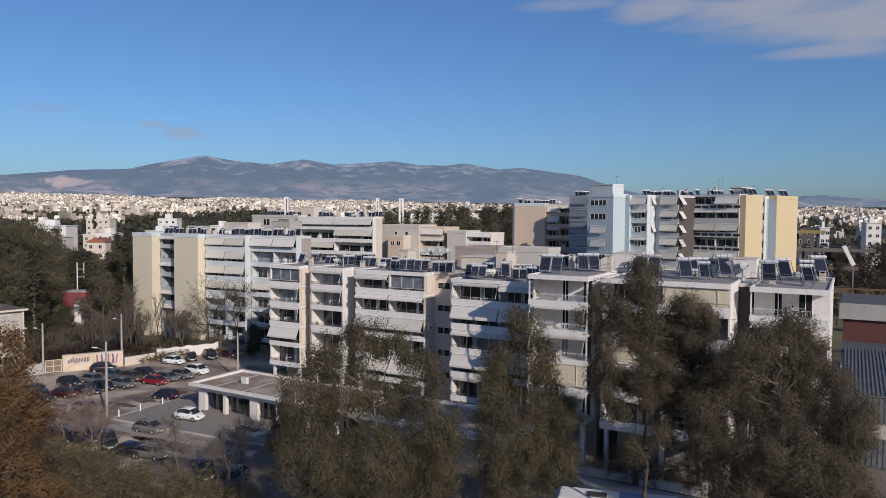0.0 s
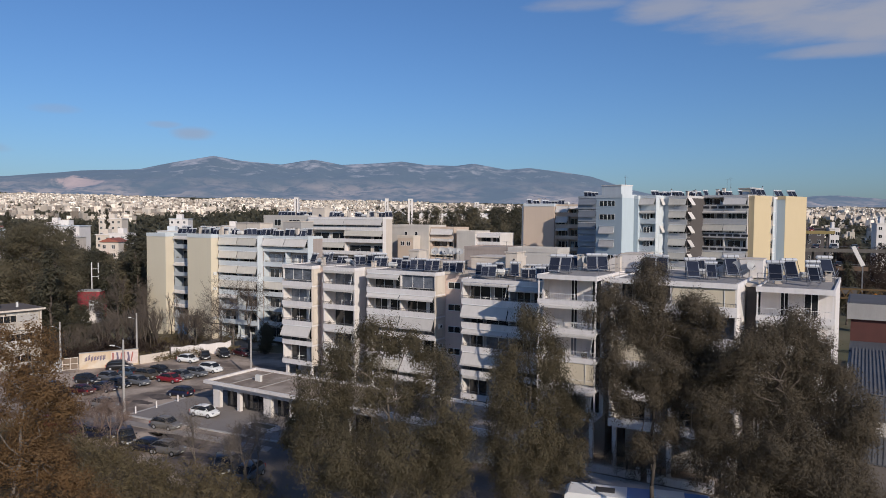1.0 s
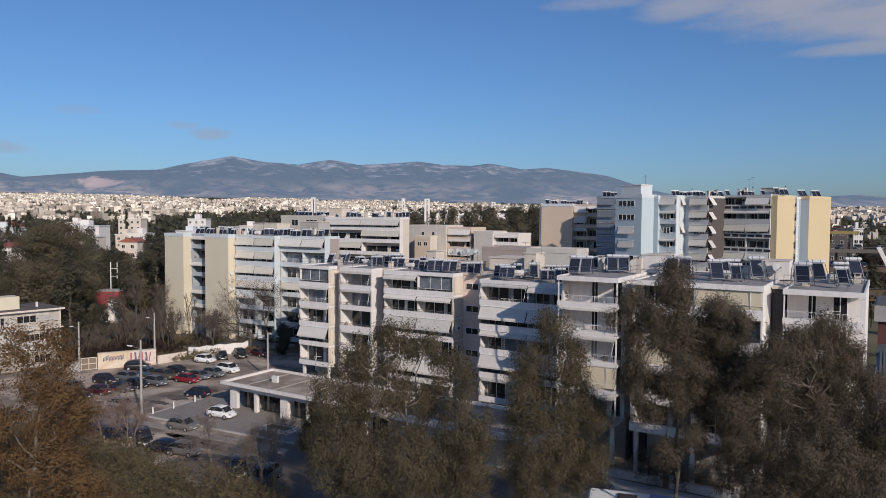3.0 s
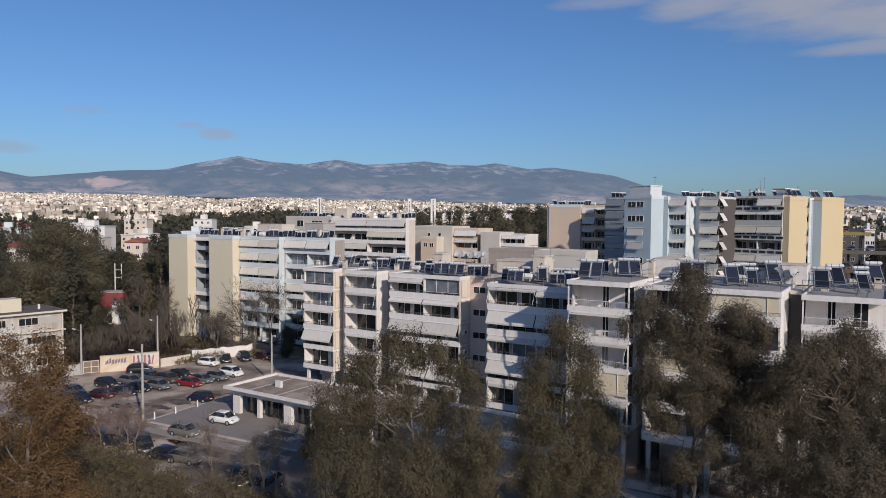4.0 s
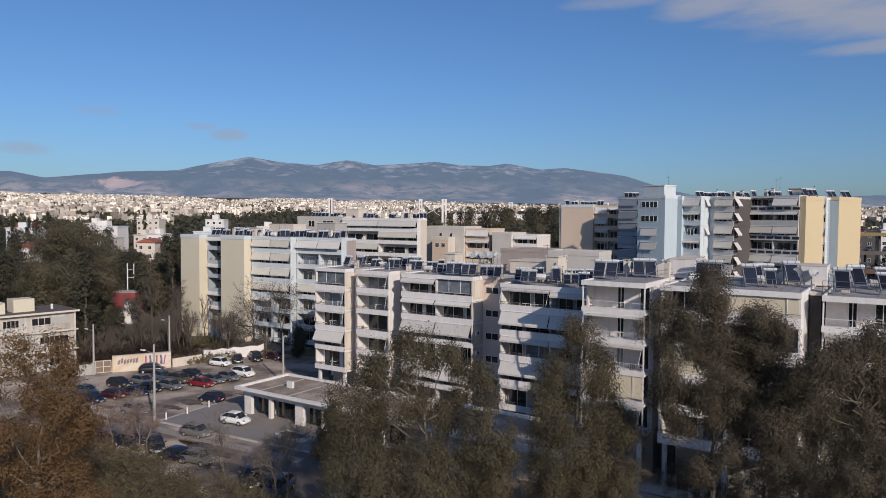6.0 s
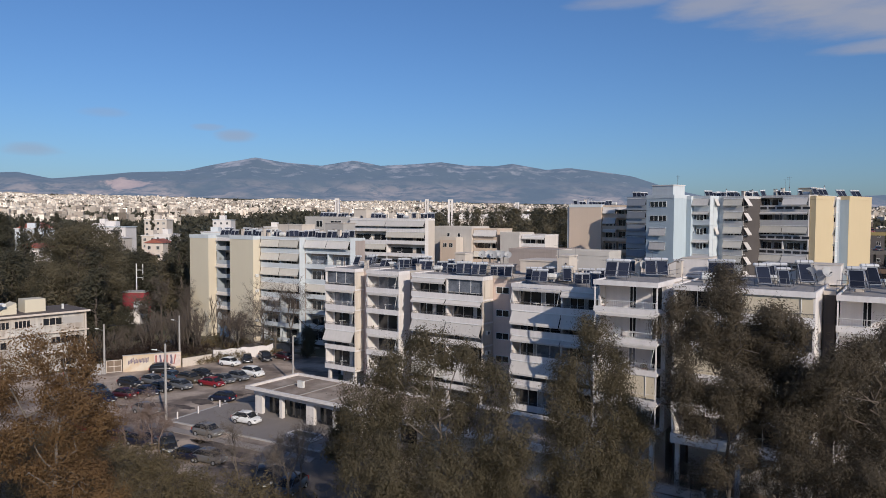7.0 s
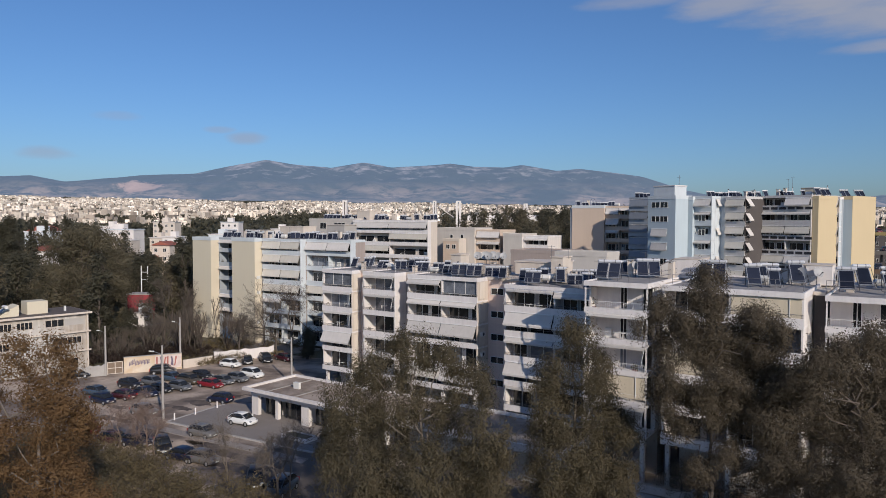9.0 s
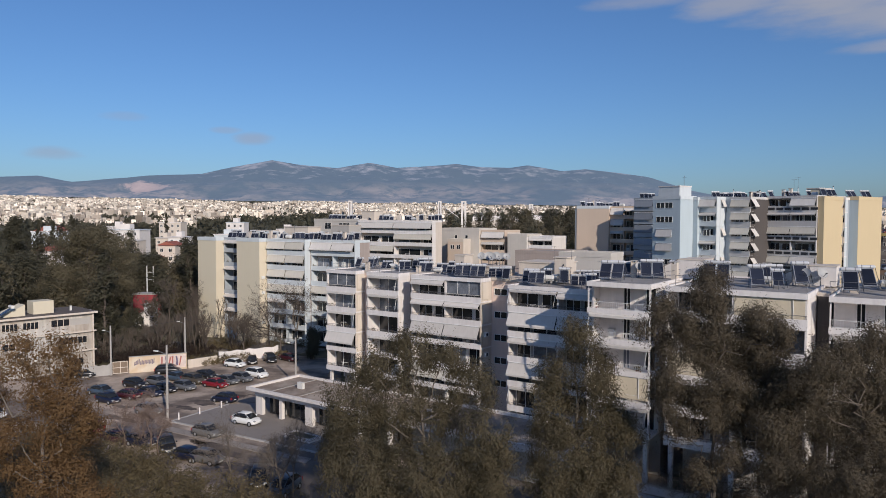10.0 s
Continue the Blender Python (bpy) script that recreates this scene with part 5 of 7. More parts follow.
def shed():
    """The workshop with ribbed roof beside the flats, and the yard walls behind it."""
    ob = thing("workshop", pose(45.6, 71.6, 0, 0, 0, FB), "grey workshop with ribbed metal roof and cladding", "workshop")
    ribs = mat("ribbed_sheet", (0.115, 0.118, 0.13), 0.75, 0.2, metal=0.1, coarse=0.4, streak=0.1)
    L, D = 30.0, 25.0
    part("wall", Geo().box(0.2, L, 0.2, D, 0, 7.4), GREYW, ob)
    part("roof", Geo().add([(0, 0, 7.6), (L, 0, 7.6), (L, D, 8.4), (0, D, 8.4), (0, 0, 7.7), (L, 0, 7.7), (L, D, 8.5), (0, D, 8.5)],
                           [(0, 3, 2, 1), (4, 5, 6, 7), (0, 1, 5, 4), (1, 2, 6, 5), (2, 3, 7, 6), (3, 0, 4, 7)]), ribs, ob)
    rb = Geo()
    for k in range(75):
        x = 0.15 + 0.4 * k
        rb.add([(x, 0, 7.7), (x + 0.16, 0, 7.7), (x + 0.16, D, 8.5), (x, D, 8.5), (x + 0.03, 0, 7.79), (x + 0.13, 0, 7.79), (x + 0.13, D, 8.59), (x + 0.03, D, 8.59)],
               [(4, 5, 6, 7), (0, 1, 5, 4), (1, 2, 6, 5), (2, 3, 7, 6), (3, 0, 4, 7)])
    tagged(part("roof_ribs", rb, ribs, ob), kind="stuff")
    for z0, z1 in ((4.9, 7.5), (0.2, 3.2)):
        part("cladding", Geo().box(0.0, L, 0.0, 0.2, z0, z1), ribs, ob)
        cl = Geo()
        for k in range(60):
            cl.box(0.1 + 0.5 * k, 0.32 + 0.5 * k, -0.07, 0.0, z0, z1)
        tagged(part("cladding_ribs", cl, ribs, ob), kind="stuff")
    part("gutter", Geo().box(-0.2, 0.0, 0, D, 7.6, 8.1), GREYW, ob)
    brick = mat("red_brown_brick", (0.105, 0.042, 0.036), 0.9, 0.2, coarse=0.5)
    w = thing("yard_building", at_uv(0.5, 118.0, 0, FB), "long dark yard building with red-brown wall and concrete edge", "building")
    part("wall", Geo().box(0, 60, 0, 14, 0, 11.6), brick, w)
    part("roof_edge", Geo().box(-0.5, 60.5, -0.5, 14.5, 11.6, 13.9), CONC, w)
    part("roof", Geo().box(-0.3, 60.3, -0.3, 14.3, 13.9, 14.0), mat("dark_roof", (0.09, 0.09, 0.10), 0.9, 0.2), w)
    part("lean_to", Geo().slab([(0, 0), (60, 0), (60, 8.4), (0, 8.4)], -9.0, -0.5), mat("slate_sheet", (0.085, 0.09, 0.10), 0.7, 0.15), w)


shed()


def elevated_road(u, v, z, label, colour, seed, length=25.0):
    """A raised road with posts, a rail and small parked cars along it."""
    ob = thing("elevated_road", at_uv(u, v, 0, -20), label, "road", "raised roads")
    part("deck", Geo().box(0, length, 0, 9, z - 0.7, z), colour, ob)
    part("parapet", Geo().box(0, length, -0.2, 0, z - 0.7, z + 0.35), colour, ob)
    rl = Geo().tube((0, -0.1, z + 0.9), (length, -0.1, z + 0.9), 0.06, n=4)
    part("rail", rl, RAIL, ob)
    for k in range(max(2, int(length / 6))):
        part("pier", Geo().box(1 + 6 * k, 1.5 + 6 * k, 3, 3.6, 0, z - 0.7), BROWN_SHADE, ob)
    r = np.random.default_rng(seed)
    for k in range(int((length - 1) / 5.2)):
        c = copy_thing(PROTO[("hatch", "sedan", "suv")[k % 3]], at_uv(u, v, 0, -20) @ pose(2.5 + 5.2 * k + r.normal() * 0.5, 3.2, z, 0, 0, 90 if k % 2 else -90))
        paint(c, (SILVER_C, NAVY_C, WHITE_C, BLACK_C, RED_C)[r.integers(0, 5)])
        c["label"] = "small car parked on the raised road"
        c["group"] = "cars on the raised roads"


def roads():
    elevated_road(16, 190, 9.0, "low raised deck crowded with parked cars", BROWN_SHADE, 1)
    elevated_road(22, 207, 13.5, "raised deck crowded with parked cars", mat("brown_deck", (0.13, 0.085, 0.06), 0.9, 0.2), 2)
    elevated_road(30, 225, 17.5, "raised concrete deck with parked cars", mat("dark_concrete", (0.12, 0.108, 0.098), 0.9, 0.2, coarse=0.5, streak=0.2), 3)
    elevated_road(40, 262, 22.0, "far raised road with yellow steel edge", mat("yellow_edge", (0.26, 0.20, 0.08), 0.8, 0.15), 4, 9.0)


def gantry():
    ob = thing("gantry_crane", at_uv(4, 140, 0, -25), "rusty yellow gantry with an orange hook block", "crane")
    yl = mat("rusty_yellow", (0.12, 0.075, 0.032), 0.8, 0.3, coarse=1.0)
    part("beam", Geo().box(0, 40, 0, 0.5, 12.2, 12.5).box(0, 40, 0, 0.5, 13.8, 14.1), yl, ob)
    web = Geo()
    for k in range(26):
        x = 0.5 + 1.5 * k
        web.tube((x, 0.2, 12.5), (x + 0.75, 0.2, 13.8), 0.12).tube((x + 0.75, 0.2, 13.8), (x + 1.5, 0.2, 12.5), 0.12)
    part("web", web, yl, ob)
    for x in (1, 20, 38):
        part("leg", Geo().box(x, x + 0.5, 0, 0.5, 0, 12.2), yl, ob)
    part("hook_block", Geo().slab([(16.4, 10.8), (17.1, 10.6), (17.5, 12.2), (17.1, 13.4), (16.3, 12.8)], -0.4, 0.8), mat("orange_paint", (0.75, 0.27, 0.02), 0.6, 0.1), ob)
    sg = thing("billboard", pose(107, 176, 0, 0, 0, -20), "white leaning signboard on posts beside the raised road", "billboard")
    part("board", Geo().slab([(1.6, 19.2), (2.5, 19.5), (4.9, 14.6), (4.0, 14.2)], 0, 0.4), WHITE, sg)
    part("post", Geo().box(4.2, 4.5, 0.1, 0.3, 0, 14.4), RAIL, sg)


gantry()


# ---- parked cars ----
PAINT = mat("car_paint", (0.5, 0.5, 0.5), 0.28, 0.05, objcol=True, spec=0.6)
TYRE = mat("tyre_rubber", (0.02, 0.02, 0.02), 0.9, 0.1)
RIM = mat("rim_alloy", (0.45, 0.45, 0.46), 0.4, 0.05, metal=0.5)
LAMP = mat("headlight_glass", (0.34, 0.35, 0.36), 0.2, 0.05, spec=0.6)
REAR = mat("rear_light", (0.35, 0.02, 0.02), 0.3, 0.05)
PLATE = mat("plate_white", (0.65, 0.65, 0.62), 0.5, 0.05)


def loft(g, sections):
    """Skin between outlines of equal length, closed at both ends."""
    n = len(sections[0])
    base = len(g.v)
    for s in sections:
        g.v += [tuple(p) for p in s]
    for k in range(len(sections) - 1):
        for i in range(n):
            a, b = base + k * n + i, base + k * n + (i + 1) % n
            g.f.append((a, b, b + n, a + n))
    g.f.append(tuple(base + i for i in range(n))[::-1])
    g.f.append(tuple(base + (len(sections) - 1) * n + i for i in range(n)))
    return g


def hoop(x, hw, top_hw, z0, z1, r=0.12):
    """A rounded cross-section of a car at x."""
    return [(x, -hw + r, z0), (x, hw - r, z0), (x, hw, z0 + r), (x, hw, z0 + 0.6 * (z1 - z0)), (x, top_hw + 0.35 * (hw - top_hw), z1 - 0.25 * r), (x, top_hw - r, z1),
            (x, -top_hw + r, z1), (x, -top_hw - 0.35 * (hw - top_hw), z1 - 0.25 * r), (x, -hw, z0 + 0.6 * (z1 - z0)), (x, -hw, z0 + r)]


def car(kind):
    L = {"hatch": 3.8, "sedan": 4.25, "suv": 4.2}[kind]
    H = {"hatch": 1.54, "sedan": 1.47, "suv": 1.68}[kind]
    W = 0.86 if kind != "suv" else 0.9
    a, b = -L / 2, L / 2
    belt = 0.62 * H
    ob = thing("car", pose(0, -60, 0), "parked car", "car", "parked cars")
    hood = 0.53 * H
    st = [(b, 0.60, 0.34, 0.52), (b - 0.08, 0.74, 0.26, 0.62), (b - 0.4, 0.83, 0.22, hood), (b - 1.0, 0.86, 0.22, belt - 0.03), (b - 1.8, 0.86, 0.22, belt), (a + 1.2, 0.86, 0.22, belt + 0.03),
          (a + 0.5, 0.85, 0.24, belt + (0.02 if kind != "sedan" else -0.02)), (a + 0.1, 0.80, 0.28, belt - 0.04), (a, 0.68, 0.36, belt - 0.16)]
    body = Geo()
    loft(body, [hoop(x, w * W / 0.86, (w - 0.06) * W / 0.86, z0, z1) for x, w, z0, z1 in st])
    part("body", body, PAINT, ob, smooth=True)
    c1 = b - 0.8
    t1 = b - 1.62
    if kind == "sedan":
        t0, c0 = a + 1.35, a + 0.55
    else:
        t0, c0 = a + 0.85, a + 0.08
    cab = Geo()
    cs = [(c1, 0.70, 0.66, belt + 0.02), (t1 + 0.35, 0.72, 0.60, H - 0.16), (t1, 0.72, 0.56, H - 0.05), ((t0 + t1) / 2, 0.73, 0.56, H - 0.02), (t0, 0.72, 0.55, H - 0.10), ((t0 + c0) / 2, 0.70, 0.58, (H + belt) / 2 + 0.14), (c0, 0.66, 0.62, belt + 0.02)]
    loft(cab, [hoop(x, w * W / 0.86, tw * W / 0.86, belt - 0.12, z1, 0.08) for x, w, tw, z1 in cs])
    part("glasshouse", cab, GLASS, ob, "dark car windows", smooth=True)
    rf = Geo()
    loft(rf, [hoop(x, w, w - 0.1, H - 0.09 - d, H - d, 0.04) for x, w, d in ((t1 + 0.22, 0.55 * W / 0.86, 0.085), (t1 - 0.05, 0.60 * W / 0.86, 0.02), ((t0 + t1) / 2, 0.61 * W / 0.86, 0.0), (t0 + 0.1, 0.59 * W / 0.86, 0.05), (t0 - 0.2, 0.52 * W / 0.86, 0.16))])
    part("roof", rf, PAINT, ob, smooth=True)
    for s in (-1, 1):
        for (xa, xb) in ((c0, t0), (c1, t1), ((c0 + c1) / 2 - 0.1, (t0 + t1) / 2 - 0.05)):
            part("roof_pillar", Geo().tube((xa, s * (W - 0.13), belt), (xb, s * (W - 0.27), H - 0.07), 0.04, n=4), PAINT, ob)
    for x in (a + 0.72, b - 0.78):
        for s in (-1, 1):
            wh = part("wheel", Geo().tube((x, s * (W - 0.18), 0.31), (x, s * (W + 0.01), 0.31), 0.31, n=14), TYRE, ob)
            part("rim", Geo().tube((x, s * (W + 0.01), 0.31), (x, s * (W + 0.025), 0.31), 0.19, 0.16, n=10), RIM, wh)
    for s in (-1, 1):
        part("headlight", Geo().box(b - 0.26, b - 0.03, s * (W - 0.26) - 0.14, s * (W - 0.26) + 0.14, 0.60, 0.73), LAMP, ob)
        part("rear_light", Geo().box(a - 0.01, a + 0.1, s * (W - 0.18) - 0.1, s * (W - 0.18) + 0.1, 0.66, belt - 0.02), REAR, ob)
        part("door_mirror", Geo().box(c1 - 0.35, c1 - 0.2, s * (W + 0.07) - 0.08, s * (W + 0.07) + 0.08, belt + 0.02, belt + 0.16), PAINT, ob)
    part("number_plate", Geo().box(b - 0.01, b + 0.012, -0.26, 0.26, 0.36, 0.47).box(a - 0.012, a + 0.01, -0.26, 0.26, 0.5, 0.61), PLATE, ob)
    return ob


PROTO = {k: car(k) for k in ("hatch", "sedan", "suv")}
WHITE_C, GREY_C, BLACK_C, NAVY_C, RED_C, MAROON_C, SKY_C, OLIVE_C, SILVER_C, TEAL_C = (0.75, 0.75, 0.74), (0.15, 0.145, 0.14), (0.018, 0.018, 0.02), (0.012, 0.015, 0.035), (0.20, 0.014, 0.02), (0.05, 0.010, 0.014), (0.055, 0.08, 0.115), (0.075, 0.062, 0.045), (0.11, 0.115, 0.125), (0.03, 0.10, 0.12)
# x, y, heading, kind, colour, label
CARS = (
    (-28.6, 88.5, -22, "hatch", WHITE_C, "white hatchback on the paved forecourt"),
    (-31.8, 83.6, -24, "hatch", GREY_C, "dark grey hatchback beside the kerb"),
    (-35.5, 99.4, 158, "hatch", NAVY_C, "dark navy hatchback standing alone on the asphalt"),
    (-40.2, 108.2, -24, "sedan", RED_C, "bright red saloon in the parked row"),
    (-36.0, 115.4, -28, "suv", WHITE_C, "white off-roader at the end of the row"),
    (-42.4, 123.2, -20, "hatch", WHITE_C, "white hatchback by the whitewashed wall"),
    (-40.4, 126.6, -70, "sedan", BLACK_C, "black saloon by the whitewashed wall"),
    (-37.6, 128.2, -60, "suv", BLACK_C, "black off-roader by the whitewashed wall"),
    (-34.4, 129.4, -40, "sedan", MAROON_C, "dark maroon saloon by the whitewashed wall"),
    (-37.4, 112.4, -26, "hatch", SILVER_C, "grey hatchback in the parked row"),
    (-39.3, 110.6, -24, "sedan", SILVER_C, "silver-grey saloon in the parked row"),
    (-44.2, 114.2, -24, "sedan", BLACK_C, "black saloon in the back row"),
    (-44.7, 110.5, -26, "suv", OLIVE_C, "olive-brown off-roader in the parked row"),
    (-48.0, 112.0, -24, "hatch", SKY_C, "pale blue hatchback in the back row"),
    (-44.3, 106.2, -24, "hatch", SILVER_C, "grey hatchback in the front row"),
    (-46.8, 104.8, -26, "sedan", BLACK_C, "black saloon in the front row"),
    (-47.9, 102.4, -24, "sedan", NAVY_C, "dark blue saloon in the front row"),
    (-50.4, 100.6, 156, "sedan", MAROON_C, "dark maroon saloon in the front row"),
    (-52.8, 107.4, -22, "hatch", BLACK_C, "black hatchback in the middle row"),
    (-49.9, 109.0, -24, "hatch", SILVER_C, "silver-grey hatchback in the middle row"),
    (-52.0, 98.0, -24, "hatch", NAVY_C, "dark navy hatchback at the row's end"),
    (-55.6, 102.6, -20, "sedan", SKY_C, "blue-grey saloon at the row's end"),
    (-51.9, 117.2, 18, "suv", BLACK_C, "black off-roader before the graffiti wall"),
    (-64.6, 113.6, 20, "hatch", BLACK_C, "black hatchback beside the white house"),
    (-41.4, 80.6, -22, "sedan", MAROON_C, "dark red saloon behind a bare tree"),
    (-38.0, 79.6, -20, "hatch", NAVY_C, "dark blue hatchback behind a bare tree"),
    (-34.5, 78.4, -60, "suv", BLACK_C, "black van-like car facing the shrubs"),
    (-30.9, 75.4, 158, "sedan", NAVY_C, "navy saloon beside the shrubs"),
    (-28.2, 74.4, -20, "hatch", GREY_C, "dusty grey hatchback beside the shrubs"),
    (-20.7, 69.0, -75, "suv", BLACK_C, "black car in the shade of a bare tree"),
    (-17.5, 66.6, -105, "suv", SKY_C, "blue-grey pick-up facing the shrubs"),
    (-43.4, 92.6, -22, "hatch", GREY_C, "grey hatchback behind the lamp post"),
    (-66.0, 91.5, -22, "hatch", TEAL_C, "turquoise hatchback near the white house"),
    (-63.0, 89.5, -25, "hatch", WHITE_C, "white hatchback half hidden by the rusty tree"),
    (-46.8, 84.0, 160, "hatch", RED_C, "bright red hatchback by the rusty tree"),
    (14.4, 65.6, -32, "sedan", SILVER_C, "grey saloon in the shade of the trees"),
)


def paint(c, colour):
    for o in c.children:
        if o.name.split(".")[0] in ("body", "roof", "roof_pillar", "door_mirror"):
            o.color = (*colour, 1)


for x, y, turn, kind, colour, label in CARS:
    c = copy_thing(PROTO[kind], pose(x, y, 0.02 if not (-31 < x < -20 and y > 86) else 0.14, 0, 0, turn))
    c["label"] = label
    paint(c, colour)
roads()
for p in PROTO.values():
    for o in list(p.children_recursive) + [p]:
        bpy.data.objects.remove(o)


# ---- trees ----
def limb(g, rng, a, b, r0, r1, bend=0.08, steps=4):
    """A bent tapering limb from a to b."""
    a, b = Vector(a), Vector(b)
    ln = (b - a).length
    last, lr = a, r0
    for i in range(1, steps + 1):
        s = i / steps
        p = a.lerp(b, s)
        if i < steps:
            p += Vector(rng.normal(size=3)) * ln * bend
        r = r0 + (r1 - r0) * s
        g.tube(last, p, lr, r, 7)
        last, lr = p, r
    return last


def crown_points(rng, top, half, low, lobes, clumps, centre=(0, 0), blunt=0.0):
    """Tufts of uneven size fill a ragged crown; leaf clumps sit in their outer parts."""
    out, heads = [], []
    squash = rng.uniform(0.75, 1.0, 2)
    for i in range(lobes):
        s = (i + rng.uniform(0, 1)) / lobes
        ang = rng.uniform(0, 2 * math.pi)
        reach = half * (0.78 + 0.62 * noise.noise(Vector((math.cos(ang) * 1.3, math.sin(ang) * 1.3, s * 3.0 + half)))) * (0.72 + 0.28 * min(1, s / 0.35)) * (1 if s < 0.55 + blunt else 1 - (0.82 - blunt) * ((s - 0.55 - blunt) / (0.45 - blunt)) ** 1.5)
        a = ang
        r = half * rng.uniform(0.15, 0.34) * (1.1 - 0.3 * s)
        rr = max(0.1, reach - 0.6 * r) * math.sqrt(rng.uniform(0.04, 1.0))
        z = low + (top - low) * s
        h = np.array([centre[0] + rr * math.cos(a) * squash[0], centre[1] + rr * math.sin(a) * squash[1], min(z, top - r * 0.9)])
        heads.append((h, r))
        d = rng.normal(size=(clumps, 3))
        d /= np.linalg.norm(d, axis=1)[:, None]
        rad = r * rng.uniform(0.2, 1.25, size=(clumps, 1)) ** 0.7
        out.append(h + d * rad * (1, 1, 1.15) - (0, 0, 0.15 * r))
    return np.concatenate(out), heads


def leafy_tree(name, x, y, top, half, low, seed, leaves, bark, label, category="tree", lobes=16, clumps=42, per=40, size=0.34, hang=1.1, spread=(0.30, 0.30, 0.42), zb=0.0, group="", trunk=0.32, lean=(0, 0), blunt=0.0, twigs=3):
    rng = np.random.default_rng(seed)
    ob = thing(name, pose(x, y, zb), label, category, group)
    pts, heads = crown_points(rng, top, half, low, lobes, clumps, centre=lean, blunt=blunt)
    v, q = leaf_cloud(rng, pts, per, spread, size, hang)
    g = Geo()
    fork = Vector((lean[0] * 0.4, lean[1] * 0.4, low + 0.15 * (top - low)))
    limb(g, rng, (0, 0, -0.1), fork, trunk, trunk * 0.75, 0.02)
    mid = Vector((lean[0], lean[1], low + 0.6 * (top - low)))
    limb(g, rng, fork, mid, trunk * 0.75, trunk * 0.35, 0.04)
    for h, r in heads:
        start = fork.lerp(mid, max(0.0, min(1.0, (h[2] - fork.z) / max(0.1, mid.z - fork.z) - 0.25)))
        e = limb(g, rng, start, h, trunk * 0.32, trunk * 0.1, 0.07, 4 if twigs else 2)
        for _ in range(twigs):
            d = Vector(rng.normal(size=3)) * r * 0.6
            limb(g, rng, e, e + d, trunk * 0.1, 0.015, 0.08, 2)
    part("trunk", g, bark, ob, smooth=True)
    part("crown", numpy_mesh("crown", v, q), leaves, ob)
    return ob


def mass_tree(name, x, y, masses, seed, leaves, bark, label, category="tree", group="", trunk=0.3, dense=18, per=160, size=0.17, hang=1.0, tuft=(0.32, 0.32, 0.38), gap=0.04, depth=0.85):
    """A tree whose limbs carry uneven masses of foliage: (aside, height, half width, half height) each, filled with drooping tufts."""
    rng = np.random.default_rng(seed)
    ob = thing(name, pose(x, y, 0), label, category, group)
    low = min(m[1] - m[3] for m in masses)
    top = max(m[1] for m in masses)
    fork = Vector((0.2, 0, max(1.5, low * 0.7)))
    g = Geo()
    limb(g, rng, (0, 0, -0.1), fork, trunk, trunk * 0.8, 0.02)
    mean = sum(m[0] for m in masses) / len(masses)
    head = Vector((mean, 0, low + 0.7 * (top - low)))
    limb(g, rng, fork, head, trunk * 0.7, trunk * 0.25, 0.018, 7)
    tufts, facing = [], []
    for k, (dx, z, hw, hh) in enumerate(masses):
        dy = rng.uniform(-0.9, 0.9) * min(2.6, 1.0 + 0.1 * abs(top - z) * hw)
        c = np.array([dx, dy, z])
        hd = hw * depth
        f = max(0.0, min(1.0, (z - 2.2 - fork.z) / (head.z - fork.z)))
        e = limb(g, rng, fork.lerp(head, f), c, trunk * 0.22, trunk * 0.09, 0.07, 5)
        for _ in range(6):
            d = rng.normal(size=3)
            d = d / np.linalg.norm(d) * (hw * 0.75, hd * 0.75, hh * 0.75)
            limb(g, rng, e, Vector(c + d), trunk * 0.07, 0.012, 0.09, 3)
        n = int(dense * hw * hh)
        d = rng.normal(size=(n, 3))
        d /= np.linalg.norm(d, axis=1)[:, None]
        rad = rng.uniform(0.05, 1.0, size=(n, 1)) ** 0.34 * rng.uniform(0.85, 1.16, size=(n, 1))
        p = c + d * rad * (hw, hd, hh)
        keep = [noise.noise(Vector(q) * (0.85 / max(0.6, tuft[0] * 3)) + Vector((seed, k, 0))) > -0.32 + gap * (1 + 0.5 * math.sin(3.0 * k)) for q in p]
        tufts.append(p[np.array(keep)])
        facing.append((d / (1, depth, max(0.5, hh / hw)))[np.array(keep)])
    v, q = leaf_cloud(rng, np.concatenate(tufts), per, tuft, size, hang, np.concatenate(facing))
    part("trunk", g, bark, ob, smooth=True)
    part("crown", numpy_mesh("crown", v, q), leaves, ob)
    return ob


# bark darkened to paint the shade on one eucalyptus trunk
BARK_SHADE = mat("shaded_bark", (0.065, 0.054, 0.046), 0.9, 0.3, coarse=1.0, fine=9.0, bump=0.4)
EL = "tall eucalyptus with hanging grey-green leaves and pale limbs"
ROW = "eucalyptus row"
mass_tree("eucalyptus_tree", -2.0, 48.5, ((-1.5, 17.6, 1.6, 1.5), (-4.1, 16.2, 1.3, 1.6), (-5.6, 13.3, 1.8, 2.3), (-2.5, 13.7, 2.4, 2.3), (0.6, 16.7, 1.5, 1.4), (2.8, 14.7, 1.8, 1.9), (3.8, 11.8, 2.0, 2.3),
                                          (-4.6, 9.3, 3.0, 2.7), (-0.5, 9.2, 3.0, 2.7), (3.6, 8.4, 2.6, 2.4), (0.4, 12.7, 1.6, 1.6), (-3.5, 5.2, 3.0, 2.4), (2.5, 5.0, 3.0, 2.4)), 21, EUCA, BARK, EL, group=ROW)
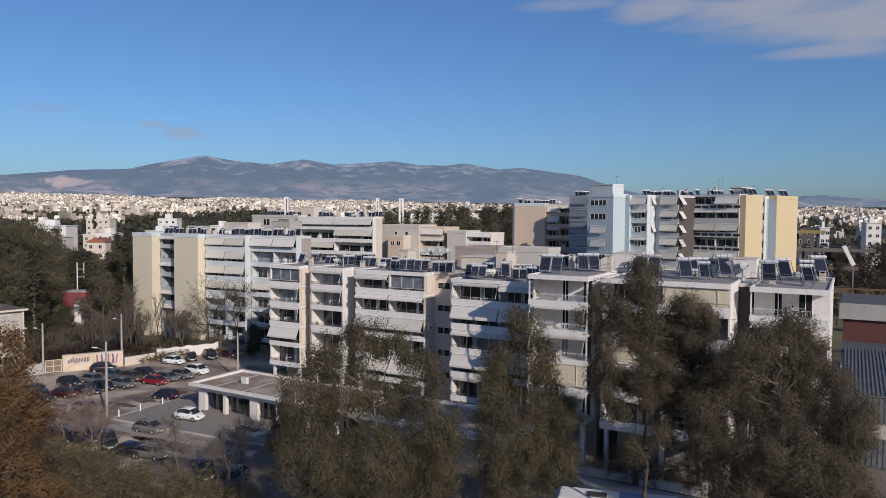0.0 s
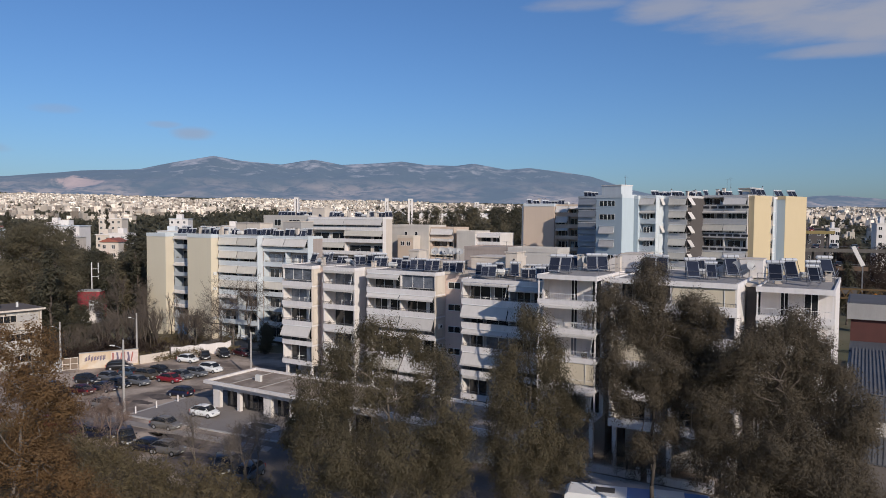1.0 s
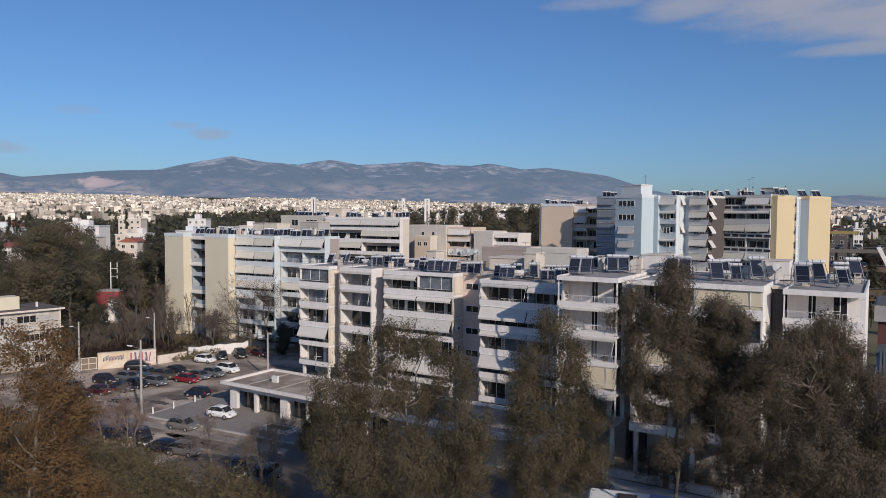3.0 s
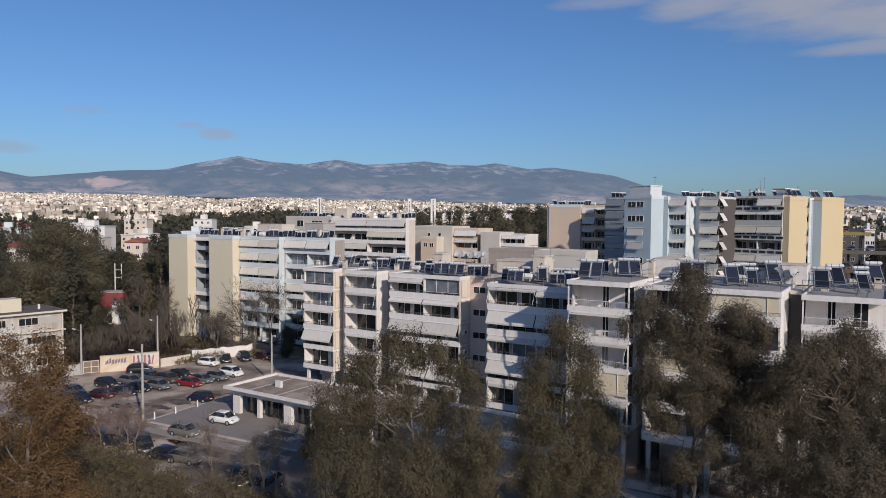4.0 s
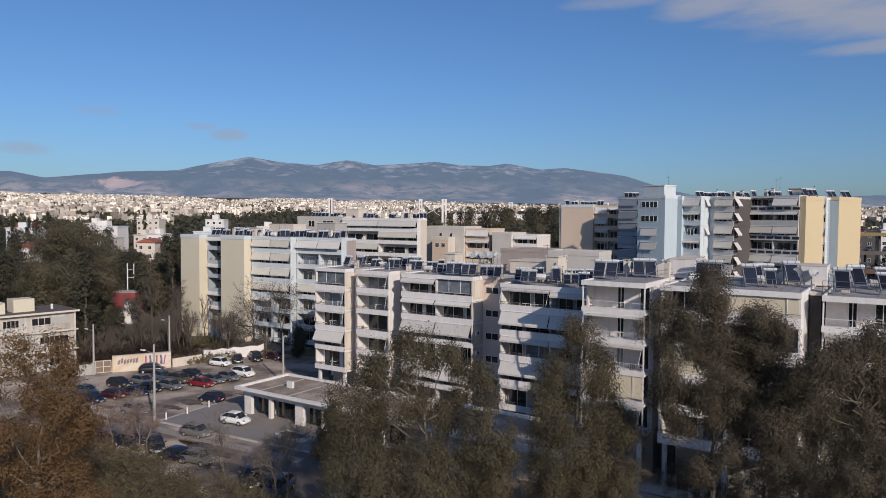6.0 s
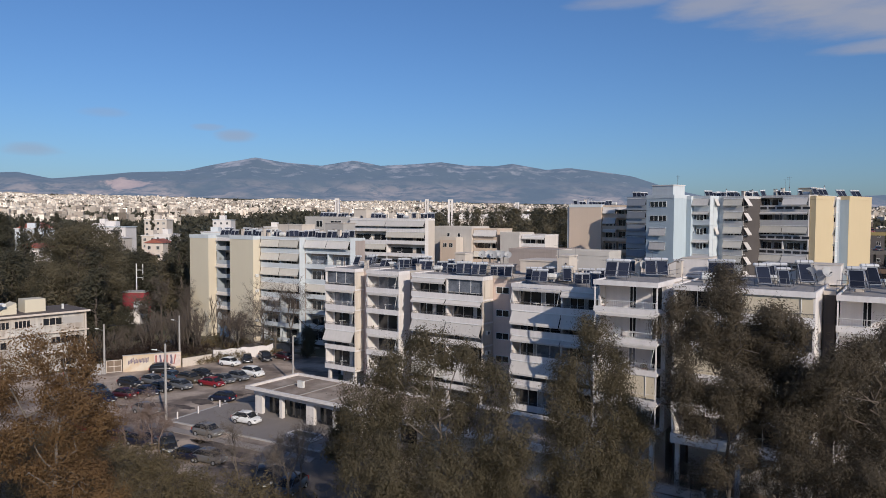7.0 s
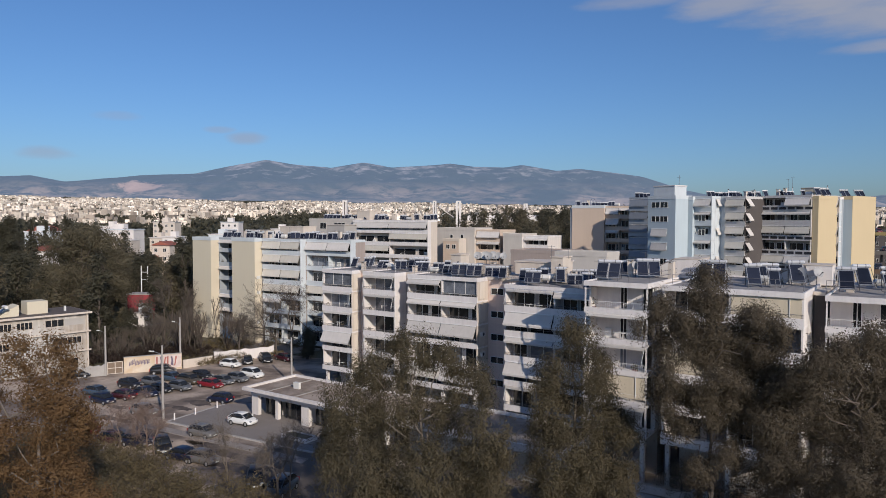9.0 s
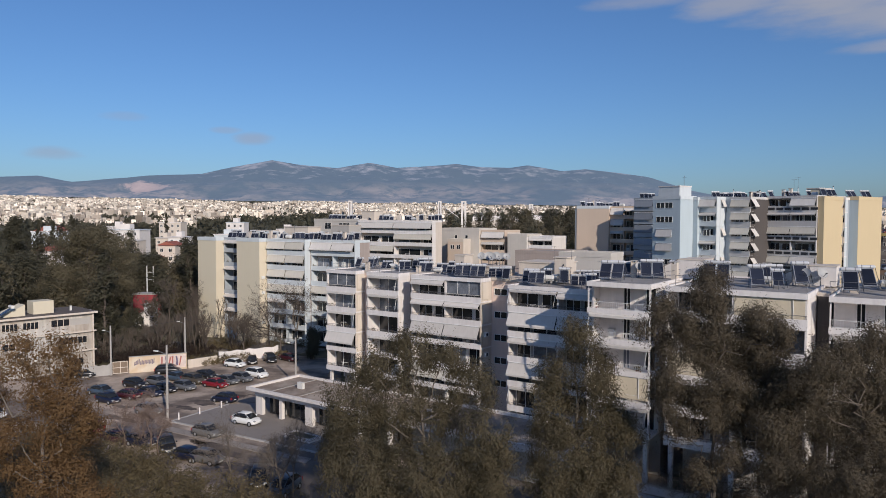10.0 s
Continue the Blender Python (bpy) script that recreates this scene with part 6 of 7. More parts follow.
mass_tree("eucalyptus_tree", 9.0, 54.0, ((-0.3, 17.5, 1.7, 1.5), (0.9, 15.2, 1.8, 2.1), (-2.0, 14.5, 1.6, 2.0), (-2.5, 11.7, 1.8, 2.5), (1.4, 11.5, 2.2, 2.5), (-1.0, 8.6, 3.1, 3.0), (3.1, 10.4, 1.8, 1.7),
                                         (1.7, 6.7, 3.1, 2.6), (-2.6, 6.6, 1.6, 2.0), (-0.9, 4.2, 2.2, 1.8)), 22, EUCA, BARK, EL, group=ROW)
mass_tree("eucalyptus_tree", 17.3, 49.8, ((0.2, 22.2, 1.1, 1.0), (-0.3, 21.0, 1.5, 1.3), (-3.4, 20.3, 1.0, 1.1), (-0.7, 19.3, 2.3, 1.5), (3.2, 19.5, 1.5, 1.2), (-4.7, 18.6, 1.0, 0.7), (-2.0, 17.4, 2.3, 1.4), (2.2, 17.5, 2.2, 1.5), (3.9, 17.0, 1.5, 1.6),
                                          (-3.2, 15.6, 1.0, 1.0), (0.2, 15.6, 1.6, 0.9), (2.8, 14.8, 1.5, 1.5), (-0.1, 12.9, 1.2, 1.3), (-1.9, 11.6, 1.1, 0.9), (1.7, 12.6, 1.1, 0.9), (4.4, 18.8, 1.0, 0.9), (-2.7, 13.6, 1.5, 1.3), (1.3, 10.4, 1.2, 1.0), (3.7, 12.4, 1.3, 1.2), (-0.7, 9.2, 1.0, 0.9), (0.8, 16.6, 1.6, 1.2), (-1.1, 14.5, 1.4, 1.1), (1.1, 13.9, 1.3, 1.0), (2.6, 16.0, 1.3, 1.2)), 23, EUCAD, BARK_SHADE, "tall dark eucalyptus with an open ragged crown on a bare trunk", group=ROW, dense=24, gap=-0.06, trunk=0.2)
mass_tree("eucalyptus_tree", 26.8, 46.8, ((-2.4, 18.5, 0.8, 0.7), (-3.5, 17.1, 1.9, 1.4), (0.2, 18.6, 1.6, 0.9), (-0.5, 16.6, 2.1, 1.8), (-3.4, 14.1, 2.3, 2.4), (0.3, 12.8, 2.2, 2.8), (-2.0, 10.3, 3.0, 2.4), (-5.4, 15.0, 1.2, 1.9),
                                          (1.6, 15.3, 1.5, 1.8), (3.4, 12.2, 1.9, 2.3), (4.4, 9.0, 2.3, 2.4), (3.6, 5.6, 2.4, 2.2), (1.2, 8.2, 3.0, 2.6), (-3.4, 6.8, 2.6, 2.2), (0.5, 4.4, 3.2, 2.2), (-6.0, 13.0, 1.5, 1.8), (-4.6, 16.0, 1.3, 1.4), (-4.8, 10.4, 1.6, 1.6), (-5.9, 10.4, 1.4, 1.3), (1.9, 17.2, 1.3, 1.1), (3.3, 14.6, 1.4, 1.4), (5.6, 11.0, 1.4, 1.5)), 25, EUCAD, BARKD, "broad dark eucalyptus with dense hanging foliage", group=ROW, dense=22, gap=-0.06)
mass_tree("eucalyptus_tree", 30.0, 54.0, ((0.0, 13.4, 2.0, 1.3), (-1.9, 11.0, 2.2, 1.9), (1.8, 10.6, 2.2, 1.9), (0.0, 7.4, 3.0, 2.2)), 27, EUCAD, BARKD, "dark eucalyptus close to the flats", group=ROW)
mass_tree("rusty_tree", -27.8, 43.5, ((0.2, 17.9, 1.6, 1.4), (2.5, 18.4, 1.1, 1.0), (2.8, 16.6, 1.4, 1.2), (3.5, 14.8, 1.3, 1.4), (4.1, 13.5, 1.1, 1.4), (1.9, 12.5, 2.0, 1.8), (-1.0, 12.4, 1.8, 1.4), (3.4, 10.3, 2.2, 1.7),
                                      (0.0, 9.7, 2.5, 1.8), (5.0, 9.3, 1.2, 1.1), (-2.8, 15.6, 1.6, 1.8), (1.2, 15.0, 1.4, 1.2), (-2.5, 6.5, 2.5, 2.0), (2.2, 6.4, 2.8, 2.2), (-3.4, 11.0, 1.8, 2.0), (5.9, 7.4, 2.0, 1.6), (5.0, 5.0, 2.4, 1.8)), 31, RUST, BARK, "tree with thin rust-brown winter leaves and pale twigs",
          dense=13, per=130, hang=0.4, tuft=(0.36, 0.36, 0.34), size=0.195)
mass_tree("rusty_tree", -35.0, 46.0, ((0, 16.0, 1.6, 1.3), (-1.6, 14.0, 1.8, 1.6), (1.4, 13.6, 1.8, 1.6), (0, 10.8, 2.6, 2.0), (0.4, 7.2, 3.0, 2.4)), 32, RUST, BARK, "rust-brown tree behind another", per=150, hang=0.4, tuft=(0.36, 0.36, 0.34), size=0.18)


def shrubs():
    """The bank of unkempt shrubs below the car park."""
    rng = np.random.default_rng(41)
    for k in range(64):
        s = (k % 32) / 31
        bx, by = -48 + 34 * s + rng.normal() * 0.8, 79.0 - 21 * s + rng.normal() * 0.8 - (k % 3) * 2.6 - (7.5 if k > 31 else 0)
        h = rng.uniform(2.6, 3.8) + (1.5 if k > 31 else 0)
        ob = thing("shrub", pose(bx, by, 0), "unkempt olive-yellow shrub on the bank", "shrub", "bank of shrubs")
        c = rng.normal(size=(90, 3)) * (1.25, 1.25, h * 0.24) + (0, 0, h * 0.55)
        c[:, 2] = np.clip(c[:, 2], 0.15, None)
        v, q = leaf_cloud(rng, c, 18, (0.24, 0.24, 0.22), 0.22, -0.4)
        g = Geo()
        for _ in range(9):
            limb(g, rng, (0, 0, -0.05), Vector((rng.normal() * 0.9, rng.normal() * 0.9, h * rng.uniform(0.5, 0.95))), 0.04, 0.012, 0.1, 3)
        part("stem", g, BARKD, ob)
        part("foliage", numpy_mesh("foliage", v, q), SHRUB, ob)


shrubs()


TWIGB = mat("reddish_bark", (0.20, 0.145, 0.12), 0.9, 0.25, coarse=1.0, fine=9.0)


def bare_mesh(seed, h, spread=0.45, levels=5, trunk=0.14):
    """A leafless tree as one branching mesh."""
    rng = np.random.default_rng(seed)
    g = Geo()
    tips = []

    def grow(p, d, ln, r, lv):
        e = p + d * ln
        g.tube(p, e, r, r * 0.68, 6 if lv > 2 else 4)
        if lv == 0:
            tips.append(tuple(e))
            return
        for _ in range(2 if lv > 3 else 3):
            n = (d + Vector(rng.normal(size=3)) * spread + Vector((0, 0, 0.12))).normalized()
            grow(e, n, ln * rng.uniform(0.62, 0.88), r * 0.62, lv - 1)
        if lv < levels:
            m_ = (d + Vector(rng.normal(size=3)) * spread * 1.2).normalized()
            grow(p.lerp(e, 0.55), m_, ln * 0.6, r * 0.45, lv - 1)

    grow(Vector((0, 0, -0.05)), Vector((0, 0, 1)), h * 0.3, trunk, levels)
    return g, np.array(tips)


def bare_tree(x, y, h, seed, label, material=None, trunk=0.14, levels=5, spread=0.42, group="bare trees"):
    ob = thing("bare_tree", pose(x, y, 0), label, "tree", group)
    g, tips = bare_mesh(seed, h, spread, levels, trunk)
    part("trunk", g, material or BARK, ob)
    if levels > 5:
        rng = np.random.default_rng(seed + 500)
        v, q = leaf_cloud(rng, tips[rng.permutation(len(tips))[:700]], 3, (0.14, 0.14, 0.12), 0.045 * h + 0.25, -0.5, thin=0.015)
        tagged(part("twig_crown", numpy_mesh("twig_crown", v, q), material or BARK, ob, "fine bare twigs"), kind="stuff")
    return ob


bare_tree(-22.5, 66.0, 7.4, 51, "leafless young tree with fine pale twigs", trunk=0.12, levels=6, spread=0.5)
bare_tree(-17.0, 63.6, 8.0, 52, "leafless tree with several pale stems", trunk=0.15, levels=6)
bare_tree(-16.0, 64.2, 7.4, 57, "leafless tree with several pale stems", trunk=0.12, levels=6)
bare_tree(-37.6, 79.2, 6.4, 53, "leafless tree with reddish twigs over parked cars", TWIGB, trunk=0.11, levels=6, spread=0.6)
bare_tree(-36.2, 78.2, 5.6, 54, "leafless tree with reddish twigs over parked cars", TWIGB, trunk=0.1, levels=6, spread=0.6)
bare_tree(-39.2, 78.0, 6.0, 101, "leafless tree with reddish twigs over parked cars", TWIGB, trunk=0.11, levels=6, spread=0.6)
bare_tree(-34.6, 76.4, 5.8, 102, "leafless tree with reddish twigs over parked cars", TWIGB, trunk=0.10, levels=6, spread=0.6)
bare_tree(-40.5, 137.0, 16.0, 55, "large leafless tree before the beige block", BARKD, trunk=0.2, levels=6, spread=0.5)
bare_tree(-34.5, 135.0, 14.0, 56, "large leafless tree before the beige block", BARKD, trunk=0.2, levels=6, spread=0.5)


bare_tree(-65.0, 147.0, 14.0, 58, "large leafless tree with a fine grey-brown crown", BARKD, trunk=0.24, levels=6, spread=0.42)
bare_tree(-60.5, 150.0, 12.0, 59, "large leafless tree with a fine grey-brown crown", BARKD, trunk=0.2, levels=6, spread=0.42)


def thicket():
    """Grey leafless saplings behind the graffiti wall."""
    protos = []
    for k in range(4):
        protos.append(bare_tree(-60 - k * 0.5, 128 + k, 6.6, 60 + k, "leafless grey sapling in a thicket", BARKD, trunk=0.11, levels=4, spread=0.28, group="thicket"))
    rng = np.random.default_rng(61)
    for k in range(84):
        s = rng.uniform(0, 1)
        x, y = -70 + 22 * s + rng.normal() * 1.5, 124 + 7 * s + abs(rng.normal()) * 7
        sc = rng.uniform(0.75, 1.3)
        if math.degrees(math.atan2(x, y)) < -24.8:
            sc *= 0.55
        copy_thing(protos[k % 4], pose(x, y, 0, 0, 0, rng.uniform(0, 360)) @ Matrix.Diagonal((sc, sc, sc * rng.uniform(0.9, 1.2), 1)))


thicket()


# sight lines from the camera to the houses, trees kept below them: from bearing, to bearing, reaching to, slope under
# which trees stay
SIGHT_LINES = ((-33.0, -31.6, 205, -0.076), (-33.4, -31.5, 300, -0.037), (-28.4, -26.0, 300, -0.029), (-25.5, -22.6, 330, -0.0246), (-25.0, -23.3, 250, -0.05), (-25.5, -24.3, 245, -0.058), (-26.8, -24.9, 180, -0.135))


def wood():
    """Pines and eucalypts between the white house and the far city."""
    kinds = []
    for k, (mt, top, half, lb) in enumerate(((PINE, 17, 4.6, "dark green pine with a broad crown"), (PINE, 20, 4.2, "tall dark pine among houses"), (OLIVE, 18, 4.6, "grey-green eucalyptus in the wood"), (OLIVE, 15, 5.0, "broad olive-green tree in the wood"))):
        kinds.append((leafy_tree("wood_tree", -111 - 7 * k, 176 + 9 * k, top, half, 3.5, 70 + k, mt, BARKD, lb, lobes=20, clumps=20, per=6, size=0.78, hang=0.2, spread=(0.55, 0.55, 0.45), group="wood", twigs=0), top))
    far_kinds = []
    for k, (mt, top, half, lb) in enumerate(((OLIVE, 17, 5.0, "distant olive-green tree with a broad crown"), (PINE, 19, 4.6, "distant dark pine with a tall crown"))):
        far_kinds.append((leafy_tree("wood_tree", 30 + 12 * k, 372 + 20 * k, top, half, 2.5, 170 + k, mt, BARKD, lb, lobes=16, clumps=16, per=5, size=0.85, hang=0.2, spread=(0.6, 0.6, 0.5), group="wood", twigs=0, zb=4.2), top))
    mass_tree("wood_tree", -84.0, 150.0, ((0.4, 22.8, 3.7, 2.7), (-4.1, 20.9, 3.7, 3.1), (5.3, 20.9, 3.4, 2.7), (-7.3, 18.4, 3.1, 2.7), (-0.4, 17.2, 4.9, 3.7), (6.5, 16.7, 3.9, 3.4), (-5.5, 14.1, 4.3, 3.4), (2.0, 12.3, 5.6, 3.7), (-9.3, 11.0, 3.7, 3.1), (-3.0, 9.2, 5.0, 3.0), (8.9, 12.4, 2.7, 3.1)),
              75, OLIVE, BARKD, "great grey-green eucalyptus with a billowing crown", group="wood", trunk=0.55, dense=3.2, per=150, size=0.42, hang=0.5, tuft=(0.85, 0.85, 0.7), gap=0.1)
    leafy_tree("wood_tree", -75.5, 141.0, 13.2, 3.6, 1.5, 76, PINE, BARKD, "dense dark pine beside a hut", lobes=26, clumps=30, per=18, size=0.45, hang=-0.2, spread=(0.5, 0.5, 0.3), group="wood")
    leafy_tree("wood_tree", -128.0, 190.0, 27.0, 6.0, 6.0, 77, PINE, BARKD, "tall blue-green pine above its neighbours", lobes=36, clumps=30, per=20, size=0.5, hang=-0.2, spread=(0.5, 0.5, 0.4), group="wood")
    for k, (x, y, h) in enumerate(((-153.6, 260, 27), (-162, 262, 25), (-168, 262, 25.5), (-149, 330, 28.5))):
        leafy_tree("cypress", x, y, h, 1.5, 4.0, 90 + k, PINE, BARKD, "slim dark cypress on the skyline of the wood", lobes=18, clumps=24, per=14, size=0.5, hang=-0.8, spread=(0.3, 0.3, 0.5), blunt=0.1, group="skyline cypresses")
    rng = np.random.default_rng(71)
    spots = []
    for k in range(84):
        a = math.radians(rng.uniform(-38, -21.5))
        r = rng.uniform(155, 330)
        spots.append((r * math.sin(a), r * math.cos(a), 1.0))
    for k in range(20):
        a = math.radians(rng.uniform(-28.6, -22.8))
        r = rng.uniform(205, 242)
        spots.append((r * math.sin(a), r * math.cos(a), 1.0))
    for k in range(14):
        spots.append((rng.uniform(-82, -66), rng.uniform(185, 215), 0.75))
    for k in range(28):
        spots.append((rng.uniform(-60, 60), rng.uniform(330, 420), 1.25))
    for k in range(22):
        spots.append((rng.uniform(15, 45), rng.uniform(260, 330), 1.2))
    for k in range(70):
        spots.append((rng.uniform(4, 92), rng.uniform(330, 430), 1.6))
    for k in range(7):
        spots.append((rng.uniform(96, 140), rng.uniform(138, 175), 0.7))
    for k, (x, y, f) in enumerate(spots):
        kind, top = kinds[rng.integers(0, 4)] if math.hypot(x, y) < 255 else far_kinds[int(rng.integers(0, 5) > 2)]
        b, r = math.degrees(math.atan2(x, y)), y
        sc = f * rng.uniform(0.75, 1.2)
        # tree tops capped by bearing and distance to fit the camera's view
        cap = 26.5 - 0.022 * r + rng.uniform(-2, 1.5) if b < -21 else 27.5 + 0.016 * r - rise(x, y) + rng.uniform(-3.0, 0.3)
        for b0, b1, far, line in SIGHT_LINES:
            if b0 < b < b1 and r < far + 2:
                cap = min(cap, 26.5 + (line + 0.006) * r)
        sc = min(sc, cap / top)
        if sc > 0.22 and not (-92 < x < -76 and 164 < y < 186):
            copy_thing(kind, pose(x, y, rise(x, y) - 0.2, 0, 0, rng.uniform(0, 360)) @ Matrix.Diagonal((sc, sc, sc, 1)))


wood()
leafy_tree("cypress", -27.0, 134.0, 10.5, 1.3, 0.6, 82, PINE, BARKD, "slim dark cypress in the shade of the flats", lobes=16, clumps=30, per=20, size=0.3, hang=-0.5, spread=(0.2, 0.2, 0.3))
leafy_tree("garden_tree", -22.0, 118.0, 8.5, 3.0, 1.5, 83, PINE, BARKD, "dark evergreen tree beside the flats", lobes=12, clumps=30, per=24, size=0.4)
leafy_tree("garden_tree", -13.5, 72.0, 6.5, 2.6, 1.0, 84, SHRUB, BARKD, "small yellow-green tree before the shop", lobes=10, clumps=26, per=30)
leafy_tree("garden_tree", -8.5, 68.0, 8.0, 3.0, 1.0, 85, OLIVE, BARKD, "dark evergreen tree before the shop", lobes=12, clumps=28, per=30)


# two evergreens added to darken the shadowed foot of the flats
leafy_tree("garden_tree", -30.5, 131.0, 5.6, 2.4, 0.8, 86, PINE, BARKD, "low dark evergreen added to fill the shade of the flats", lobes=12, clumps=26, per=20, size=0.4)
leafy_tree("garden_tree", -24.0, 127.0, 6.4, 2.4, 0.8, 87, PINE, BARKD, "low dark evergreen added to fill the shade of the flats", lobes=12, clumps=26, per=20, size=0.4)
bare_tree(-37.0, 133.0, 12.5, 88, "leafless tree with a spreading brown crown before the flats", BARKD, trunk=0.2, levels=6, spread=0.62)
bare_tree(-44.5, 134.0, 9.0, 89, "leafless tree with a spreading brown crown before the flats", BARKD, trunk=0.16, levels=6, spread=0.62)


for k, (x, y, h, w) in enumerate(((20.4, 67.0, 4.2, 2.4), (23.2, 65.2, 3.4, 2.2), (27.4, 64.6, 4.6, 2.6), (26.6, 59.0, 5.6, 2.8), (30.0, 59.5, 6.4, 3.2), (11.0, 66.0, 3.6, 2.4))):
    mass_tree("garden_tree", x, y, ((0, h - 1.0, w * 0.6, 1.0), (-w * 0.5, h * 0.55, w * 0.6, h * 0.3), (w * 0.5, h * 0.5, w * 0.6, h * 0.3), (0, h * 0.3, w * 0.8, h * 0.28)), 140 + k, EUCAD, BARKD, "dark evergreen bush in the garden before the flats", trunk=0.12, group="garden bushes", dense=9, per=70)


TWIGS = leaf_mat("brown_twigs", (0.062, 0.046, 0.040), (0.090, 0.066, 0.054), 0.15)
for k, (x, y, h) in enumerate(((123, 206, 18), (130, 213, 20), (138, 208, 19), (127, 198, 16), (146, 214, 20), (118, 200, 12))):
    mass_tree("brown_tree", x, y, ((0, h * 0.8, 3.0, h * 0.18), (-3.0, h * 0.6, 3.2, h * 0.2), (3.0, h * 0.55, 3.2, h * 0.2), (0, h * 0.35, 4.4, h * 0.25)), 160 + k, TWIGS, BARKD, "brown winter tree above the yard", dense=2.4, per=90, size=0.5, hang=0.0, tuft=(0.8, 0.8, 0.7), group="trees above the yard")


def scrub():
    """Dry weeds and bushes on the rubble before the beige block and along the yard walls."""
    rng = np.random.default_rng(95)
    spots = [(rng.uniform(-62, -34), rng.uniform(130, 147), 1.6) for _ in range(26)] + [(-58 + 9 * t_ + rng.normal() * 0.4, 119.5 + 4.6 * t_ + rng.uniform(0.6, 2.5), 1.4) for t_ in np.linspace(0, 1.6, 18)]
    brown = len(spots)
    spots += [(-73 + 25 * t_ + rng.normal() * 1.0, 120.5 + 7.5 * t_ + abs(rng.normal()) * 4.5, 3.0) for t_ in rng.uniform(0, 1, 46)]
    for k, (x, y, h) in enumerate(spots):
        h *= rng.uniform(0.6, 1.3)
        ob = thing("weed_bush", pose(x, y, 0.3 if y > 129 else 0.0), "dry brown weed bush on rubble" if k < brown else "dark brown undergrowth behind the yard wall", "shrub", "weeds")
        c = rng.normal(size=(24, 3)) * (0.9, 0.9, h * 0.25) + (0, 0, h * 0.5)
        c[:, 2] = np.clip(c[:, 2], 0.1, None)
        v, q = leaf_cloud(rng, c, 22, (0.25, 0.25, 0.2), 0.3, -0.6)
        part("foliage", numpy_mesh("foliage", v, q), TWIGS if k >= brown else SHRUB if k % 3 else OLIVE, ob)


scrub()


# ---- roof things ----
def heater(two=False):
    """A solar water heater: tilted collectors on a stand with a horizontal tank on top."""
    ob = thing("solar_heater", pose(0, -80, 0), "solar water heater with dark tilted collector and white tank", "solar heater", "roof heaters")
    n = 2 if two else 1
    for k in range(n):
        x0 = -n * 0.55 + k * 1.12
        fr = Geo()
        z0, z1, y0, y1 = 0.25, 1.75, -0.75, 0.55

        def plank(xa, xb, s0, s1, lift):
            pts = []
            for l in (0, lift):
                for xx, s in ((xa, s0), (xb, s0), (xb, s1), (xa, s1)):
                    pts.append((xx, y0 + (y1 - y0) * s - 0.75 * l, z0 + (z1 - z0) * s + 0.65 * l))
            return pts

        bx = [(0, 3, 2, 1), (4, 5, 6, 7), (0, 1, 5, 4), (1, 2, 6, 5), (2, 3, 7, 6), (3, 0, 4, 7)]
        for a in ((x0, x0 + 0.05, 0, 1), (x0 + 1.0, x0 + 1.05, 0, 1), (x0 + 0.05, x0 + 1.0, 0, 0.03), (x0 + 0.05, x0 + 1.0, 0.97, 1)):
            fr.add(plank(*a, 0.10), bx)
        c = part("collector", Geo().add(plank(x0 + 0.05, x0 + 1.0, 0.03, 0.97, 0.07), bx), PANEL, ob, "dark glazed collector")
        part("collector_frame", fr, CFRAME, c)
    w = 0.42 * n + 0.2
    t = Geo()
    for xa, xb, ra, rb in ((-w - 0.1, -w, 0.09, 0.175), (-w, w, 0.175, 0.175), (w, w + 0.1, 0.175, 0.09)):
        t.tube((xa, 0.66, 1.96), (xb, 0.66, 1.96), ra, rb, 14)
    tank = part("tank", t, TANK, ob, "white steel water tank", smooth=False)
    part("tank_band", Geo().tube((-w * 0.5 - 0.03, 0.66, 1.96), (-w * 0.5 + 0.03, 0.66, 1.96), 0.182, n=14).tube((w * 0.5 - 0.03, 0.66, 1.96), (w * 0.5 + 0.03, 0.66, 1.96), 0.182, n=14), RAIL, tank)
    part("water_pipe", Geo().tube((w + 0.08, 0.66, 1.9), (w + 0.2, 0.5, 1.2), 0.025, n=5).tube((w + 0.2, 0.5, 1.2), (w + 0.2, -0.6, 0.15), 0.025, n=5), DARKM, ob)
    for x in (-w + 0.1, w - 0.1):
        for p, q in (((x, 0.75, 0), (x, 0.75, 1.7)), ((x, -0.75, 0.0), (x, 0.75, 1.65)), ((x, -0.75, 0.03), (x, 0.75, 0.03))):
            part("stand_strut", Geo().tube(p, q, 0.03, n=4), RAIL, ob)
    return ob


H1, H2 = heater(), heater(True)


def place_heaters(grid, z, spots, turn, scale=1.0):
    rng = np.random.default_rng(int(1000 + abs(grid) + z * 10))
    for u, v, two in spots:
        m = at_uv(u, v, z, grid)
        x, y = m.translation.x, m.translation.y
        f = scale * rng.uniform(0.82, 1.12)
        copy_thing(H2 if two else H1, pose(x, y, z, 0, 0, turn + rng.normal() * 5) @ Matrix.Diagonal((f, f, f * rng.uniform(0.78, 0.98), 1)))


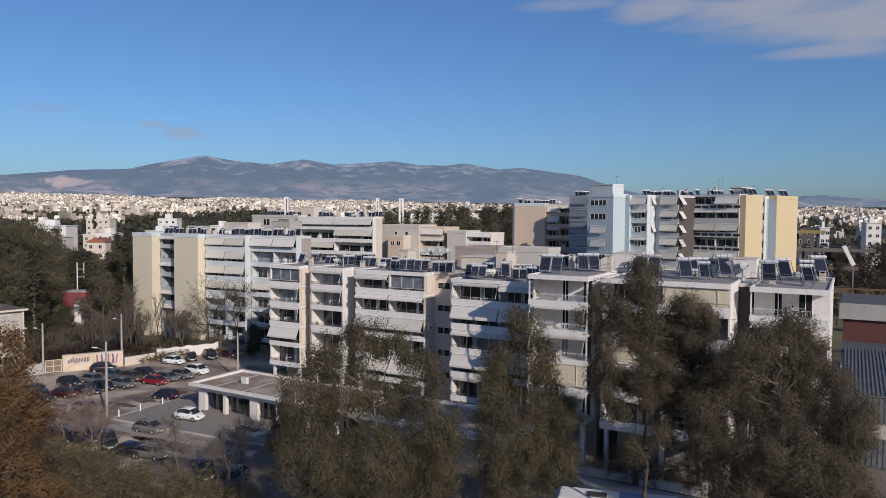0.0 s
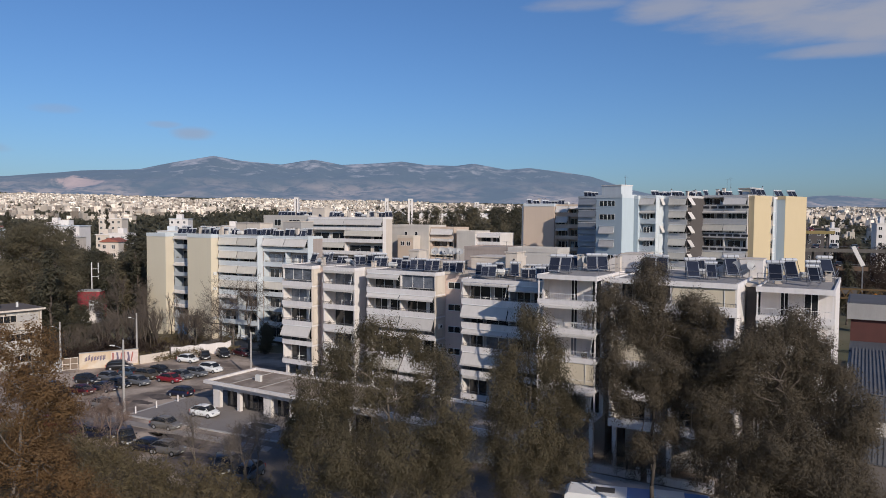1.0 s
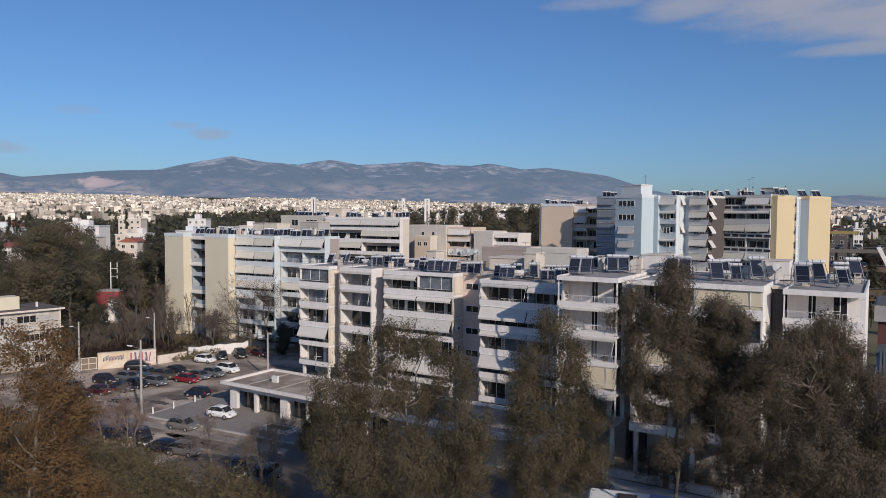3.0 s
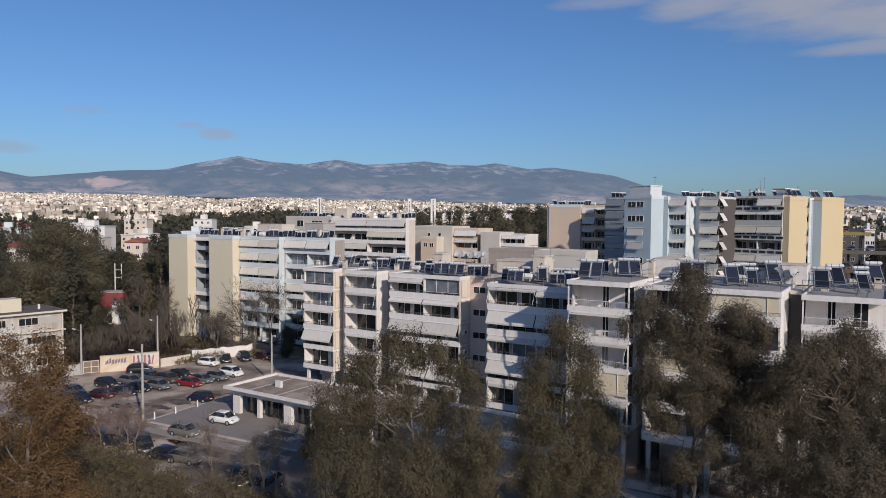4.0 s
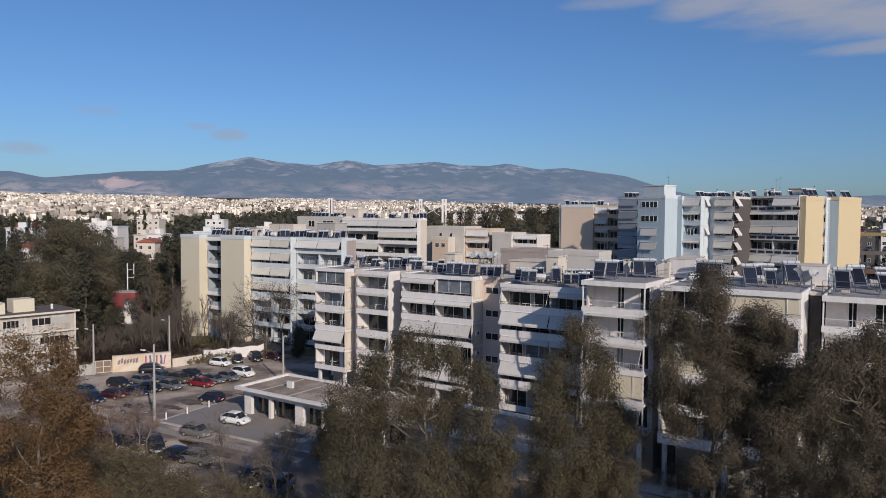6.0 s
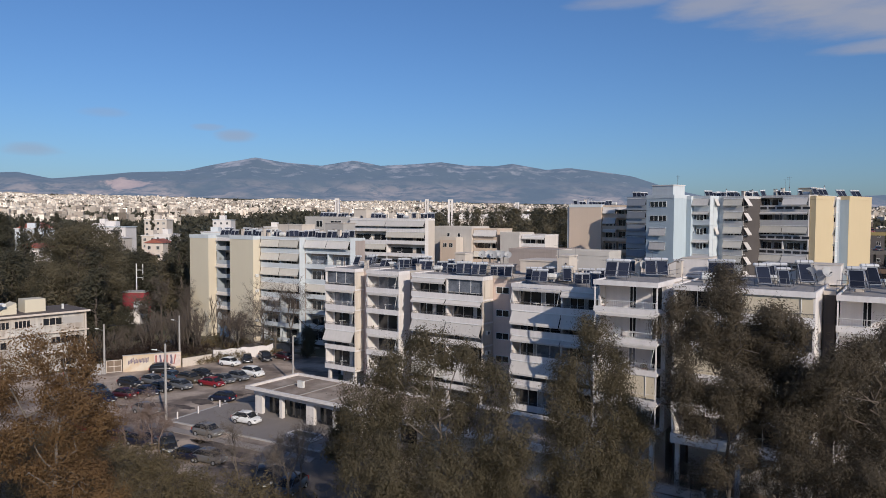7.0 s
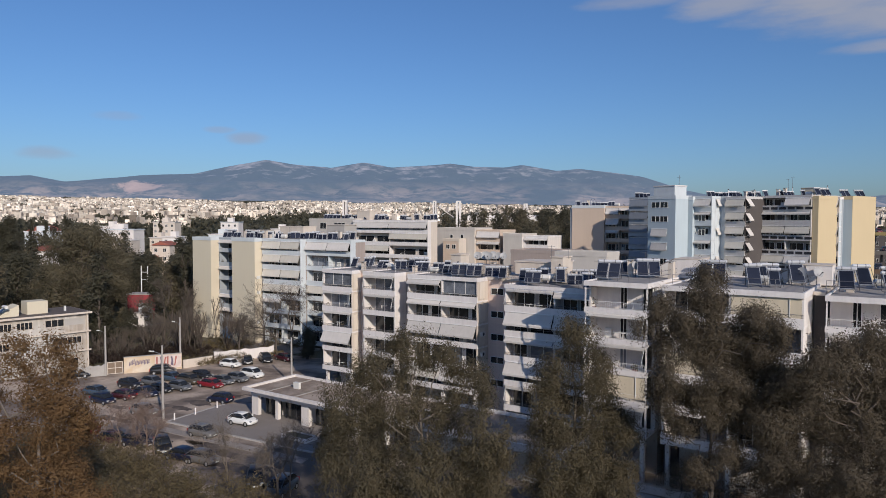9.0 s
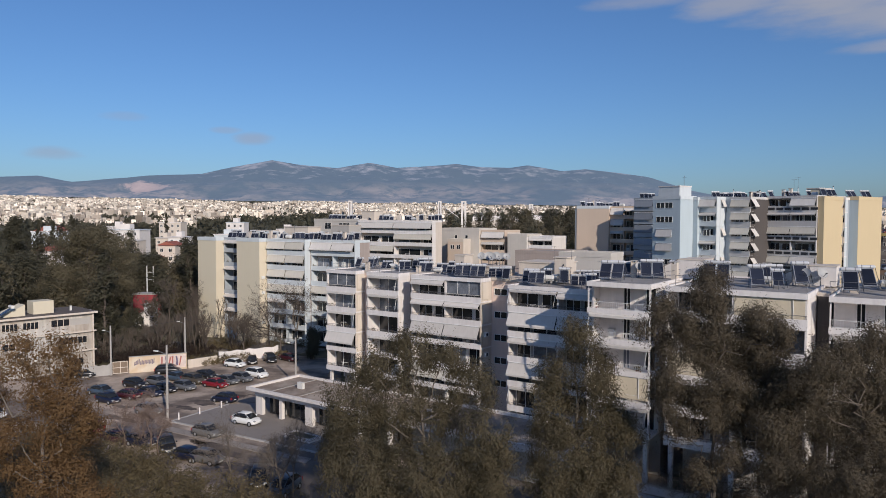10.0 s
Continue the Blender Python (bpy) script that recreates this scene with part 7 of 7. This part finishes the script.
place_heaters(FB, ROOF_L - 0.15, ((-74.6, 85.2, 0), (-73.2, 87.5, 0), (-71.6, 84.6, 0), (-66.6, 86.6, 1), (-62.2, 86.0, 1), (-54.6, 82.4, 1), (-51.6, 80.4, 1), (-44.6, 80.0, 0), (-58.4, 88.4, 1), (-68.9, 85.3, 1), (-64.9, 84.6, 1), (-64.4, 87.6, 1), (-60.2, 83.6, 1), (-57.9, 84.4, 1), (-56.5, 87.5, 1), (-52.4, 87.0, 0), (-49.3, 80.6, 1), (-46.9, 81.2, 1)), -8, 0.88)
place_heaters(FB, ROOF_L - 0.15, ((-38.4, 76.4, 1), (-40.0, 78.0, 1), (-31.8, 80.4, 1), (-29.8, 77.8, 1), (-36.0, 79.0, 0), (-33.4, 77.4, 1), (-30.6, 74.5, 0), (-38.9, 80.5, 0), (-35.0, 82.5, 1)), -8, 0.88)
place_heaters(FB, ROOF_R - 0.15, ((-27.2, 72.0, 1), (-24.6, 76.9, 1), (-27.6, 77.6, 0), (-22.8, 79.5, 0)), -14, 1.0)
place_heaters(FB, ROOF_R - 0.15, ((-17.8, 76.6, 1), (-13.1, 72.8, 0), (-11.4, 73.4, 0), (-12.8, 77.8, 1), (-10.0, 77.0, 0)), -16, 1.05)
place_heaters(FB, ROOF_R - 0.15, ((-5.4, 72.8, 0), (-4.5, 78.0, 0), (-2.2, 74.4, 0), (-2.4, 79.5, 0), (-1.4, 81.5, 0)), -16, 1.05)
rng = np.random.default_rng(91)
place_heaters(LB, 21.95, [(-130.5 + 1.75 * k + rng.normal() * 0.4, 108.2 + rng.uniform(0, 5), int(rng.integers(0, 2))) for k in range(23)], 2, 0.85)
place_heaters(LB, 25.9, [(-125.0 + 1.9 * k + rng.normal() * 0.4, 156.0 + rng.uniform(0, 5), int(rng.integers(0, 2))) for k in range(12)], 2, 0.85)
place_heaters(LB, 26.0, [(-142.0 + 2.5 * k, 156.5 + rng.uniform(0, 4), 1) for k in range(6)], 2, 0.85)
place_heaters(LB, 29.55, [(-70.4 + 1.8 * k, 177.5 + rng.uniform(0, 4), int(rng.integers(0, 2))) for k in range(6)], 2, 0.85)
place_heaters(RB, 30.9, [(-86.6 + 0.62 * k + rng.normal() * 0.3, 137.6 + 0.42 * k + rng.uniform(0, 2.6), int(rng.integers(0, 2))) for k in range(16)], 2, 0.74)
place_heaters(RB, 31.1, [(-77.0 + 0.95 * k + rng.normal() * 0.3, 147.5 + rng.uniform(0, 8), int(rng.integers(0, 2))) for k in range(12)], 2, 0.8)
place_heaters(RB, 31.2, [(-106.8 + 2.2 * k, 142.0, 1) for k in range(2)], 2, 0.85)
place_heaters(RB, 30.85, ((-66.6, 157.5, 1), (-65.2, 161.0, 1)), 2, 0.85)
for p in (H1, H2):
    for o in list(p.children_recursive) + [p]:
        bpy.data.objects.remove(o)


def dish(x, y, z, r, turn, tilt=25):
    ob = thing("satellite_dish", pose(x, y, z, 0, 0, turn), "pale grey satellite dish on a pole", "satellite dish", "dishes")
    g = Geo()
    n, k = 14, 4
    cz = 1.3
    t = radians(tilt)
    verts, faces = [], []
    for back in (0.0, 0.03):
        for j in range(k + 1):
            rr = r * j / k
            dep = -0.22 * r * (1 - (j / k) ** 2) + back
            for i in range(n):
                a = 2 * math.pi * i / n
                lx, lz, ly = rr * math.cos(a), rr * math.sin(a), -dep
                verts.append((lx, ly * math.cos(t) + lz * math.sin(t) * 0.9, cz + lz * math.cos(t) - ly * math.sin(t) * 0.4))
    for b in range(2):
        o = b * (k + 1) * n
        for j in range(k):
            for i in range(n):
                q = (o + j * n + i, o + j * n + (i + 1) % n, o + (j + 1) * n + (i + 1) % n, o + (j + 1) * n + i)
                faces.append(q if b else q[::-1])
    g.add(verts, faces)
    part("reflector", g, DISH, ob)
    part("pole", Geo().tube((0, 0.25, 0), (0, 0.2, cz), 0.04), RAIL, ob)
    part("feed_arm", Geo().tube((0, 0, cz - r * 0.8), (0, -r * 1.0, cz), 0.025).tube((0, -r * 1.0 - 0.08, cz), (0, -r * 1.0 + 0.08, cz), 0.06), DARKM, ob)


def uv_dish(u, v, z, r, turn, grid=FB):
    t = at_uv(u, v, z, grid).translation
    dish(t.x, t.y, z, r, turn)


for u, v, r, tn in ((-50.6, 83.5, 0.55, -10), (-49.7, 83.9, 0.6, -5), (-48.8, 83.4, 0.55, -20), (-47.9, 83.8, 0.5, -10), (-50.2, 85.0, 0.55, -15), (-49.2, 85.2, 0.6, -8), (-48.2, 85.0, 0.5, -20), (-47.2, 84.6, 0.5, -5)):
    uv_dish(u, v, ROOF_L + 1.3, r, tn)
for u, v, r, tn in ((-26.0, 77.0, 0.52, 10), (-25.0, 77.4, 0.56, -40), (-9.6, 77.0, 0.5, -45), (-8.2, 77.4, 0.54, 15), (-6.6, 80.0, 0.52, -50), (-6.0, 76.0, 0.45, -20)):
    uv_dish(u, v, ROOF_R - 0.15, r, tn)


def roof_house(u, v, z, w, d, h, material, label, grid=FB, slope=False):
    ob = thing("roof_house", at_uv(u, v, z, grid), label, "roof house", "roof houses")
    if slope:
        part("wall", Geo().slab([(0, 0), (w, 0), (w, h), (w * 0.45, h), (0, h * 0.45)], 0, d), material, ob)
        part("skylight", Geo().add([(0.15, 0.3, h * 0.52), (w * 0.42, 0.3, h * 0.99), (w * 0.42, d - 0.3, h * 0.99), (0.15, d - 0.3, h * 0.52), (0.15, 0.3, h * 0.56), (w * 0.42, 0.3, h * 1.03), (w * 0.42, d - 0.3, h * 1.03), (0.15, d - 0.3, h * 0.56)],
                                   [(0, 3, 2, 1), (4, 5, 6, 7), (0, 1, 5, 4), (1, 2, 6, 5), (2, 3, 7, 6), (3, 0, 4, 7)]), TAUPE_SHADE, ob)
        part("coping", Geo().box(w * 0.45, w + 0.06, -0.06, d + 0.06, h, h + 0.1), CREAM, ob)
    else:
        part("wall", Geo().box(0, w, 0, d, 0, h), material, ob)
        part("roof", Geo().box(-0.12, w + 0.12, -0.12, d + 0.12, h, h + 0.15), CREAM, ob)
    return ob


roof_house(-55.6, 84.4, ROOF_L - 0.15, 1.6, 2.2, 2.6, CREAM, "cream chimney-like roof house")
roof_house(-45.0, 84.0, ROOF_L + 0.3, 6.0, 5.0, 1.6, CREAM, "low cream roof house over the stairwell")
roof_house(-51.2, 83.0, ROOF_L - 0.15, 4.6, 2.8, 1.3, CREAM, "low cream roof house that carries satellite dishes")
roof_house(-38.2, 80.8, ROOF_L - 0.15, 1.6, 2.4, 3.0, CREAM, "cream roof house with antennas")
roof_house(-31.0, 83.0, ROOF_L - 0.15, 5.5, 5.0, 2.0, CREAM, "cream roof house behind collectors")
roof_house(-24.4, 78.4, ROOF_R - 0.15, 4.8, 4.0, 2.05, WHITE, "white roof house with a sloping skylight", slope=True)
roof_house(-11.9, 78.0, ROOF_R - 0.15, 4.8, 3.0, 1.9, WHITE, "white roof house with a sloping skylight", slope=True)
roof_house(-80.6, 88.0, 0, 3.0, 4.0, ROOF_L - 1.0, WHITE, "white rear stack of the front block")
roof_house(-122.0, 112.0, 21.95, 4.0, 3.0, 1.7, BLUEISH, "pale blue roof house", LB)
roof_house(-113.5, 112.5, 21.95, 7.0, 4.0, 2.6, CREAM, "cream roof house with awnings", LB)
roof_house(-103.0, 116.0, 21.95, 5.0, 4.0, 3.0, GREYW, "grey roof house with flat top", LB)
roof_house(-128.5, 157.0, 25.9, 4.5, 4.0, 2.6, CREAM, "cream roof house on the white block", LB)
roof_house(-73.0, 152.0, 30.9, 3.0, 4.0, 2.0, BEIGE, "beige roof house among the heaters", RB)


def roof_rail(u0, u1, v0, v1, z, grid=FB):
    """A thin steel railing round a roof."""
    ob = thing("roof_railing", at_uv(u0, v0, z, grid), "thin grey steel railing round the flat roof", "railing", "roof railings")
    w, d = u1 - u0, v1 - v0
    for k in range(int(w / 2) + 1):
        x = w * k / int(w / 2)
        part("post", Geo().tube((x, 0, 0), (x, 0, 0.9), 0.025, n=4), RAIL, ob)
    part("top_rail", Geo().tube((0, 0, 0.9), (w, 0, 0.9), 0.025, n=4).tube((w, 0, 0.9), (w, d, 0.9), 0.025, n=4), RAIL, ob)
    part("middle_rail", Geo().tube((0, 0, 0.45), (w, 0, 0.45), 0.02, n=4).tube((w, 0, 0.45), (w, d, 0.45), 0.02, n=4), RAIL, ob)


for a in ((-76.0, -69.0, 79.4, 90.0, ROOF_L - 0.02), (-67.6, -61.0, 79.4, 89.0, ROOF_L - 0.02), (-58.2, -46.4, 79.2, 89.0, ROOF_L - 0.02), (-39.4, -29.0, 73.0, 86.0, ROOF_L - 0.02), (-28.4, -22.0, 69.6, 83.0, ROOF_R - 0.02), (-19.8, -8.4, 69.6, 82.0, ROOF_R - 0.02), (-6.8, -0.3, 71.0, 84.0, ROOF_R - 0.02)):
    roof_rail(*a)


def antenna(u, v, z, h, grid=FB):
    ob = thing("tv_antenna", at_uv(u, v, z, grid), "thin roof antenna on a mast", "antenna", "antennas")
    part("mast", Geo().tube((0, 0, 0), (0, 0, h), 0.025, n=5), RAIL, ob)
    el = Geo().tube((-0.5, 0, h - 0.1), (0.5, 0, h - 0.1), 0.015, n=4)
    for k in range(5):
        el.tube((-0.4 + 0.2 * k, -0.3, h - 0.1), (-0.4 + 0.2 * k, 0.3, h - 0.1), 0.012, n=4)
    part("elements", el, RAIL, ob)


for u, v, z, h, g_ in ((-36.2, 76.8, ROOF_L + 2.9, 1.6, FB), (-34.6, 78.0, ROOF_L + 2.9, 1.3, FB), (-30.0, 76.0, ROOF_L, 3.0, FB), (-26.0, 80.0, ROOF_R, 2.5, FB), (-76.0, 152.5, 30.9, 4.2, RB), (-75.4, 153.0, 30.9, 4.6, RB), (-108.0, 110.0, 21.9, 3.2, LB), (-120.0, 109.5, 21.9, 2.6, LB), (-69.0, 178.0, 29.6, 2.4, LB)):
    antenna(u, v, z, h, g_)
air = bpy.data.objects["apartment_building.002"]
for z in (8.6, 11.2):
    air_unit(air, 11.4, 0.6, z, 1)


# ---- vents, tanks and pipes on the roofs ----
def roof_vent(m, h):
    """A masonry flue with a slab cap on short legs."""
    ob = thing("roof_vent", m, "cream masonry flue with a slab cap on the roof", "chimney", "roof vents")
    part("shaft", Geo().box(-0.3, 0.3, -0.25, 0.25, 0, h), CREAM, ob)
    part("cap", Geo().box(-0.38, 0.38, -0.33, 0.33, h + 0.18, h + 0.26), CONC, ob)
    part("cap_leg", Geo().box(-0.3, -0.2, -0.25, 0.25, h, h + 0.18).box(0.2, 0.3, -0.25, 0.25, h, h + 0.18), CREAM, ob)


def roof_pipe(m, h):
    """A thin steel flue with a cowl."""
    ob = thing("roof_pipe", m, "thin steel flue pipe with a cowl", "flue", "roof pipes")
    part("pipe", Geo().tube((0, 0, 0), (0, 0, h), 0.07, n=7), STEEL, ob)
    part("cowl", Geo().tube((0, 0, h), (0, 0, h + 0.22), 0.15, 0.06, 8), DARKM, ob)


def roof_tank(m, r):
    """A plastic water tank lying on two low blocks."""
    ob = thing("water_tank", m, "pale plastic water tank on low blocks", "tank", "roof tanks")
    part("tank", Geo().tube((-0.7, 0, r + 0.2), (-0.6, 0, r + 0.2), r * 0.7, r, 12).tube((-0.6, 0, r + 0.2), (0.6, 0, r + 0.2), r, r, 12).tube((0.6, 0, r + 0.2), (0.7, 0, r + 0.2), r, r * 0.7, 12), AC, ob)
    for x in (-0.5, 0.35):
        part("block", Geo().box(x, x + 0.15, -r, r, 0, 0.24), CONC, ob)


def roof_bits(grid, z, u0, u1, v0, v1, n, seed):
    r = np.random.default_rng(seed)
    for k in range(n):
        m = at_uv(r.uniform(u0, u1), r.uniform(v0, v1), z, grid) @ pose(0, 0, 0, 0, 0, r.uniform(-12, 12))
        if k % 4 == 0:
            roof_tank(m, r.uniform(0.3, 0.45))
        elif k % 4 == 1:
            roof_pipe(m, r.uniform(1.2, 2.2))
        else:
            roof_vent(m, r.uniform(0.8, 1.7))


for a in ((FB, ROOF_L - 0.15, -74.0, -48.0, 82.0, 88.5, 16, 201), (FB, ROOF_L - 0.15, -40.0, -30.0, 77.5, 85.0, 9, 202), (FB, ROOF_R - 0.15, -27.0, -9.0, 73.0, 82.0, 9, 203), (FB, ROOF_R - 0.4, -5.8, -1.0, 73.0, 83.0, 4, 204),
          (LB, 21.95, -124.0, -92.0, 108.0, 117.0, 20, 205), (LB, 25.85, -142.0, -104.0, 155.0, 161.0, 14, 206), (RB, 30.9, -86.0, -76.0, 140.0, 144.5, 6, 207), (RB, 31.1, -77.0, -68.0, 147.0, 156.0, 8, 208), (LB, 29.5, -70.0, -57.0, 177.0, 186.0, 6, 209)):
    roof_bits(*a)
